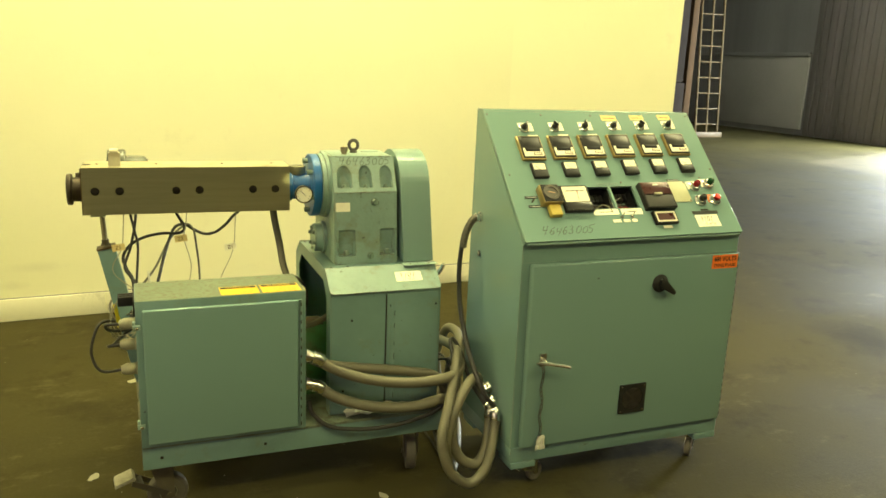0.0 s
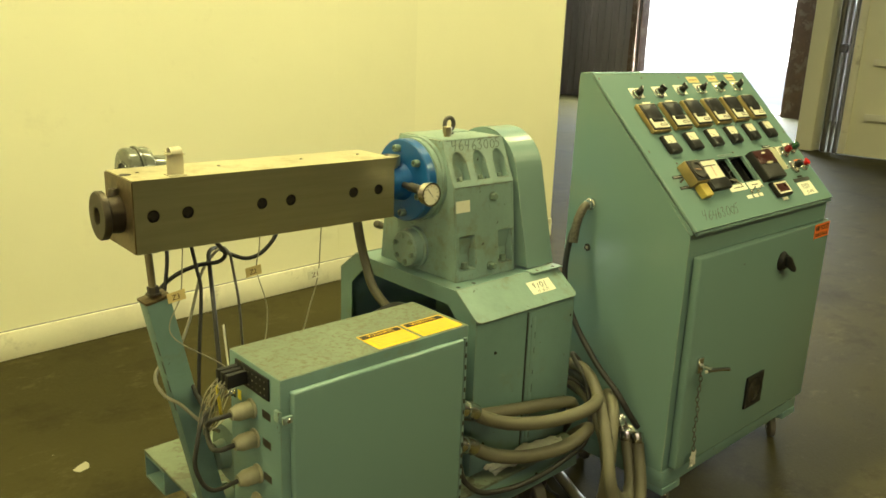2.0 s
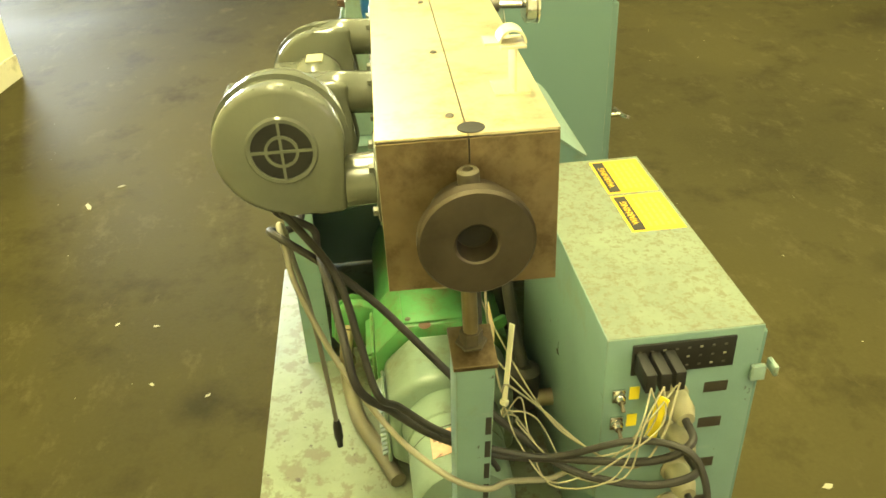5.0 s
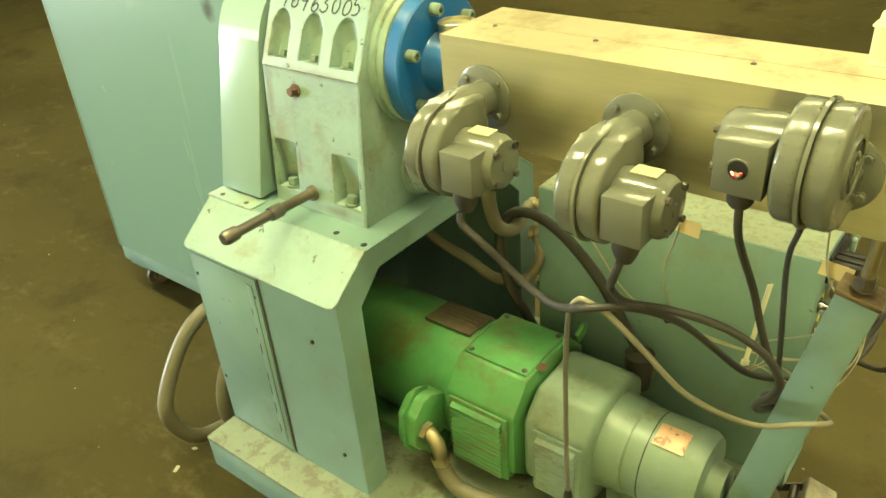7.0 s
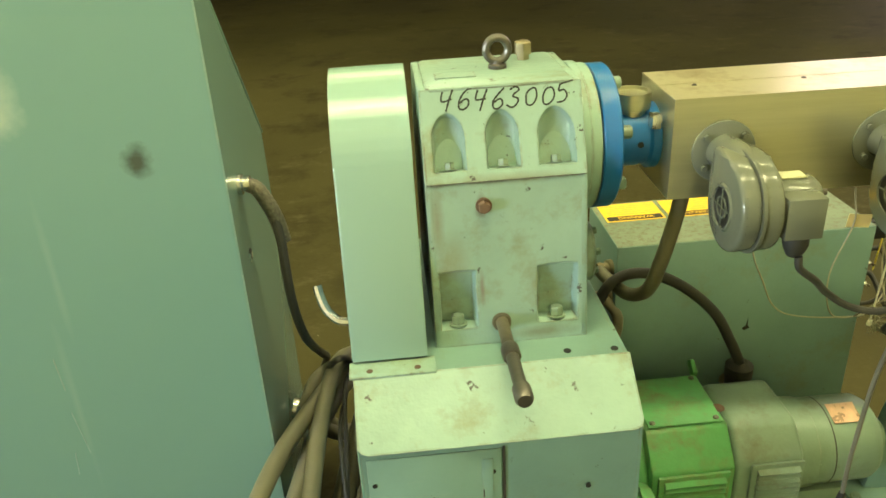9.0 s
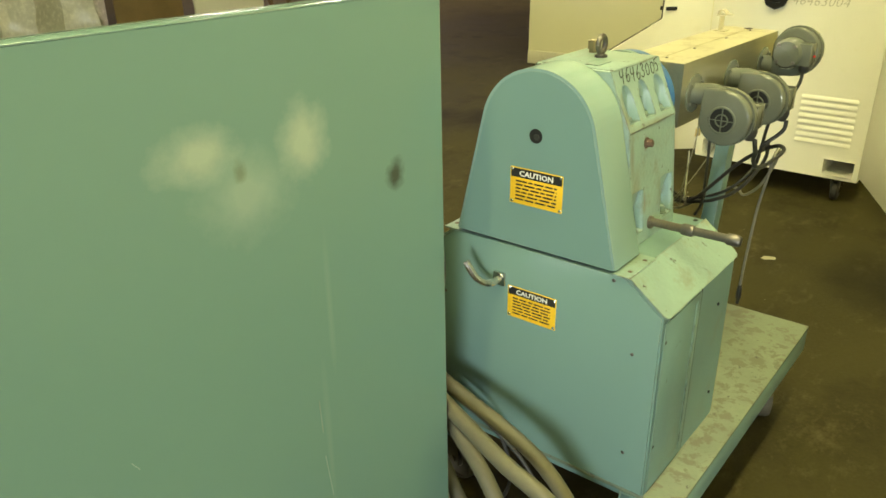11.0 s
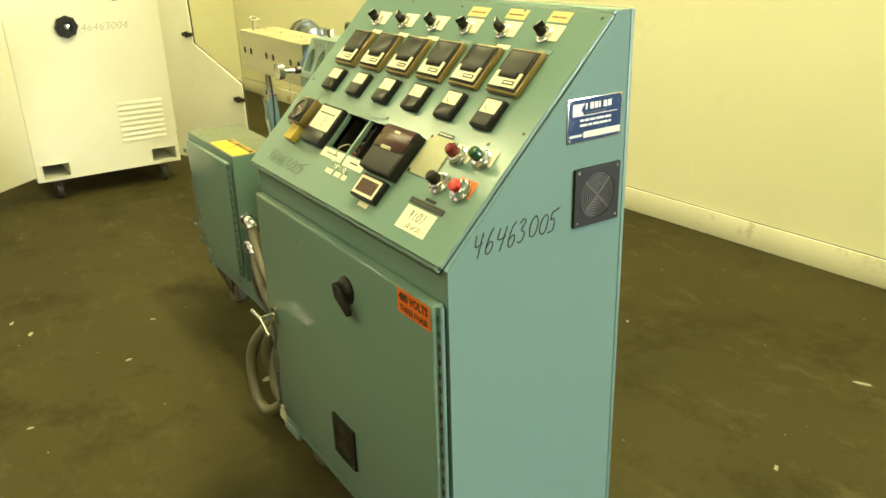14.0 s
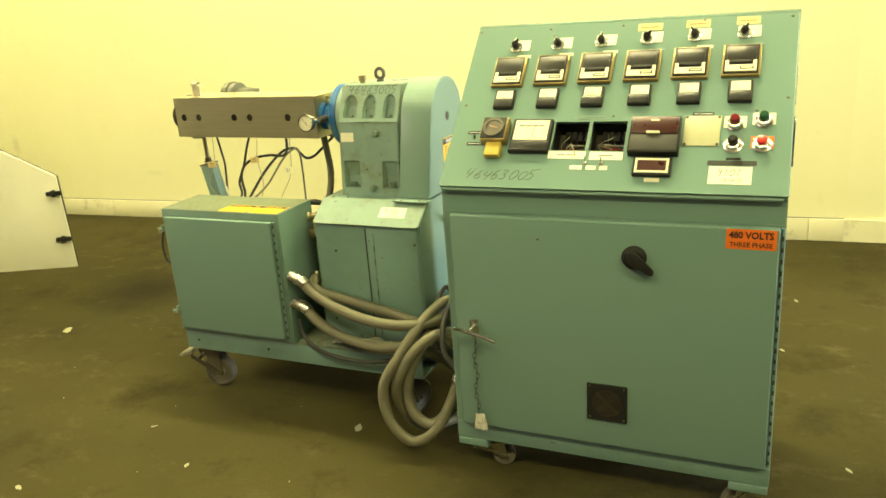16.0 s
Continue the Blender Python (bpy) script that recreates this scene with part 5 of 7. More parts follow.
# left side fittings
cord_grip = part("cord_grip", lathe(bm_new(), (CX0 - 0.0003, 0.379, 0.946), (-1, 0, 0), [(0, 0), (0, 0.019), (0.008, 0.019), (0.010, 0.015), (0.022, 0.015), (0.024, 0.010), (0.024, 0)], 14), BRIGHT, left_side)
part("knock_out_plug", lathe(bm_new(), (CX0 - 0.0003, 0.385, 0.803), (-1, 0, 0), [(0, 0), (0, 0.010), (0.002, 0.010), (0.003, 0.006), (0.001, 0.005), (0.001, 0)], 16), TEAL_WORN, left_side)
for y, z in ((0.147, 0.262), (0.185, 0.285), (0.222, 0.325)):
    part("hose_connector", lathe(bm_new(), (CX0 - 0.0003, y, z), (-1, 0, -0.35), [(0, 0), (0, 0.024), (0.012, 0.024), (0.014, 0.020), (0.024, 0.020), (0.026, 0.023), (0.038, 0.023), (0.040, 0.017), (0.04, 0)], 12), BRIGHT, left_side, "zinc hose connector")
for k, (x, z, ln, lean) in enumerate(((-0.55, 0.62, 0.10, 0.05), (-0.56, 0.47, 0.16, 0.12), (-0.53, 0.42, 0.07, -0.1), (-0.20, 0.75, 0.02, 0.6), (-0.12, 0.50, 0.015, 0.2))):
    part("scratch", moved(box(bm_new(), -0.0008, 0.0008, -ln / 2, ln / 2, 0.0, 0.0003), frame_of((x, 0.4625 + 0.0136 * (1.34 - z), z), (-1, 0, lean), (0, 1, 0))), TEAL_CAST, back)
for x in (-0.80, -0.075):
    caster(x, 0.075, 0.090, 0.036, cab, 20 if x < -0.5 else -140, True)
    caster(x, 0.395, 0.090, 0.036, cab, 70)


# ---- the extruder on its cart ----
ext = thing("extruder", (-1.62, 0.565, 0), "teal plastics extruder with stainless barrel on a wheeled steel cart", "extruder")
EX0, EX1, AY = -2.138, -1.112, 0.565

deck = part("deck", box(bm_new(), EX0, EX1, 0.202, 0.945, 0.264, 0.274, 0.002), DECK, ext, "dirty scuffed steel deck plate")
for y0, y1 in ((0.204, 0.335), (0.812, 0.943)):
    bm = bm_new()
    box(bm, EX0, EX1, y0, y0 + 0.006, 0.190, 0.2638, 0.002)
    box(bm, EX0, EX1, y1 - 0.006, y1, 0.190, 0.2638, 0.002)
    box(bm, EX0, EX1, y0 + 0.006, y1 - 0.006, 0.190, 0.196)
    box(bm, EX0, EX1, y0 + 0.006, y1 - 0.006, 0.2578, 0.2638)
    part("side_rail", bm, TEAL_WORN, ext, "open-ended rectangular tube rail")
for x in (-2.06, -1.64, -1.2):
    part("cross_member", box(bm_new(), x - 0.03, x + 0.03, 0.336, 0.811, 0.2, 0.2638, 0.002), TEAL_WORN, ext)
for x, y, turn, brake in ((-2.085, 0.280, 6, True), (-1.20, 0.285, 75, False), (-2.02, 0.865, 30, False), (-1.22, 0.865, -60, False)):
    caster(x, y, 0.190, 0.066, ext, turn, brake)
for x in (-2.08, -1.75, -1.3):
    part("rail_hole", lathe(bm_new(), (x, 0.2036, 0.228), (0, -1, 0), [(0, 0), (0, 0.0055), (0.0006, 0.0055), (0.0006, 0)], 12), BLACK, ext)

# pedestal: a folded shell, open towards the motor
PED = [(0.262, 0.274), (0.262, 0.722), (0.346, 0.787), (0.784, 0.787), (0.868, 0.722), (0.868, 0.274)]
PED_IN = [(0.318, 0.274), (0.318, 0.690), (0.372, 0.742), (0.758, 0.742), (0.812, 0.690), (0.812, 0.274)]
PX0, PX1 = -1.512, -1.114
bm = bm_new()
inner = [(AY + (y - AY) * 0.985, z - (0.005 if 0.7 < z else 0)) for y, z in PED]
prism(bm, PED + inner[::-1], "x", PX0, PX1)
ped = part("pedestal", bm, TEAL_WORN, ext, "folded sheet-steel pedestal, open towards the motor")
bm = prism(bm_new(), PED + PED_IN[::-1], "x", PX0 - 0.0045, PX0)
part("opening_flange", bm, TEAL_WORN, ped)
end_plate = part("end_plate", prism(bm_new(), [(0.266, 0.276), (0.266, 0.720), (0.352, 0.786), (0.778, 0.786), (0.864, 0.720), (0.864, 0.276)], "x", PX1, PX1 + 0.004, 0.001), TEAL, ped, "teal end cover plate")
for s in (-1, 1):
    def shoulder(v, w):
        return (AY + s * (0.303 - v * 0.7909), 0.722 + v * 0.6119) if w == 0 else (AY + s * (0.303 - v * 0.7909 + 0.0029), 0.722 + v * 0.6119 + 0.0038)
    a, b = shoulder(-0.012, 0), shoulder(0.109, 0)
    n = Vector((0, s * 0.6119, 0.7909))
    along = Vector((0, -s * 0.7909, 0.6119))
    m = frame_of((0, AY + s * 0.303, 0.722), (1, 0, 0), n) if s < 0 else frame_of((0, AY + s * 0.303, 0.722), (-1, 0, 0), n)
    u0, u1 = (PX0 - 0.006, PX1 + 0.003) if s < 0 else (-PX1 - 0.003, -PX0 + 0.006)
    r = 0.014
    poly = [(u0, 0.106), (u0, -0.008 + r), (u0 + r * 0.3, -0.008 + r * 0.3), (u0 + r, -0.008), (u1 - r, -0.008), (u1 - r * 0.3, -0.008 + r * 0.3), (u1, -0.008 + r), (u1, 0.106)]
    # same paint as the pedestal sides; light from above is put into the paler colour
    part("shoulder_plate", moved(prism(bm_new(), poly, "z", 0.0006, 0.0045), m), TEAL_CAST, ped, "sloping shoulder plate, colour lightened for light from above")
    y = AY + s * 0.3035
    part("door_seam", box(bm_new(), -1.318, -1.314, min(y, y + s * 0.0012), max(y, y + s * 0.0012), 0.28, 0.708), BLACK_RUBBER, ped)
    part("door_leaf", box(bm_new(), -1.312, -1.121, min(y, y + s * 0.0025), max(y, y + s * 0.0025), 0.282, 0.706, 0.001), TEAL_WORN, ped)
    bm = box(bm_new(), -1.300, -1.284, min(y + s * 0.0025, y + s * 0.004), max(y + s * 0.0025, y + s * 0.004), 0.30, 0.69, 0.0006)
    strap = part("hinge_strip", bm, TEAL_WORN, ped)
    rnd = random.Random(4 + s)
    for k in range(7):
        z = 0.31 + 0.05 * k + 0.02 * rnd.random()
        part("chipped_paint", box(bm_new(), -1.2865, -1.2845, min(y + s * 0.004, y + s * 0.0044), max(y + s * 0.004, y + s * 0.0044), z, z + 0.01 + 0.02 * rnd.random()), BLACK_RUBBER, strap)
    for x, z in ((-1.44, 0.62), (-1.13, 0.66), (-1.13, 0.40), (-1.47, 0.36), (-1.30, 0.665)):
        part("bolt_hole", lathe(bm_new(), (x, y, z), (0, s, 0), [(0, 0), (0, 0.004), (0.0031, 0.004), (0.0031, 0)], 10), BLACK, ped)
for x, y in ((-1.50, 0.80 - 0.03), (-1.43, 0.765), (-1.43, 0.365), (-1.49, 0.362)):
    part("bolt_hole", lathe(bm_new(), (x, y, 0.787), (0, 0, 1), [(0, 0), (0, 0.006), (0.0008, 0.006), (0.0008, 0)], 10), BLACK, ped)
for y, z in ((0.755, 0.775), (0.81, 0.62), (0.812, 0.37), (0.32, 0.62), (0.32, 0.37)):
    again("screw", SCREW, frame_of((PX1 + 0.004, y, z), (0, 1, 0), (1, 0, 0)), end_plate)
sticker = part("lot_sticker", moved(box(bm_new(), -1.272, -1.175, 0.030, 0.072, 0.0046, 0.0052), frame_of((0, AY - 0.303, 0.722), (1, 0, 0), (0, -0.6119, 0.7909))), PAPER, ped, "white handwritten paper sticker")
m = frame_of((0, AY - 0.303, 0.722), (1, 0, 0), (0, -0.6119, 0.7909))
handwritten("9101", 0.060, 0.019, m @ Matrix.Translation((-1.257, 0.048, 0.0053)), INK_FADED, sticker, 32, 0.15, 0.0018)
part("handwriting", fitted("(1 of 2)", 0.045, 0.009, m @ Matrix.Translation((-1.247, 0.034, 0.0054)), lean=0.1, thick=0.0002, bold=-0.0003), INK_FADED, sticker)


def caution_sign(x, y0, y1, z0, z1, parent, seed):
    m = frame_of((x, 0, 0), (0, 1, 0), (1, 0, 0))
    sign = part("caution_sign", moved(box(bm_new(), y0, y1, z0, z1, 0.0003, 0.0015, 0.0004), m), YELLOW, parent, "yellow and black caution sign")
    k = z1 - (z1 - z0) * 0.27
    part("black_band", moved(box(bm_new(), y0 + 0.002, y1 - 0.002, k, z1 - 0.002, 0.0015, 0.0018), m), INK, sign)
    part("lettering", fitted("CAUTION", (y1 - y0) * 0.64, (z1 - k) * 0.52, m @ Matrix.Translation((y0 + (y1 - y0) * 0.18, k + (z1 - k) * 0.18, 0.002)), bold=0.0004, thick=0.0002), WHITE_INK, sign)
    bars("small_print", y0 + 0.014, y1 - 0.014, z0 + 0.007, k - 0.004, 0.0015, 6, INK, sign, seed, m)
    for y, z in ((y0 + 0.005, z1 - 0.005), (y1 - 0.005, z1 - 0.005), (y0 + 0.005, z0 + 0.005), (y1 - 0.005, z0 + 0.005)):
        again("rivet", SCREW_BRIGHT, m @ Matrix.Translation((y, z, 0.0015)), sign)


caution_sign(PX1 + 0.0042, 0.500, 0.626, 0.613, 0.690, end_plate, 51)
wing = part("quarter_turn_latch", box(bm_new(), PX1 + 0.004, PX1 + 0.012, 0.462, 0.494, 0.684, 0.716, 0.002), BRIGHT, end_plate, "bent zinc latch lever")
part("latch_lever", tube(bm_new(), [(PX1 + 0.006, 0.478, 0.700), (PX1 + 0.038, 0.472, 0.697), (PX1 + 0.062, 0.458, 0.712), (PX1 + 0.074, 0.444, 0.738), (PX1 + 0.078, 0.436, 0.756)], 0.0085, 8), BRIGHT, wing)

# gearbox
GX0, GX1, GY = -1.470, -1.236, 0.560
core = [(-0.142, 0.787), (-0.118, 1.045), (-0.075, 1.160), (0.075, 1.160), (0.118, 1.045), (0.142, 0.787)]
bm = prism(bm_new(), [(GY + a, b) for a, b in core], "x", GX0 + 0.004, GX1 - 0.004)
for x0, x1 in ((GX0, GX0 + 0.012), (GX1 - 0.012, GX1)):
    prism(bm, [(GY - 0.167, 0.787), (GY - 0.142, 1.045), (GY - 0.088, 1.165), (GY + 0.088, 1.165), (GY + 0.142, 1.045), (GY + 0.167, 0.787)], "x", x0, x1, 0.003)
box(bm, GX0 + 0.006, GX1 - 0.006, GY - 0.160, GY + 0.160, 0.787, 0.802, 0.002)
gear = part("gearbox", bm, TEAL_CAST, ext, "heavy cast gearbox in pale teal paint, grimy")
part("top_cover", box(bm_new(), GX0 + 0.010, GX1 - 0.010, GY - 0.090, GY + 0.090, 1.156, 1.168, 0.008), TEAL_CAST, gear)
part("oil_plate", box(bm_new(), -1.325, -1.265, 0.575, 0.605, 1.168, 1.1695), TEAL_CAST, gear)


def pocketed(u0, u1, v1, v0, pockets, depth, step=0.0016):
    """A cast face in x and y whose pockets deepen towards a ledge at their foot."""
    nu, nv = int((u1 - u0) / step), int((v1 - v0) / step)
    bm, grid = bm_new(), []
    for jv in range(nv + 1):
        v, row = v0 + (v1 - v0) * jv / nv, []
        for iu in range(nu + 1):
            u, deep = u0 + (u1 - u0) * iu / nu, 0.0
            for a, b, c, d, arch in pockets:
                if a < u < b and c < v < d:
                    half = (b - a) / 2
                    off = abs(u - (a + b) / 2)
                    top = d - arch * (1.0 - math.sqrt(max(0.0, 1.0 - (off / half) ** 2)))
                    rim = min(half - off, v - c + 0.0015, top - v)
                    if rim > 0:
                        fall = min(1.0, max(0.0, (top - v) / (d - c)) * 1.7)
                        q = min(1.0, rim / 0.0055)
                        deep = depth * (0.28 + 0.72 * fall) * q * q * (3 - 2 * q)
            row.append(bm.verts.new((u, v, -deep)))
        grid.append(row)
    for p, q in zip(grid, grid[1:]):
        for k in range(nu):
            bm.faces.new((p[k], p[k + 1], q[k + 1], q[k]))
    edge = grid[0] + [r[-1] for r in grid[1:]] + grid[-1][-2::-1] + [r[0] for r in grid[-2:0:-1]]
    low_ring = [bm.verts.new((w.co.x, w.co.y, -depth - 0.004)) for w in edge]
    for k in range(len(edge)):
        n = (k + 1) % len(edge)
        bm.faces.new((edge[n], edge[k], low_ring[k], low_ring[n]))
    return bm


LOW = [(-1.456, -1.393, 0.030, 0.125), (-1.303, -1.243, 0.030, 0.125)]
HIGH = [(-1.455, -1.400, 0.014, 0.096), (-1.375, -1.326, 0.014, 0.096), (-1.298, -1.250, 0.014, 0.096)]
for s in (-1, 1):
    def face(p0, p1):
        up = Vector((0, s * (p1[0] - p0[0]), p1[1] - p0[1])).normalized()
        if s < 0:
            return frame_of((0, GY + s * p0[0], p0[1]), (1, 0, 0), Vector((1, 0, 0)).cross(up))
        return frame_of((0, GY + s * p0[0], p0[1]), (-1, 0, 0), Vector((-1, 0, 0)).cross(up))
    def across(a, b):
        return (a, b) if s < 0 else (-b, -a)
    mlow, mhigh = face((0.167, 0.787), (0.142, 1.043)), face((0.142, 1.047), (0.089, 1.164))
    u0, u1 = across(GX0 + 0.002, GX1 - 0.002)
    low = part("lower_face", moved(pocketed(u0, u1, 0.256, 0.0, [(*across(a, b), c, d, 0.003) for a, b, c, d in LOW], 0.024), mlow), TEAL_CAST, gear, sharp=50)
    high = part("upper_face", moved(pocketed(u0, u1, 0.130, -0.0032, [(*across(a, b), c, d, (b - a) * 0.9) for a, b, c, d in HIGH], 0.024), mhigh), TEAL_CAST, gear, sharp=50)
    for a, b, c, d in HIGH:
        p, q = across(a, b)
        again("bolt", BOLT, mhigh @ Matrix.Translation(((p + q) / 2, c + 0.002, -0.013)) @ Matrix.Rotation(radians(-90), 4, "X") @ Matrix.Diagonal((0.9, 0.9, 1.3, 1)), high)
    for a, b, c, d in LOW:
        p, q = across(a, b)
        again("bolt", BOLT, mlow @ Matrix.Translation(((p + q) / 2, c + 0.002, -0.012)) @ Matrix.Rotation(radians(-90), 4, "X") @ Matrix.Diagonal((1.3, 1.2, 1.9, 1)), low)
    part("seam_line", moved(box(bm_new(), u0, u1, 0.2565, 0.2575, -0.004, 0.0002), mlow), DARK_STEEL, gear)
    number = (0.190, 0.027, 0.098)
    handwritten("46463005", number[0], number[1], mhigh @ Matrix.Translation((u0 + 0.026, number[2], 0.0004)), INK_GHOST if s < 0 else INK, high, 13, 0.25, 0.0025)
    if s < 0:
        again("plug", BOLT, mlow @ Matrix.Translation((-1.322, 0.222, 0)) @ Matrix.Diagonal((1.3, 1.3, 1.6, 1)), low, "hexagon drain plug")
        again("plug", BOLT, mlow @ Matrix.Translation((-1.338, 0.028, 0)) @ Matrix.Diagonal((1.2, 1.2, 2.4, 1)), low, "hexagon drain plug")
        part("data_plate", moved(box(bm_new(), -1.463, -1.412, 0.190, 0.222, 0.0003, 0.0015), mlow), PAPER, low, "small painted-over data plate")
    else:
        again("plug", BOLT_RUSTY, mlow @ Matrix.Translation((1.318, 0.222, 0)) @ Matrix.Diagonal((1.1, 1.1, 1.7, 1)), low, "rusty hexagon plug")
        part("drain_boss", moved(lathe(bm_new(), (1.338, 0.036, 0), (0, 0, 1), [(0, 0.015), (0.006, 0.014), (0.006, 0.0)], 16), mlow), HANDLE, low)
drain = part("drain_pipe", rod(bm_new(), (-1.338, 0.722, 0.825), (-1.337, 0.80, 0.826), 0.0095, n=14), HANDLE, gear, "grimy pipe nipple sticking out of the gearbox")
part("coupling", lathe(bm_new(), (-1.337, 0.80, 0.826), (0, 1, 0.01), [(0, 0), (0, 0.0125), (0.004, 0.0135), (0.022, 0.0135), (0.026, 0.0125), (0.026, 0)], 14), DARK_STEEL, drain)
part("nipple", rod(bm_new(), (-1.337, 0.826, 0.827), (-1.336, 0.905, 0.828), 0.0095, n=14), DARK_STEEL, drain)
part("pipe_cap", lathe(bm_new(), (-1.336, 0.90, 0.828), (0, 1, 0), [(0, 0), (0, 0.013), (0.022, 0.013), (0.028, 0.010), (0.029, 0)], 14), DARK_STEEL, drain)
bm = bm_new()
ring = [(-1.363 + 0.0165 * math.cos(a), 0.560, 1.1955 + 0.0175 * math.sin(a)) for a in (2 * math.pi * k / 28 for k in range(29))]
tube(bm, ring, 0.0062, 10, 1, smooth=False)
lathe(bm, (-1.363, 0.560, 1.168), (0, 0, 1), [(0, 0.014), (0.005, 0.014), (0.008, 0.008), (0.013, 0.007)], 14)
part("lifting_eye", bm, DARK_STEEL, gear, "dull steel lifting eye bolt")
part("breather", lathe(bm_new(), (-1.410, 0.515, 1.168), (0, 0, 1), [(0, 0.010), (0.008, 0.010), (0.008, 0.0135), (0.026, 0.0135), (0.028, 0.010), (0.028, 0)], 6), BRASS, gear, "dull brass breather plug")
rndc = part("bearing_cover", lathe(bm_new(), (GX0 + 0.002, 0.568, 0.852), (-1, 0, 0), [(0, 0.0), (0, 0.060), (0.012, 0.060), (0.015, 0.054), (0.040, 0.052), (0.044, 0.048), (0.044, 0)], 28), TEAL_CAST, gear, "round cast bearing cover")
for k in range(6):
    a = radians(60 * k + 20)
    again("bolt", BOLT, frame_of((GX0 - 0.042, 0.568 + 0.038 * math.cos(a), 0.852 + 0.038 * math.sin(a)), (0, 1, 0), (-1, 0, 0)) @ Matrix.Diagonal((0.8, 0.8, 1, 1)), rndc)
part("spacer_ring", lathe(bm_new(), (GX0 + 0.002, 0.560, 1.050), (-1, 0, 0), [(0, 0), (0, 0.118), (0.014, 0.118), (0.016, 0.114), (0.030, 0.114), (0.032, 0.110), (0.032, 0)], 48), TEAL_CAST, gear)

# belt guard
def guard_outline(grow=0.0, n=22):
    r, cy, cz = 0.137 + grow, 0.556, 1.044
    base = 0.201 + grow
    a0 = math.atan2(base - r, cz - 0.794)
    arc = [(cy + r * math.cos(a), cz + r * math.sin(a)) for a in (a0 + (math.pi - 2 * a0) * k / n for k in range(n + 1))]
    return [(cy + base, 0.7945)] + arc + [(cy - base, 0.7945)]


guard = part("belt_guard", prism(bm_new(), guard_outline(), "x", -1.222, -1.1105, 0.0025), TEAL_PALE, ext, "tall round-topped sheet belt guard")
part("face_sheet", prism(bm_new(), guard_outline(-0.006), "x", -1.1108, -1.1095), TEAL, guard)
part("shaft_hole", lathe(bm_new(), (-1.1095, 0.556, 1.044), (1, 0, 0), [(0, 0), (0, 0.0155), (0.0006, 0.0155), (0.0006, 0)], 20), BLACK, guard)
part("shaft_end", lathe(bm_new(), (-1.1092, 0.558, 1.042), (1, 0, 0), [(0, 0), (0, 0.007), (0.0012, 0.006), (0.0012, 0)], 16), BLACK_RUBBER, guard)
for s in (-1, 1):
    y = 0.556 + s * 0.215
    foot = part("foot_flange", box(bm_new(), -1.232, -1.105, y - 0.020, y + 0.020, 0.7875, 0.7915, 0.001), TEAL_CAST, guard)
    for x in (-1.205, -1.135):
        part("bolt_hole", lathe(bm_new(), (x, y + s * 0.006, 0.7915), (0, 0, 1), [(0, 0), (0, 0.005), (0.0006, 0.005), (0.0006, 0)], 10), RUST, foot)
caution_sign(-1.1094, 0.498, 0.626, 0.890, 0.971, guard, 52)

# feed throat
flange = part("feed_flange", lathe(bm_new(), (GX0 - 0.031, 0.562, 1.050), (-1, 0, 0), [(0, 0), (0, 0.111), (0.002, 0.113), (0.026, 0.113), (0.029, 0.110), (0.029, 0)], 56), BLUE, ext, "thick blue painted feed flange")
for k in range(6):
    a = radians(60 * k + 20)
    c = (GX0 - 0.060, 0.562 + 0.088 * math.cos(a), 1.050 + 0.088 * math.sin(a))
    part("cap_screw", lathe(bm_new(), c, (-1, 0, 0), [(0, 0), (0, 0.010), (0.016, 0.010), (0.018, 0.008), (0.018, 0.005), (0.010, 0.0045), (0.010, 0)], 14), GREY_CAST, flange)
throat = part("feed_throat", lathe(bm_new(), (GX0 - 0.060, 0.565, 1.046), (-1, 0, 0.0), [(0, 0), (0, 0.052), (0.012, 0.047), (0.060, 0.046), (0.064, 0.052), (0.080, 0.052), (0.082, 0)], 30), BLUE, ext, "blue feed throat")
part("throat_cap", lathe(bm_new(), (-1.570, 0.568, 1.080), (0, 0, 1), [(0, 0.024), (0.012, 0.024), (0.014, 0.030), (0.040, 0.030), (0.041, 0.025), (0.036, 0.024), (0.036, 0)], 24), STEEL, throat, "steel feed cap")
part("drain_hole", lathe(bm_new(), (-1.575, 0.611, 1.046), (0, 1, 0), [(0, 0), (0, 0.005), (0.0015, 0.005), (0.0015, 0)], 10), BLACK, throat)
part("clamp_block", box(bm_new(), -1.602, -1.588, 0.600, 0.620, 1.072, 1.094, 0.001), BRIGHT, throat)
gauge = part("pressure_gauge", lathe(bm_new(), (-1.582, 0.402, 1.047), (0, -1, 0), [(0, 0), (0, 0.026), (0.003, 0.029), (0.018, 0.029), (0.020, 0.031), (0.024, 0.031), (0.024, 0.027), (0.021, 0.026), (0.021, 0)], 30), BRIGHT, throat, "round pressure gauge with a white dial")
part("dial", lathe(bm_new(), (-1.582, 0.3815, 1.047), (0, -1, 0), [(0, 0), (0, 0.026), (0.0008, 0.026), (0.0008, 0)], 24), PAPER, gauge)
bm = bm_new()
for k in range(11):
    a = radians(-135 + 27 * k)
    p = Vector((-1.582 + 0.020 * math.sin(a), 0.3804, 1.047 + 0.020 * math.cos(a)))
    q = Vector((-1.582 + 0.024 * math.sin(a), 0.3804, 1.047 + 0.024 * math.cos(a)))
    rod(bm, p, q, 0.0006, n=5)
rod(bm, (-1.576, 0.3802, 1.040), (-1.594, 0.3802, 1.062), 0.0007, n=5)
part("scale_marks", bm, INK, gauge)
part("gauge_stem", rod(bm_new(), (-1.575, 0.402, 1.047), (-1.566, 0.445, 1.047), 0.007, n=12), BRIGHT, gauge)
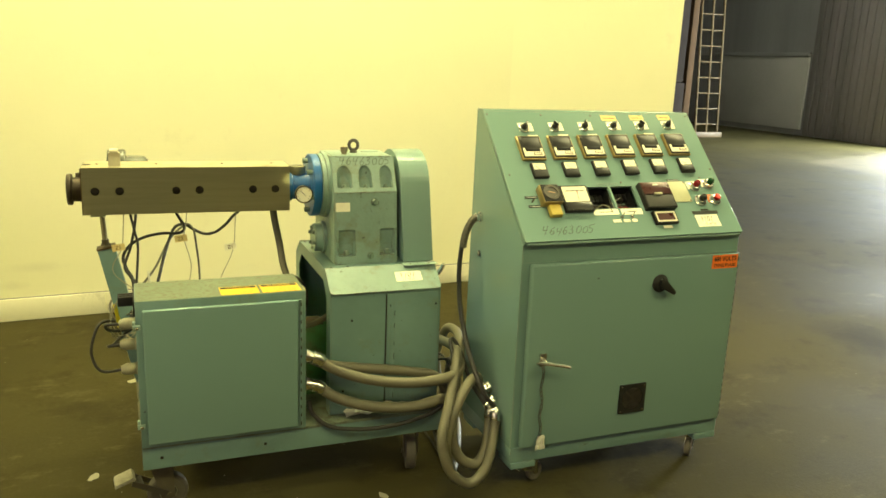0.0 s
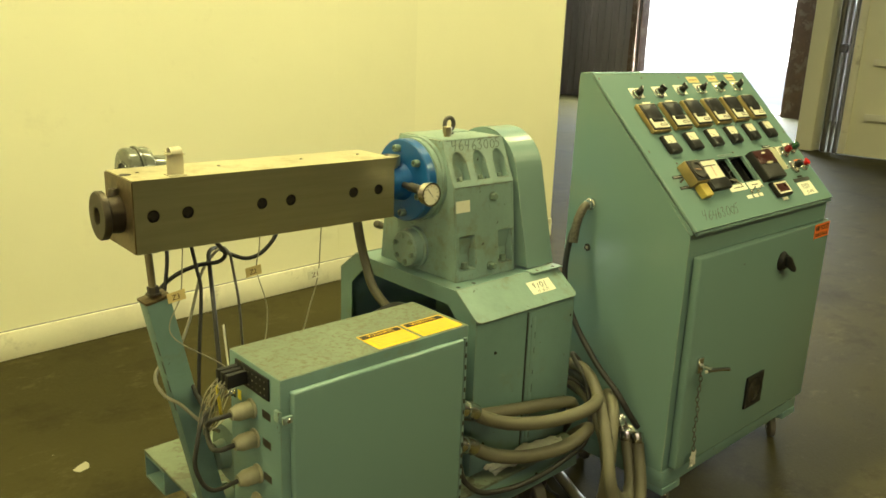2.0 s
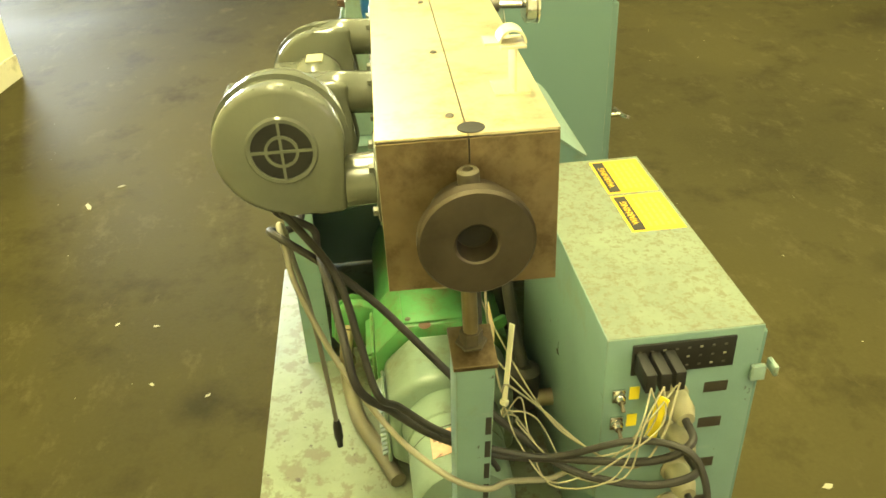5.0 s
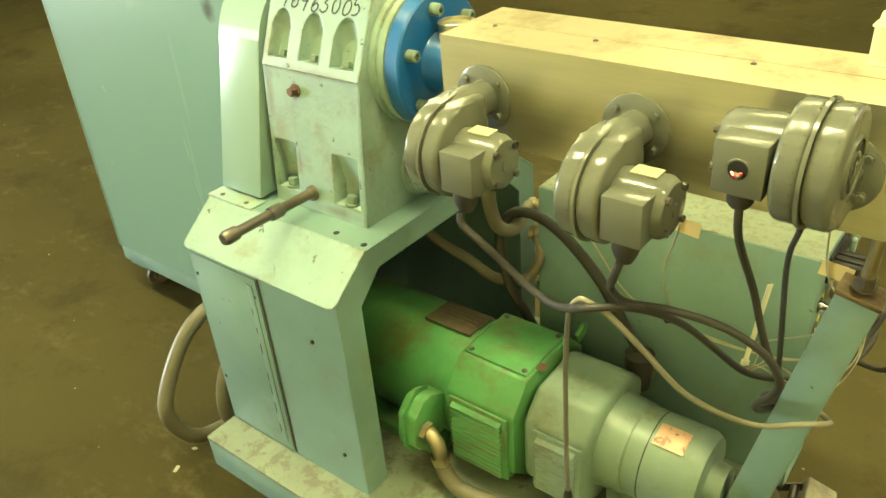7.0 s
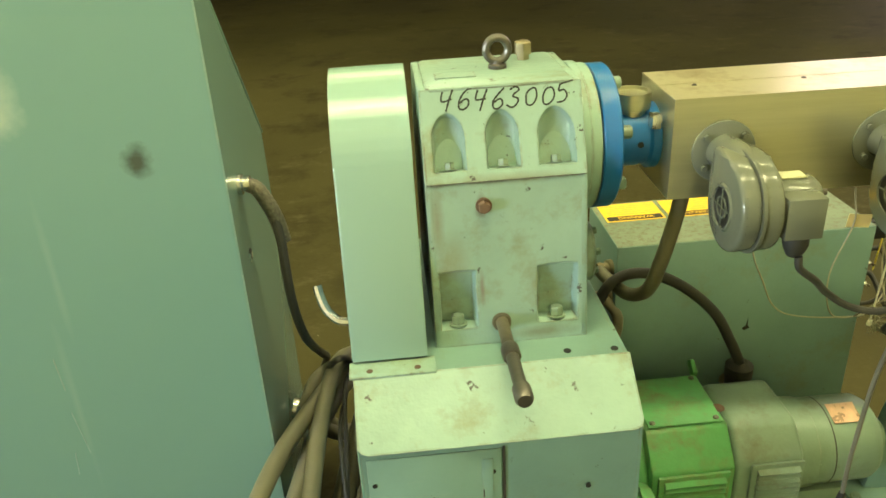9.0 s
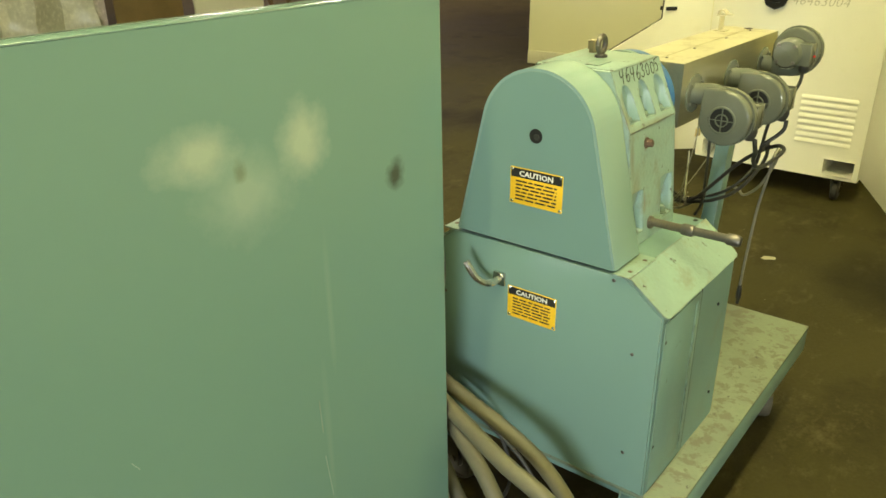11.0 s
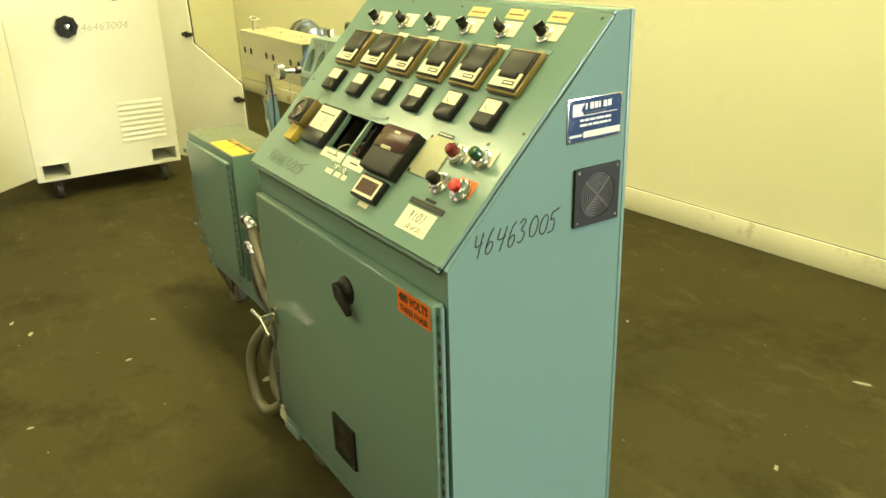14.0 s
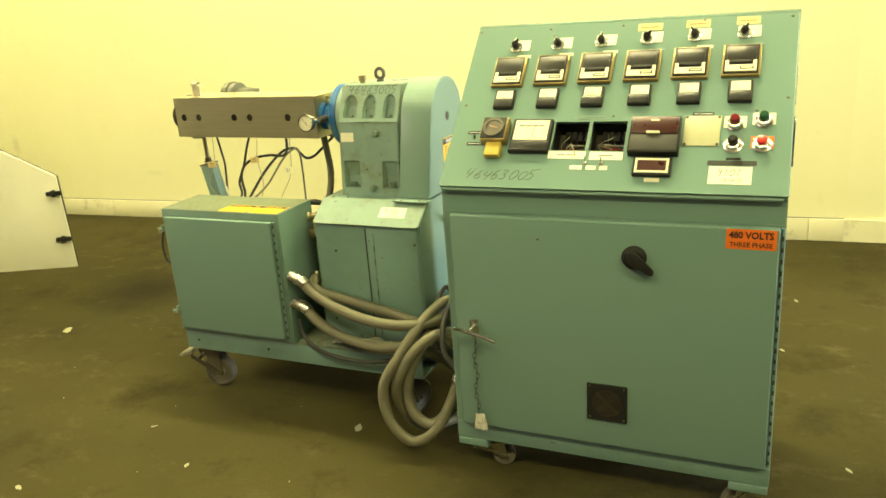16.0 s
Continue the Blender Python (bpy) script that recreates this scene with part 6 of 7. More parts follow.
bm = rod(bm_new(), (-1.566, 0.440, 1.047), (-1.560, 0.490, 1.047), 0.0125, n=12, soft=0.002)
rod(bm, (-1.560, 0.490, 1.047), (-1.556, 0.522, 1.047), 0.009, n=12)
part("pipe_fitting", bm, DARK_STEEL, gauge)

# barrel shroud, turned a little off the cart's line
BM_ = Matrix.Translation((-1.607, 0.576, 0)) @ Matrix.Rotation(radians(-1.35), 4, "Z") @ Matrix.Translation((1.607, -0.576, 0))
BX0, BX1, BY0, BY1, BZ0, BZ1 = -2.279, -1.608, 0.495, 0.657, 0.971, 1.127
HOLES = (-2.240, -2.165, -1.988, -1.913, -1.735, -1.658)
barrel = part("barrel_shroud", moved(moved(plate(bm_new(), BX0, BX1, BZ0, BZ1, -0.002, 0.0, rounds=[(x, 1.049, 0.0135) for x in HOLES]), frame_of((0, BY0, 0), (1, 0, 0), (0, -1, 0))), BM_), STEEL, ext, "long brushed stainless barrel shroud with round vents")
part("rear_sheet", moved(box(bm_new(), BX0, BX1, BY1 - 0.002, BY1, BZ0, BZ1), BM_), STEEL, barrel)
part("bottom_sheet", moved(box(bm_new(), BX0, BX1, BY0 + 0.002, BY1 - 0.002, BZ0, BZ0 + 0.002), BM_), STEEL, barrel)
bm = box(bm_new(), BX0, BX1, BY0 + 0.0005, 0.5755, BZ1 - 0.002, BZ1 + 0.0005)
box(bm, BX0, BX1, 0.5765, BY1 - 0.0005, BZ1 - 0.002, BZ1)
part("top_sheet", moved(bm, BM_), STEEL_TOP, barrel, "stained stainless top sheet in two halves, lamp sheen put into its colour")
part("drive_end_sheet", moved(box(bm_new(), BX1 - 0.002, BX1 - 0.0002, BY0 + 0.002, BY1 - 0.002, BZ0 + 0.002, BZ1 - 0.002), BM_), STEEL, barrel)
part("inner_barrel", moved(rod(bm_new(), (BX0 + 0.02, 0.576, 1.045), (BX1 - 0.005, 0.576, 1.045), 0.042, n=20), BM_), DARK_STEEL, barrel)
end = part("end_plate", moved(moved(plate(bm_new(), BY0 + 0.0005, BY1 - 0.0005, BZ0 + 0.0005, BZ1 - 0.003, 0.0, 0.003, holes=[(0.5755, 0.5770, 1.100, BZ1 - 0.003)]), frame_of((BX0, 2 * 0.576, 0), (0, -1, 0), (-1, 0, 0))), BM_), STEEL_END, barrel, "heat-browned end plate")
part("end_slot", moved(lathe(bm_new(), (BX0 + 0.012, 0.572, BZ1 + 0.0006), (0, 0, 1), [(0, 0), (0, 0.0125), (0.0006, 0.0125), (0.0006, 0)], 16), BM_), BLACK, barrel)
nozzle = part("die_adapter", moved(lathe(bm_new(), (BX0 - 0.003, 0.576, 1.045), (-1, 0, 0), [(0, 0), (0, 0.041), (0.004, 0.042), (0.026, 0.040), (0.030, 0.041), (0.031, 0.050), (0.033, 0.0525), (0.044, 0.0525), (0.047, 0.050), (0.047, 0.0205), (0.0455, 0.0185), (0.024, 0.0168), (0.022, 0)], 44), BM_), ADAPTER, barrel, "dark steel die adapter flange")
part("bore", moved(lathe(bm_new(), (BX0 - 0.0262, 0.576, 1.045), (-1, 0, 0), [(0, 0), (0, 0.0162), (0.0008, 0.0162), (0.0008, 0)], 24), BM_), BLACK, nozzle)
part("adapter_bolt", moved(lathe(bm_new(), (BX0 - 0.013, 0.578, 1.086), (0, 0.05, 1), [(0, 0.010), (0.012, 0.010), (0.014, 0.008), (0.014, 0.005), (0.008, 0.005), (0.008, 0)], 14), BM_), HANDLE, nozzle)
for x in HOLES:
    bm = box(bm_new(), x - 0.0135, x + 0.0135, BY0 + 0.0022, BY0 + 0.0032, 1.0482, 1.0498)
    box(bm, x - 0.0008, x + 0.0008, BY0 + 0.0022, BY0 + 0.0032, 1.0355, 1.0625)
    lathe(bm, (x, BY0 + 0.0030, 1.049), (0, 1, 0), [(0, 0.0064), (0.001, 0.0064), (0.001, 0.0078), (0, 0.0078), (0, 0.0064)], 16)
    part("vent_guard", moved(bm, BM_), DARK_STEEL, barrel)
for x in (-1.66, -1.83, -2.048, -2.235):
    again("screw", SCREW, BM_ @ Matrix.Translation((x, 0.588, BZ1)), barrel)
for x, z in ((-1.790, 1.003), (-1.776, 1.0045), (-1.764, 1.006), (-1.744, 1.0075), (-1.728, 1.0085)):
    part("scratch", moved(box(bm_new(), x, x + 0.008, BY0 - 0.0003, BY0, z, z + 0.0022), BM_), CREAM_PLATE, barrel)
bm = box(bm_new(), -2.196, -2.158, 0.506, 0.540, BZ1 + 0.0005, BZ1 + 0.0025)
box(bm, -2.196, -2.159, 0.519, 0.5215, BZ1 + 0.0025, 1.172, 0.0005)
box(bm, -2.196, -2.159, 0.510, 0.534, 1.172, 1.1745)
clip = part("sensor_bracket", moved(bm, BM_), BRACKET, barrel, "small white angle bracket with a pipe clip")
bm = bm_new()
arc = [(0.0135 * math.cos(a), 0.0135 * math.sin(a)) for a in (math.pi * k / 10 for k in range(11))]
prof = [(p[0] + 0.522, p[1] + 1.1747) for p in arc] + [(0.522 - 0.0115 * math.cos(math.pi * k / 10), 1.1747 + 0.0115 * math.sin(math.pi * k / 10)) for k in range(11)]
prism(bm, prof, "x", -2.190, -2.165)
box(bm, -2.190, -2.165, 0.5345, 0.549, 1.1747, 1.177)
part("pipe_clip", moved(bm, BM_), BRACKET, clip)
part("jack_pad", moved(box(bm_new(), -2.262, -2.215, 0.545, 0.615, 0.955, BZ0, 0.001), BM_), CREAM_PLATE, barrel)

# blowers on the wall side of the shroud
def blower(flange_x, flip):
    """A scroll blower: inlet towards +x, outlet on the shroud; flip: turned over about the outlet."""
    m = BM_ @ Matrix.Translation((flange_x, BY1, 1.044))
    if flip:
        m = m @ Matrix.Rotation(radians(180), 4, "Y")
    cy, cz, r = 0.090, -0.050, 0.071
    base = part("blower", moved(lathe(bm_new(), (0, 0.0003, 0), (0, 1, 0), [(0, 0), (0, 0.048), (0.003, 0.048), (0.004, 0.046), (0.004, 0)], 30), m), BLOWER, ext, "grey centrifugal blower bolted to the shroud")
    for a in (40, 140, 220, 320):
        again("bolt", BOLT_BRIGHT, m @ frame_of((0.037 * math.cos(radians(a)), 0.0043, 0.037 * math.sin(radians(a))), (1, 0, 0), (0, 1, 0)), base)
    bm = tube(bm_new(), [(0, 0.002, 0.0), (0.0, 0.022, 0.001), (0.0, 0.050, 0.003), (0.0, 0.075, -0.004)], 0.027, 20, 6)
    part("outlet_duct", moved(bm, m), BLOWER, base)
    out = []
    for k in range(34):
        a = math.pi * 0.5 - 2 * math.pi * k / 34
        grow = 1.0 - 0.20 * (k / 34)
        out.append((cy + r * grow * math.cos(a) * 1.0, cz + r * grow * math.sin(a)))
    out = [(0.034, 0.022), (0.062, 0.024)] + out[:26] + [(0.034, -0.022)]
    for x0, x1 in ((0.001, 0.030), (-0.030, -0.001)):
        part("scroll_half", moved(prism(bm_new(), out, "x", x0, x1, 0.007, 3), m), BLOWER, base)
    part("seam_rib", moved(prism(bm_new(), [(cy + (y - cy) * 1.045, cz + (z - cz) * 1.045) for y, z in out], "x", -0.0022, 0.0022), m), BLOWER, base)
    inlet = (0.030, cy, cz)
    part("inlet_dark", moved(lathe(bm_new(), inlet, (1, 0, 0), [(-0.001, 0), (-0.001, 0.030), (0.0006, 0.030), (0.0006, 0)], 28), m), BLACK, base)
    bm = bm_new()
    lathe(bm, inlet, (1, 0, 0), [(0, 0.029), (0.003, 0.0295), (0.003, 0.033), (0, 0.035)], 28)
    lathe(bm, inlet, (1, 0, 0), [(0.0008, 0.0135), (0.0026, 0.0135), (0.0026, 0.0165), (0.0008, 0.0165), (0.0008, 0.0135)], 24)
    box(bm, 0.0308, 0.0325, cy - 0.030, cy + 0.030, cz - 0.0014, cz + 0.0014)
    box(bm, 0.0308, 0.0325, cy - 0.0014, cy + 0.0014, cz - 0.030, cz + 0.030)
    part("inlet_grille", moved(bm, m), BLOWER, base)
    bm = lathe(bm_new(), (-0.029, cy, cz), (-1, 0, 0), [(0, 0.040), (0.012, 0.042), (0.062, 0.040), (0.070, 0.034), (0.072, 0.010), (0.074, 0.010), (0.074, 0)], 26)
    part("motor_case", moved(bm, m), BLOWER, base)
    for k in range(4):
        a = radians(45 + 90 * k)
        part("case_screw", moved(lathe(bm_new(), (-0.098, cy + 0.031 * math.cos(a), cz + 0.031 * math.sin(a)), (-1, 0, 0), [(0, 0.005), (0.006, 0.005), (0.006, 0)], 8), m), DARK_STEEL, base)
    part("rating_plate", moved(box(bm_new(), -0.080, -0.045, cy - 0.012, cy + 0.012, cz + 0.0405, cz + 0.0425), m), CREAM_PLATE, base)
    s = -1 if flip else 1
    wire = part("terminal_box", moved(box(bm_new(), -0.088, -0.034, cy + 0.020, cy + 0.062, cz - 0.030, cz + 0.030, 0.002), m), BLOWER, base)
    if flip:
        part("cable_gland", moved(lathe(bm_new(), (-0.061, cy + 0.043, cz + 0.030), (0, 0, 1), [(0, 0.014), (0.014, 0.014), (0.02, 0.010), (0.02, 0)], 14), m), BLACK_RUBBER, base)
        part("open_port", moved(lathe(bm_new(), (-0.061, cy + 0.0622, cz), (0, 1, 0), [(0, 0), (0, 0.0105), (0.0008, 0.0105), (0.0008, 0)], 18), m), BLACK, base)
        part("port_rim", moved(lathe(bm_new(), (-0.061, cy + 0.0622, cz), (0, 1, 0), [(0, 0.0105), (0.0014, 0.0108), (0.0014, 0.0125), (0, 0.0130)], 18), m), BLOWER, base)
        part("loose_lead", moved(tube(bm_new(), [(-0.067, cy + 0.0628, cz + 0.003), (-0.062, cy + 0.0665, cz + 0.005), (-0.056, cy + 0.0628, cz + 0.002)], 0.0020, 6), m), RED_CAP, base)
        part("wire_nut", moved(rod(bm_new(), (-0.064, cy + 0.063, cz + 0.004), (-0.057, cy + 0.067, cz + 0.006), 0.0028, n=8), m), RUST, base)
    else:
        part("cable_gland", moved(lathe(bm_new(), (-0.061, cy + 0.043, cz - 0.030), (0, 0, -1), [(0, 0.017), (0.012, 0.018), (0.022, 0.015), (0.032, 0.010), (0.032, 0)], 14), m), BLACK_RUBBER, base)
    return m


B1, B2, B3 = blower(-1.686, False), blower(-1.931, False), blower(-2.180, True)

# motor and brake under the barrel
MY, MZ = 0.585, 0.400
motor = part("motor", lathe(bm_new(), (-1.26, MY, MZ), (-1, 0, 0), [(0, 0), (0, 0.095), (0.01, 0.118), (0.03, 0.122), (0.335, 0.122), (0.340, 0.118), (0.342, 0)], 40), GREEN, ext, "bright green electric motor lying on the deck")
bm = prism(bm_new(), [(MY - 0.075, 0.525), (MY + 0.075, 0.525), (MY + 0.126, 0.470), (MY + 0.126, 0.335), (MY + 0.075, 0.285), (MY - 0.075, 0.285), (MY - 0.126, 0.335), (MY - 0.126, 0.470)], "x", -1.752, -1.600, 0.006)
cover = part("end_bell", bm, GREEN, motor, "green square end bell with louvred covers")
part("access_cover", box(bm_new(), -1.745, -1.608, MY - 0.070, MY + 0.070, 0.525, 0.530, 0.002), GREEN, motor)
for x in (-1.735, -1.618):
    for y in (MY - 0.06, MY + 0.06):
        again("screw", SCREW, Matrix.Translation((x, y, 0.530)) @ Matrix.Diagonal((1.4, 1.4, 1.6, 1)), cover)
plate_ = part("data_plate", moved(box(bm_new(), -1.590, -1.478, -0.040, 0.040, 0.0, 0.0025, 0.0008), frame_of((0, MY - 0.012, MZ + 0.1225), (1, 0, 0), (0, -0.09, 0.996))), PLATE_BROWN, motor, "brown corroded data plate")
bars("faint_print", -1.580, -1.492, MY - 0.042, MY + 0.014, MZ + 0.1262, 5, HANDLE, plate_, 91, Matrix())


def louvre_cover(x0, x1, z0, z1, y, material, parent, count):
    base = part("louvred_cover", box(bm_new(), x0, x1, y, y + 0.007, z0, z1, 0.003), material, parent)
    for k in range(count):
        z = z0 + 0.014 + (z1 - z0 - 0.026) * k / (count - 1)
        part("louvre", prism(bm_new(), [(y + 0.0068, z - 0.0042), (y + 0.0165, z - 0.0042), (y + 0.0168, z - 0.0030), (y + 0.0068, z + 0.0030)], "x", x0 + 0.010, x1 - 0.010), material, base)


louvre_cover(-1.741, -1.611, 0.316, 0.466, MY + 0.126, GREEN, motor, 12)
part("motor_lug", prism(bm_new(), [(MY - 0.095, 0.500), (MY - 0.118, 0.510), (MY - 0.126, 0.526), (MY - 0.114, 0.534), (MY - 0.09, 0.520)], "x", -1.762, -1.752, 0.002), GREEN, motor)
for s in (-1, 1):
    part("motor_foot", box(bm_new(), -1.57, -1.30, MY + s * 0.100 - 0.03, MY + s * 0.100 + 0.03, 0.274, 0.300, 0.003), GREEN, motor)
part("foot_bracket", box(bm_new(), -1.72, -1.61, MY - 0.09, MY + 0.09, 0.274, 0.288, 0.002), GREEN, motor)
tb = part("terminal_box", prism(bm_new(), [(0.700, 0.450), (0.735, 0.470), (0.762, 0.472), (0.790, 0.448), (0.797, 0.385), (0.780, 0.360), (0.705, 0.362)], "x", -1.590, -1.545, 0.006), GREEN, motor, "green motor terminal box")
part("box_lid", prism(bm_new(), [(0.722, 0.474), (0.752, 0.484), (0.796, 0.455), (0.804, 0.382), (0.784, 0.350), (0.735, 0.350)], "x", -1.567, -1.564), GREEN, tb)
part("conduit_elbow", tube(bm_new(), [(-1.588, 0.768, 0.408), (-1.608, 0.770, 0.404), (-1.624, 0.773, 0.388), (-1.630, 0.775, 0.355)], 0.0135, 12), BRASS, tb)
part("elbow_nut", lathe(bm_new(), (-1.590, 0.768, 0.408), (-1, 0, -0.1), [(0, 0.019), (0.012, 0.019), (0.012, 0)], 6), BRASS, tb)
part("elbow_nut", lathe(bm_new(), (-1.628, 0.775, 0.370), (-0.1, 0, -1), [(0, 0.019), (0.018, 0.019), (0.018, 0)], 6), BRASS, tb)
brake = part("brake_housing", prism(bm_new(), [(MY - 0.06, 0.512), (MY + 0.06, 0.512), (MY + 0.112, 0.462), (MY + 0.112, 0.330), (MY + 0.06, 0.290), (MY - 0.06, 0.290), (MY - 0.112, 0.330), (MY - 0.112, 0.462)], "x", -1.889, -1.760, 0.014, 3), GREY_CAST, motor, "grey square blower housing")
louvre_cover(-1.884, -1.786, 0.322, 0.460, MY + 0.112, GREY_CAST, motor, 11)
part("rust_spot", lathe(bm_new(), (-1.752, MY + 0.03, 0.5255), (0, 0, 1), [(0, 0), (0.0004, 0.012), (0.0006, 0)], 10), RUST, motor)
part("rear_drum", lathe(bm_new(), (-1.887, MY, MZ), (-1, 0, 0), [(0, 0), (0, 0.090), (0.05, 0.086), (0.052, 0.083), (0.165, 0.082), (0.178, 0.074), (0.181, 0.038), (0.208, 0.034), (0.211, 0)], 40), GREY_CAST, motor, "grey tachometer drum")
part("drum_joint", lathe(bm_new(), (-1.968, MY, MZ), (-1, 0, 0), [(0, 0.0835), (0.0025, 0.0835)], 40), BLACK_RUBBER, motor)
part("foil_label", moved(box(bm_new(), -2.030, -1.976, -0.022, 0.022, 0.0003, 0.0012), frame_of((0, MY + 0.024, MZ + 0.0790), (1, 0, 0), (0, 0.29, 0.957))), COPPER, motor, "shiny copper foil label")
part("drum_foot", box(bm_new(), -2.02, -1.90, MY - 0.05, MY + 0.05, 0.274, 0.316, 0.003), GREY_CAST, motor)

# leaning jack post
m = frame_of((-2.105, 0.590, 0.274), (0.98, 0, 0.2), (-0.2, -0.005, 0.98))
post = part("jack_post", moved(box(bm_new(), -0.028, 0.028, -0.022, 0.022, 0.006, 0.578, 0.002), m), TEAL_WORN, ext, "leaning square teal support post")
part("post_foot", box(bm_new(), -2.136, -2.04, 0.535, 0.645, 0.274, 0.281, 0.001), TEAL_WORN, post)
again("bolt", BOLT, Matrix.Translation((-2.052, 0.63, 0.281)), post)
again("bolt", BOLT, Matrix.Translation((-2.052, 0.552, 0.281)), post)
part("post_cap", moved(box(bm_new(), -0.030, 0.030, -0.025, 0.025, 0.579, 0.586, 0.001), m), STEEL_END, post)
jack = part("jack_screw", rod(bm_new(), (-2.222, 0.588, 0.852), (-2.228, 0.590, 0.956), 0.0085, n=12), BRASS, post, "threaded jack screw")
part("jack_nut", lathe(bm_new(), (-2.222, 0.588, 0.853), (-0.06, 0, 1), [(0, 0.018), (0.003, 0.018), (0.003, 0.013), (0.018, 0.013), (0.018, 0)], 6), HANDLE, jack)
for k in range(4):
    z = 0.30 + 0.05 * k
    part("scraped_paint", moved(box(bm_new(), -0.0284, -0.0280, -0.020, -0.013, z, z + 0.035), m), BLACK_RUBBER, post)

# junction box
JX0, JX1, JY0, JY1, JZ0, JZ1 = -2.138, -1.615, 0.190, 0.402, 0.2745, 0.762
jb = part("junction_box", box(bm_new(), JX0, JX1, JY0, JY1, JZ0, JZ1, 0.003), TEAL_WORN, ext, "teal electrical junction box with a dusty top")
part("dusty_lid", box(bm_new(), JX0 + 0.002, JX1 - 0.002, JY0 + 0.002, JY1 - 0.002, JZ1, JZ1 + 0.0006), DUST, jb, "dusty stained lid")
part("box_door", box(bm_new(), -2.118, -1.643, 0.172, 0.1895, 0.290, 0.736, 0.005, 3), TEAL, jb, "flat teal box door, closed")
part("box_hinge", rod(bm_new(), (-1.634, 0.182, 0.29), (-1.634, 0.182, 0.735), 0.005, n=8), TEAL_WORN, jb)
for k in range(15):
    part("hinge_knuckle", box(bm_new(), -1.6355, -1.6315, 0.1755, 0.178, 0.295 + 0.03 * k, 0.306 + 0.03 * k), BLACK_RUBBER, jb)
for z in (0.686, 0.36):
    clamp = part("door_clamp", box(bm_new(), -2.147, -2.1383, 0.182, 0.202, z - 0.012, z + 0.012, 0.002), TEAL_CAST, jb, "screw-down door clamp")
    part("clamp_tongue", box(bm_new(), -2.147, -2.124, 0.164, 0.1705, z - 0.008, z + 0.008, 0.0015), TEAL_CAST, clamp)
    again("screw", SCREW_BRIGHT, frame_of((-2.134, 0.164, z - 0.001), (1, 0, 0), (0, -1, 0)) @ Matrix.Diagonal((1.4, 1.4, 1.8, 1)), clamp)
for k, (x0, x1) in enumerate(((-1.882, -1.762), (-1.752, -1.628))):
    st = part("warning_sticker", box(bm_new(), x0, x1, 0.198, 0.286, JZ1 + 0.0007, JZ1 + 0.0012), YELLOW, jb, "yellow warning sticker, dirty")
    part("black_band", box(bm_new(), x0 + 0.004, x1 - 0.004, 0.262, 0.282, JZ1 + 0.0012, JZ1 + 0.0015), INK, st)
    part("lettering", fitted("WARNING", 0.075, 0.011, Matrix.Translation((x0 + 0.022, 0.2665, JZ1 + 0.0017)), thick=0.0002), YELLOW, st)
    bars("small_print", x0 + 0.012, x1 - 0.012, 0.206, 0.256, JZ1 + 0.0012, 5, TAB_YELLOW, st, 60 + k, Matrix())
LE = frame_of((JX0, 0, 0), (0, -1, 0), (-1, 0, 0))
strip = part("jack_panel", moved(box(bm_new(), -0.368, -0.229, 0.703, 0.752, 0.0003, 0.0045, 0.001), LE), BLACK, jb, "black thermocouple jack panel")
for r in range(3):
    for c in range(8):
        part("jack_dot", moved(box(bm_new(), -0.361 + 0.0165 * c, -0.357 + 0.0165 * c, 0.711 + 0.0145 * r, 0.714 + 0.0145 * r, 0.0045, 0.0052), LE), HUB if (2 * r + c) % 3 == 0 else DARK_STEEL, strip)
for k in range(3):
    y = -0.358 + 0.019 * k
    part("mini_plug", moved(box(bm_new(), y - 0.007, y + 0.007, 0.712, 0.742, 0.0048, 0.050, 0.002), LE @ Matrix.Rotation(radians(0), 4, "X")), BLACK, strip, "black thermocouple plug")
for z in (0.668, 0.619):
    tg = part("toggle", moved(box(bm_new(), -0.390, -0.372, z - 0.011, z + 0.011, 0.0003, 0.004, 0.001), LE), BRIGHT, jb, "small bright toggle switch")
    part("bushing", moved(lathe(bm_new(), (-0.381, z, 0.004), (0, 0, 1), [(0, 0.0085), (0.005, 0.0085), (0.005, 0.006), (0.012, 0.0055), (0.012, 0)], 12), LE), BRIGHT, tg)
    part("bat", moved(rod(bm_new(), (-0.381, z, 0.015), (-0.381, z - 0.007, 0.026), 0.0022, 0.0030, 8), LE), HANDLE, tg)
    part("number_tag", moved(box(bm_new(), -0.366, -0.352, z - 0.010, z + 0.012, 0.0003, 0.001), LE), TAG_YELLOW, tg, "yellow number tag")
PLUG_Z = (0.658, 0.592, 0.512)
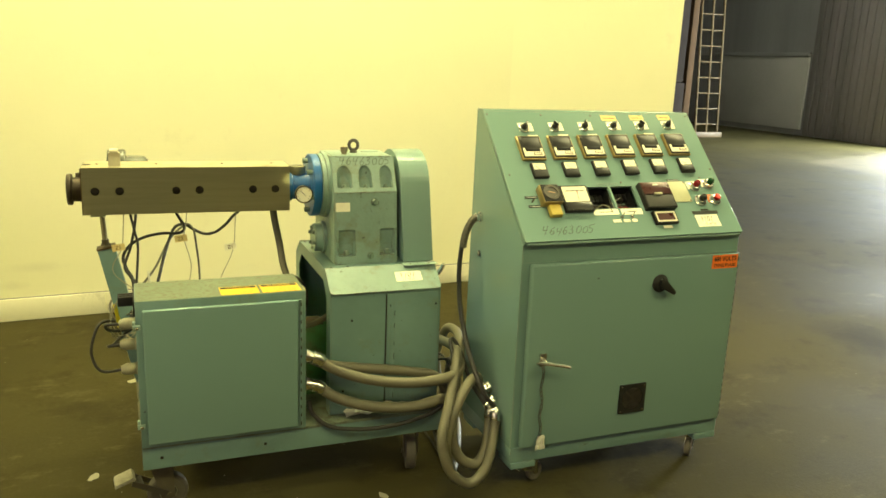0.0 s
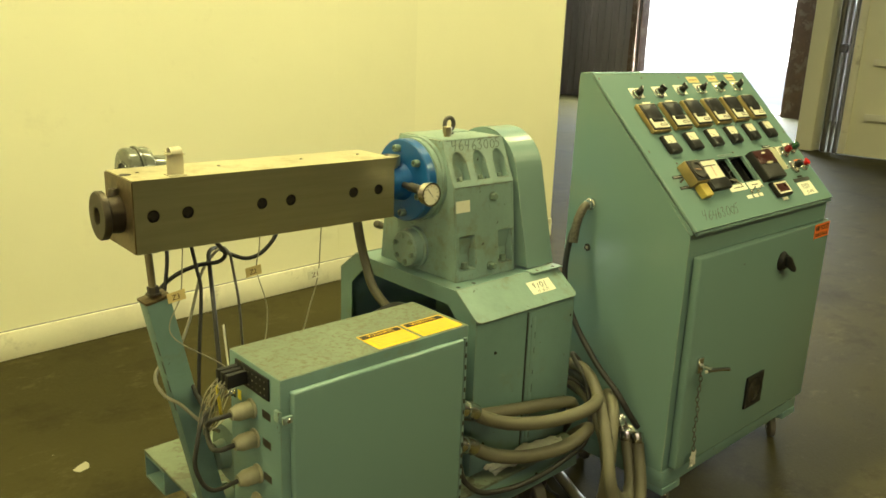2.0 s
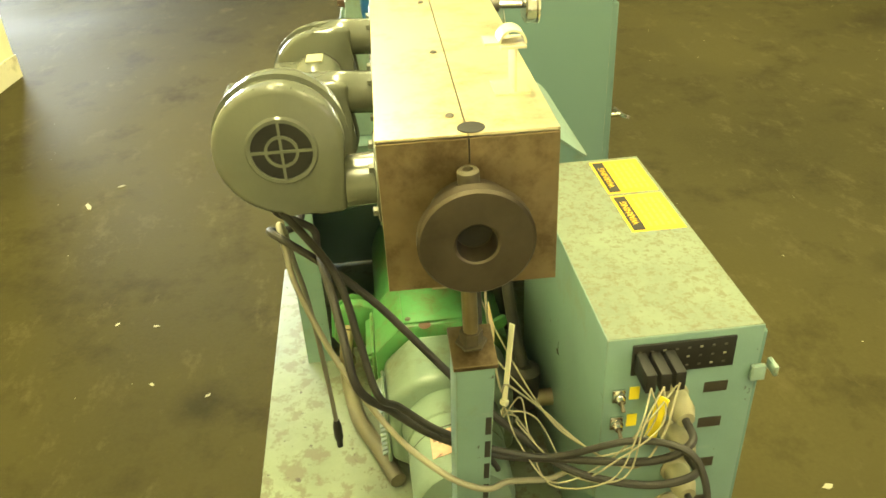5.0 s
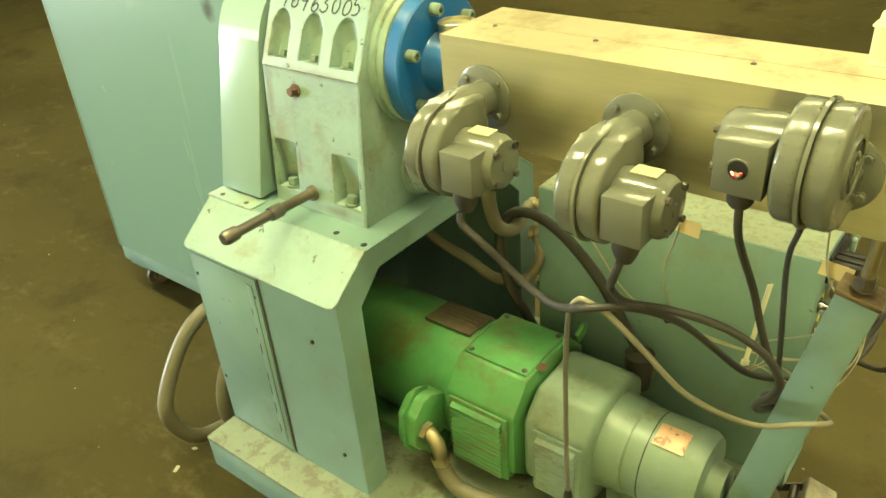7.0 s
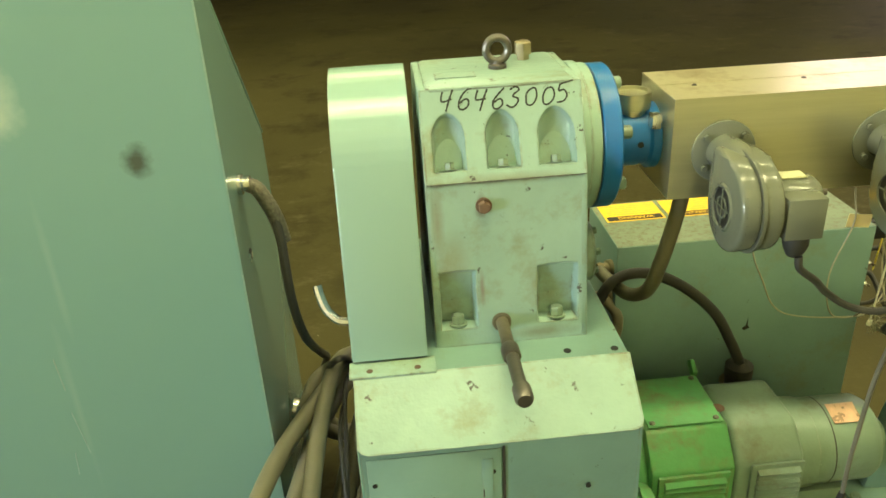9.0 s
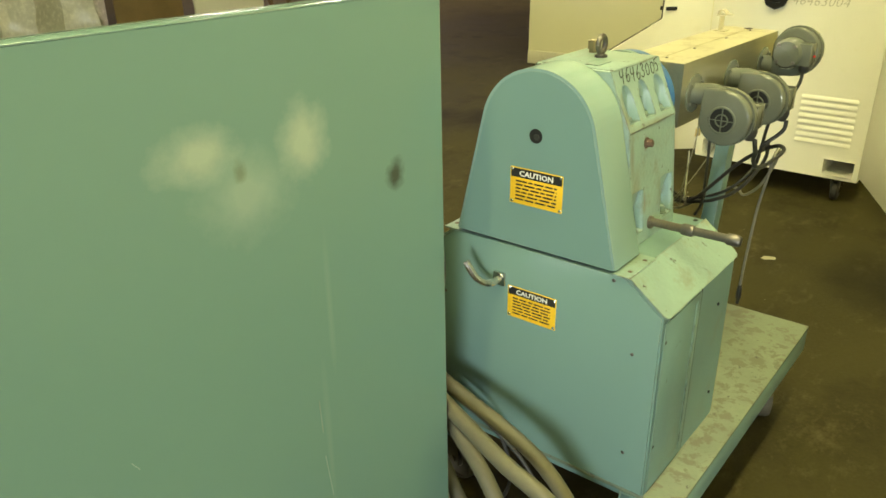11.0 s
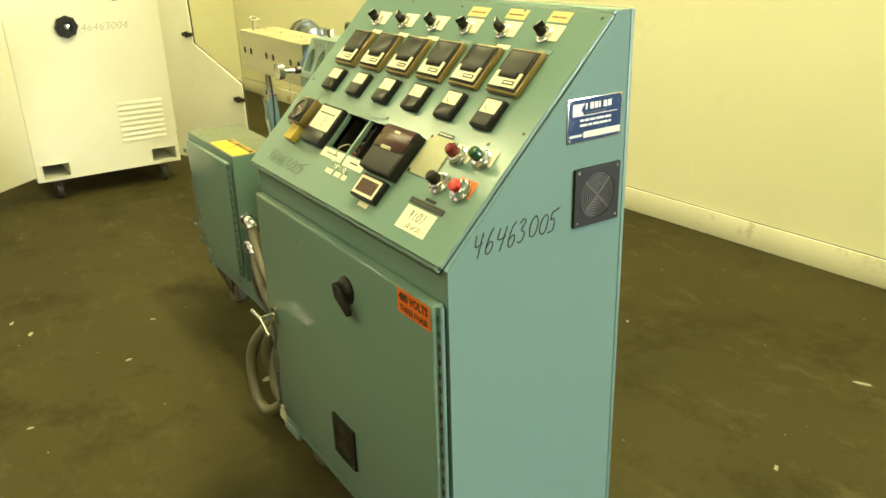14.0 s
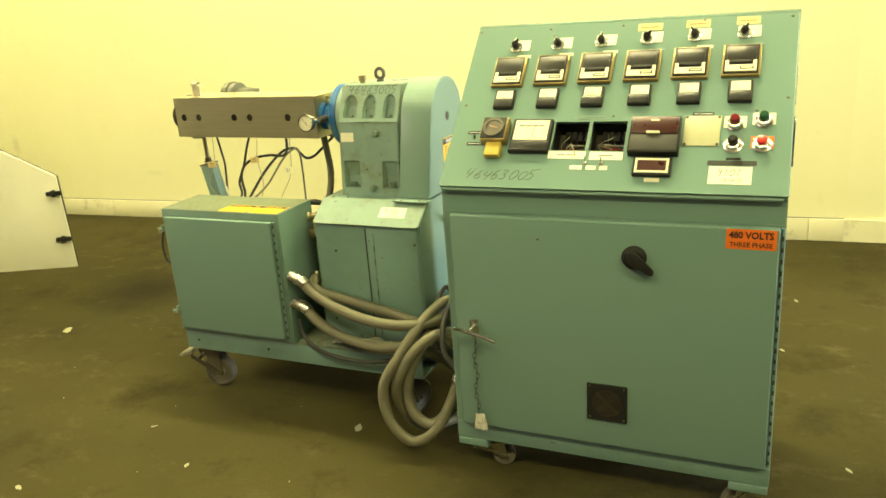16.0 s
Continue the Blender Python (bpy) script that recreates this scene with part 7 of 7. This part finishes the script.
for z in (*PLUG_Z, 0.432, 0.365):
    w = 0.022 if z > 0.5 else 0.031
    u = -0.305 + (PLUG_Z.index(z) * 0.010 if z in PLUG_Z else 0.018)
    rec = part("receptacle", moved(lathe(bm_new(), (u, z, 0.0003), (0, 0, 1), [(0, w), (0.003, w), (0.005, w * 0.8), (0.006, w * 0.76), (0.006, 0.0)], 26), LE), PLUG_IVORY, jb, "round ivory twist-lock receptacle")
    if z < 0.5:
        for a in (90, 210, 330):
            part("slot", moved(box(bm_new(), -0.001, 0.001, 0.008, 0.014, 0.006, 0.0066), LE @ Matrix.Translation((u, z, 0)) @ Matrix.Rotation(radians(a), 4, "Z")), BLACK, rec)
    part("circuit_label", moved(box(bm_new(), -0.262, -0.229, z - 0.002, z + 0.016, 0.0003, 0.0009), LE), DARK_STEEL, jb, "small engraved label")
    if z in PLUG_Z:
        part("twist_plug", moved(lathe(bm_new(), (u, z, 0.006), (0, 0, 1), [(0, 0.0180), (0.004, 0.0190), (0.028, 0.0185), (0.036, 0.0150), (0.044, 0.0120), (0.044, 0)], 20), LE), PLUG_IVORY, rec, "dirty ivory twist-lock plug")
for z in (0.528, 0.427):
    part("hose_connector", lathe(bm_new(), (JX1, 0.214, z), (1, 0, -0.35), [(0, 0), (0, 0.023), (0.012, 0.023), (0.014, 0.019), (0.026, 0.019), (0.028, 0.023), (0.042, 0.022), (0.044, 0.016), (0.044, 0)], 12), BRIGHT, jb, "zinc hose connector")
for z in (0.705, 0.64):
    part("conduit_fitting", lathe(bm_new(), (JX1, 0.372, z), (1, 0.3, 0), [(0, 0), (0, 0.017), (0.010, 0.017), (0.012, 0.013), (0.022, 0.013), (0.024, 0.016), (0.034, 0.015), (0.034, 0)], 12), BRASS, jb)
part("tear_mark", prism(bm_new(), [(-1.905, 0.55), (-1.900, 0.556), (-1.899, 0.575), (-1.896, 0.556), (-1.888, 0.551), (-1.893, 0.545)], "y", JY1, JY1 + 0.0004), BLACK, jb)
part("black_connector", lathe(bm_new(), (-1.868, 0.452, 0.420), (0, 0, 1), [(0, 0.024), (0.045, 0.026), (0.05, 0.028), (0.075, 0.028), (0.078, 0.022), (0.085, 0.014), (0.085, 0)], 20), BLACK_RUBBER, jb, "black rubber connector")
part("connector_stub", rod(bm_new(), (-1.868, 0.402, 0.425), (-1.868, 0.455, 0.425), 0.016, n=12), BRASS, jb)


# ---- hoses, cables and litter ----
def line(name, label, category, points, r, material, group="", n=10, steps=8, ribs=0.0):
    """A hose or cable as one thing, standing where its first point is."""
    p = Vector(points[0])
    t = thing(name, p, label, category, group)
    part("jacket", tube(bm_new(), points, r, n, steps, ribs=ribs), material, t)
    return t


HR = 0.0185


def power_hose(label, points, r):
    """A ribbed hose with a zinc ferrule at each end."""
    h = line("power_hose", label, "hose", points, r, HOSE, "hoses between the machines", 14, 10, 0.012)
    for a, b in ((points[0], points[1]), (points[-1], points[-2])):
        d = (Vector(b) - Vector(a)).normalized()
        part("ferrule", lathe(bm_new(), a, d, [(-0.004, r * 0.9), (-0.004, r * 1.22), (0.022, r * 1.22), (0.026, r * 1.08), (0.026, r * 0.9)], 14), BRIGHT, h, "zinc hose ferrule")
    return h


power_hose("grey liquid-tight hose running from the junction box into a coil",
     [(-1.572, 0.216, 0.512), (-1.52, 0.205, 0.475), (-1.42, 0.185, 0.435), (-1.28, 0.160, 0.412), (-1.15, 0.145, 0.415), (-1.06, 0.190, 0.418), (-1.000, 0.330, 0.428), (-0.93, 0.50, 0.425),
      (-0.885, 0.65, 0.402), (-0.870, 0.78, 0.365), (-0.868, 0.875, 0.255), (-0.866, 0.900, 0.160), (-0.862, 0.845, 0.055), (-0.866, 0.730, 0.020), (-0.90, 0.56, 0.020), (-0.98, 0.36, 0.022), (-1.06, 0.20, 0.030), (-1.11, 0.110, 0.085),
      (-1.146, 0.070, 0.20), (-1.118, 0.085, 0.300), (-1.05, 0.135, 0.378), (-0.985, 0.20, 0.385), (-0.955, 0.235, 0.345), (-0.944, 0.245, 0.312)], HR)
power_hose("grey liquid-tight hose sagging in front of the pedestal",
     [(-1.572, 0.216, 0.412), (-1.50, 0.195, 0.365), (-1.38, 0.170, 0.330), (-1.24, 0.150, 0.322), (-1.12, 0.165, 0.330), (-1.055, 0.26, 0.25), (-1.00, 0.38, 0.12), (-0.95, 0.50, 0.040), (-0.915, 0.59, 0.024),
      (-0.900, 0.668, 0.070), (-0.905, 0.662, 0.175), (-0.925, 0.585, 0.285), (-0.96, 0.48, 0.345), (-1.00, 0.36, 0.385), (-1.055, 0.22, 0.385), (-1.10, 0.120, 0.300),
      (-1.114, 0.086, 0.205), (-1.085, 0.068, 0.135), (-1.025, 0.070, 0.108), (-0.975, 0.10, 0.150), (-0.948, 0.140, 0.235), (-0.940, 0.150, 0.262)], HR)
power_hose("grey liquid-tight hose curling up beside the cabinet",
     [(-1.60, 0.345, 0.480), (-1.53, 0.240, 0.475), (-1.40, 0.222, 0.455), (-1.25, 0.215, 0.430), (-1.13, 0.225, 0.390), (-1.06, 0.300, 0.27), (-1.02, 0.42, 0.115), (-0.99, 0.53, 0.050), (-0.972, 0.645, 0.024), (-0.968, 0.750, 0.052),
      (-0.968, 0.805, 0.160), (-0.970, 0.775, 0.275), (-0.980, 0.69, 0.355), (-0.99, 0.59, 0.395), (-1.00, 0.47, 0.425), (-1.02, 0.33, 0.455), (-1.045, 0.245, 0.462), (-1.085, 0.165, 0.418), (-1.138, 0.085, 0.325),
      (-1.176, 0.036, 0.236), (-1.150, 0.016, 0.130), (-1.075, 0.014, 0.068), (-1.00, 0.040, 0.105), (-0.955, 0.085, 0.200), (-0.938, 0.115, 0.270)], HR * 0.95)
line("trailing_cable", "thin dark cable trailing along the cart", "cable",
     [(-1.600, 0.216, 0.36), (-1.585, 0.205, 0.31), (-1.52, 0.19, 0.262), (-1.38, 0.175, 0.245), (-1.24, 0.165, 0.262), (-1.13, 0.16, 0.31), (-1.07, 0.22, 0.43), (-1.05, 0.30, 0.50),
      (-1.02, 0.29, 0.47), (-0.995, 0.22, 0.36), (-0.955, 0.17, 0.285)], 0.0075, BLACK_RUBBER)
for pts in ([(-1.06, 0.22, 0.40), (-1.05, 0.30, 0.42), (-1.05, 0.45, 0.36), (-1.05, 0.586, 0.284), (-1.05, 0.648, 0.20), (-1.05, 0.68, 0.123), (-1.05, 0.655, 0.06), (-1.05, 0.58, 0.018), (-1.05, 0.45, 0.010), (-1.06, 0.30, 0.010)],
            [(-1.05, 0.25, 0.38), (-1.04, 0.40, 0.40), (-1.045, 0.50, 0.36), (-1.05, 0.545, 0.29), (-1.05, 0.56, 0.20), (-1.05, 0.525, 0.12), (-1.05, 0.45, 0.075), (-1.06, 0.33, 0.010)]):
    line("spare_cable", "thin black cable looped behind the hoses", "cable", pts, 0.0048, BLACK_RUBBER, "spare cables")
cord = line("panel_cord", "black power cord hanging from a braided cord grip", "cable",
            [(-0.952, 0.383, 0.930), (-0.968, 0.386, 0.895), (-0.978, 0.400, 0.84), (-0.982, 0.408, 0.72), (-0.990, 0.360, 0.60), (-1.003, 0.250, 0.487), (-1.003, 0.158, 0.413), (-0.982, 0.116, 0.345), (-0.945, 0.112, 0.300)], 0.0092, BLACK_RUBBER)
part("braided_grip", tube(bm_new(), [(-0.930, 0.379, 0.945), (-0.948, 0.382, 0.935), (-0.966, 0.386, 0.900), (-0.976, 0.386, 0.865), (-0.981, 0.385, 0.83)], 0.0135, 12, 8, ribs=0.06), BRAID, cord, "woven steel strain relief")

pt = lambda m, x, y, z: tuple(m @ Vector((x, y, z)))
g1, g2, g3 = pt(B1, -0.061, 0.147, -0.108), pt(B2, -0.061, 0.147, -0.108), pt(B3, -0.061, 0.133, -0.004)
BUNDLE = [(-2.174, 0.715, 0.735), (-2.150, 0.690, 0.690), (-2.150, 0.640, 0.640), (-2.160, 0.560, 0.600)]
line("blower_cable", "dark cable drooping from a blower over a hook to the bundle", "cable",
     [g1, (g1[0] - 0.004, g1[1] + 0.002, g1[2] - 0.018), (-1.775, 0.804, 0.893), (-1.801, 0.795, 0.866), (-1.840, 0.792, 0.838), (-1.880, 0.800, 0.830), (-1.920, 0.818, 0.846), (-1.950, 0.828, 0.864), (-1.985, 0.800, 0.862),
      (-2.008, 0.750, 0.832), (-2.032, 0.690, 0.780), (-2.058, 0.625, 0.705), (-2.085, 0.560, 0.630), (-2.120, 0.510, 0.595), (-2.175, 0.45, 0.575), (-2.21, 0.36, 0.57), (-2.220, 0.298, 0.590), (-2.184, 0.295, 0.592)], 0.0056, BLACK_RUBBER, "blower cables")
line("blower_cable", "dark cable drooping from a blower to the bundle", "cable",
     [g2, (g2[0] + 0.010, g2[1] - 0.004, g2[2] - 0.030), (-1.955, 0.770, 0.865), (-1.975, 0.765, 0.845), (-2.035, 0.755, 0.848), (-2.10, 0.742, 0.838), (-2.150, 0.732, 0.810), (-2.172, 0.725, 0.770)]
     + [(x + 0.012, y - 0.004, z - 0.004) for x, y, z in BUNDLE] + [(-2.16, 0.47, 0.585), (-2.215, 0.36, 0.62), (-2.225, 0.312, 0.655), (-2.184, 0.305, 0.658)], 0.0055, BLACK_RUBBER, "blower cables")
line("blower_cable", "dark cable hanging from the end blower", "cable",
     [g3, (g3[0] - 0.002, g3[1] - 0.01, g3[2] - 0.05), (-2.125, 0.735, 0.90), (-2.145, 0.715, 0.81)]
     + [(x + 0.006, y - 0.016, z + 0.006) for x, y, z in BUNDLE] + [(-2.165, 0.47, 0.595), (-2.20, 0.38, 0.645), (-2.24, 0.325, 0.660), (-2.262, 0.305, 0.625), (-2.272, 0.30, 0.565), (-2.246, 0.288, 0.512), (-2.184, 0.285, 0.512)], 0.0048, BLACK_RUBBER, "blower cables")
line("grey_lead", "pale grey lead drooping over the motor to the post", "cable",
     [(-1.918, 0.812, 0.842), (-1.930, 0.815, 0.860), (-1.943, 0.816, 0.866), (-1.975, 0.808, 0.848), (-2.014, 0.795, 0.805), (-2.068, 0.750, 0.714), (-2.138, 0.688, 0.650), (-2.196, 0.648, 0.648), (-2.222, 0.609, 0.632), (-2.216, 0.572, 0.606), (-2.196, 0.544, 0.592), (-2.180, 0.512, 0.572), (-2.165, 0.480, 0.553), (-2.150, 0.44, 0.55)], 0.0042, PALE_LEAD)
drop = line("drop_lead", "grey lead with a black end hanging to the deck", "cable",
     [(-1.918, 0.812, 0.844), (-1.912, 0.808, 0.79), (-1.905, 0.797, 0.70), (-1.903, 0.788, 0.55), (-1.905, 0.784, 0.455)], 0.0038, GREY_CABLE)
part("plug", lathe(bm_new(), (-1.905, 0.784, 0.460), (0, 0, -1), [(0, 0), (0, 0.0050), (0.012, 0.0075), (0.040, 0.0080), (0.044, 0.006), (0.060, 0.005), (0.060, 0)], 12), BLACK, drop, "small black plug")
line("motor_conduit", "tan flexible conduit from the motor terminal box", "conduit",
     [(-1.630, 0.775, 0.357), (-1.640, 0.775, 0.325), (-1.67, 0.770, 0.297), (-1.74, 0.755, 0.292), (-1.82, 0.720, 0.291), (-1.90, 0.690, 0.291)], 0.0155, HOSE, "", 12)
line("arched_cable", "thick black cable arching into the black connector", "cable",
     [(-1.866, 0.454, 0.503), (-1.834, 0.465, 0.567), (-1.788, 0.470, 0.645), (-1.712, 0.465, 0.711), (-1.641, 0.460, 0.736), (-1.587, 0.460, 0.719), (-1.561, 0.460, 0.656), (-1.581, 0.460, 0.557), (-1.619, 0.455, 0.490), (-1.65, 0.44, 0.42)], 0.0105, BLACK_RUBBER, "", 12)
line("barrel_conduit", "grey conduit curving from the barrel to the junction box", "conduit",
     [(-1.655, 0.600, 0.972), (-1.646, 0.598, 0.91), (-1.632, 0.588, 0.83), (-1.624, 0.555, 0.755), (-1.612, 0.485, 0.708), (-1.592, 0.415, 0.706), (-1.586, 0.385, 0.707)], 0.0125, HOSE, "", 12)
line("throat_conduit", "brown conduit curving behind the gearbox", "conduit",
     [(-1.35, 0.47, 0.64), (-1.42, 0.462, 0.60), (-1.475, 0.455, 0.580), (-1.540, 0.450, 0.552), (-1.600, 0.432, 0.560), (-1.622, 0.405, 0.605), (-1.600, 0.385, 0.640)], 0.011, HOSE, "", 12)
line("heater_lead", "black heater lead hanging under the barrel", "cable",
     [(-2.141, 0.565, 0.972), (-2.128, 0.565, 0.90), (-2.120, 0.565, 0.844), (-2.130, 0.565, 0.72), (-2.139, 0.560, 0.60), (-2.135, 0.545, 0.55)], 0.0042, BLACK_RUBBER)
TAGS = {"Z2": (-1.967, 0.580, 0.864), "Z1": (-1.800, 0.565, 0.830), "Z3": (-2.171, 0.562, 0.845)}
for text, p in TAGS.items():
    x = p[0]
    lead = line("thermocouple_lead", "pale thermocouple lead with a paper flag", "cable",
                [(x + 0.012, p[1], 0.971), (x + 0.008, p[1], 0.92), p, (x + (0.02 if text == "Z2" else -0.03), p[1] - 0.01, 0.76), ((x - 2.0) / 2, p[1] - 0.04, 0.66), (-2.08, 0.47, 0.60), (-2.15, 0.42, 0.585), (-2.205, 0.375, 0.60), (-2.212, 0.345, 0.66), (-2.190, 0.352 - 0.01 * len(TAGS), 0.727)], 0.0015, WHITE_WIRE, "thermocouple leads", 6)
    m = frame_of((p[0] - 0.030, p[1] - 0.003, p[2] - 0.012), (1, 0, 0.12), (0, -1, 0))
    flag = part("paper_flag", moved(box(bm_new(), 0, 0.042, 0, 0.024, -0.0006, 0.0004), m), TAPE if text != "Z1" else PAPER, lead, "folded tape flag")
    part("handwriting", fitted(text, 0.018, 0.013, m @ Matrix.Translation((0.010, 0.005, 0.0007)), thick=0.0002), WOOD, flag)
rnd = random.Random(8)
for k in range(5):
    w = lambda a: rnd.uniform(-a, a)
    pts = [(-2.188, 0.358 - 0.017 * (k % 3), 0.722), (-2.206 + w(0.01), 0.362 + w(0.015), 0.68), (-2.20 + w(0.02), 0.40 + w(0.02), 0.61 + w(0.02)), (-2.165 + w(0.02), 0.46 + w(0.02), 0.565 + w(0.02)),
           (-2.125 + w(0.02), 0.50 + w(0.02), 0.60 + w(0.03)), (-2.095 + w(0.015), 0.515 + w(0.015), 0.63 + w(0.02)), (-2.08 + w(0.01), 0.53, 0.60)]
    line("thermocouple_lead", "tangled pale thermocouple lead by the box", "cable", pts, 0.0012, WHITE_WIRE, "thermocouple leads", 6)
tie = thing("cable_tie", (-2.076, 0.525, 0.62), "white cable tie standing up from the leads", "cable tie")
part("strap", moved(box(bm_new(), -0.0042, 0.0042, -0.0011, 0.0011, 0.0, 0.153, 0.0006), frame_of((-2.076, 0.525, 0.619), (0.75, 0.66, 0), (-0.104, -0.052, 0.993))), PAPER, tie)
part("head", moved(box(bm_new(), -0.006, 0.006, -0.004, 0.004, -0.004, 0.006, 0.0015), frame_of((-2.076, 0.525, 0.619), (0.75, 0.66, 0), (-0.104, -0.052, 0.993))), PAPER, tie)
ytag = thing("yellow_tag", (-2.19, 0.35, 0.64), "yellow plastic tag on the leads", "tag")
part("tag", moved(box(bm_new(), -0.0075, 0.0075, -0.0006, 0.0006, -0.040, 0.040, 0.0004), frame_of((-2.192, 0.347, 0.673), (0.70, 0.70, 0.1), (-0.14, -0.08, 0.98))), TAG_YELLOW, ytag)

stuffing = thing("plastic_wrap", (-1.27, 0.232, 0.274), "crumpled clear plastic film lying on the cart deck", "plastic film")
bm = bm_new()
bmesh.ops.create_grid(bm, x_segments=22, y_segments=7, size=0.5)
for v in bm.verts:
    n_ = noise.noise(Vector((v.co.x * 9, v.co.y * 7, 3.1)))
    v.co = Vector((-1.32 + 0.30 * v.co.x, 0.232 + 0.046 * v.co.y, 0.283 + 0.020 * abs(n_) + 0.045 * max(0.0, 0.25 - v.co.x * v.co.x) * (v.co.y + 0.5)))
part("film", bm, PLASTIC_FILM, stuffing)

# scraps and stains on the floor
SCRAPS = [(-2.17, 1.43, 0.045), (-2.31, 0.56, 0.035), (-3.22, 0.53, 0.045), (-0.09, 1.80, 0.03), (-1.35, 0.13, 0.03), (-2.26, -0.53, 0.02), (-2.10, -0.08, 0.015), (0.02, 1.16, 0.015), (-0.86, 0.92, 0.015), (-0.84, 0.85, 0.01),
          (0.07, 1.71, 0.018), (-0.90, 1.50, 0.010), (-0.93, 1.38, 0.010), (-1.20, 1.34, 0.010), (-1.27, 1.18, 0.010), (-1.52, -0.63, 0.012), (-1.80, -0.25, 0.015), (-2.04, -0.99, 0.014), (-2.42, -0.58, 0.018), (0.22, 0.35, 0.014)]
for k, (x, y, s) in enumerate(SCRAPS):
    rnd = random.Random(100 + k)
    pts = [(x + s * (0.6 + 0.5 * rnd.random()) * math.cos(a), y + s * (0.25 + 0.35 * rnd.random()) * math.sin(a)) for a in (2 * math.pi * j / 9 for j in range(9))]
    bm = prism(bm_new(), pts, "z", 0.0003, 0.0022)
    t = thing("paper_scrap", (x, y, 0), "small pale scrap lying on the floor", "litter", "floor scraps")
    part("scrap", moved(bm, Matrix.Translation((x, y, 0)) @ Matrix.Rotation(rnd.uniform(0, 3), 4, "Z") @ Matrix.Translation((-x, -y, 0))), LITTER, t)
rnd = random.Random(77)
bm = bm_new()
for k in range(240):
    x, y, s = rnd.uniform(-5.5, 3.0), rnd.uniform(-3.2, 2.3), rnd.uniform(0.0012, 0.004)
    a = rnd.uniform(0, 3)
    vs = [bm.verts.new((x + s * math.cos(a + b), y + s * 0.7 * math.sin(a + b), 0.0006)) for b in (0, 1.6, 3.1, 4.6)]
    top = bm.verts.new((x, y, 0.0018))
    for i in range(4):
        bm.faces.new((vs[i], vs[(i + 1) % 4], top))
tagged(part("floor_grit", bm, LITTER), "fine pale grit scattered over the floor", "grit", kind="stuff")
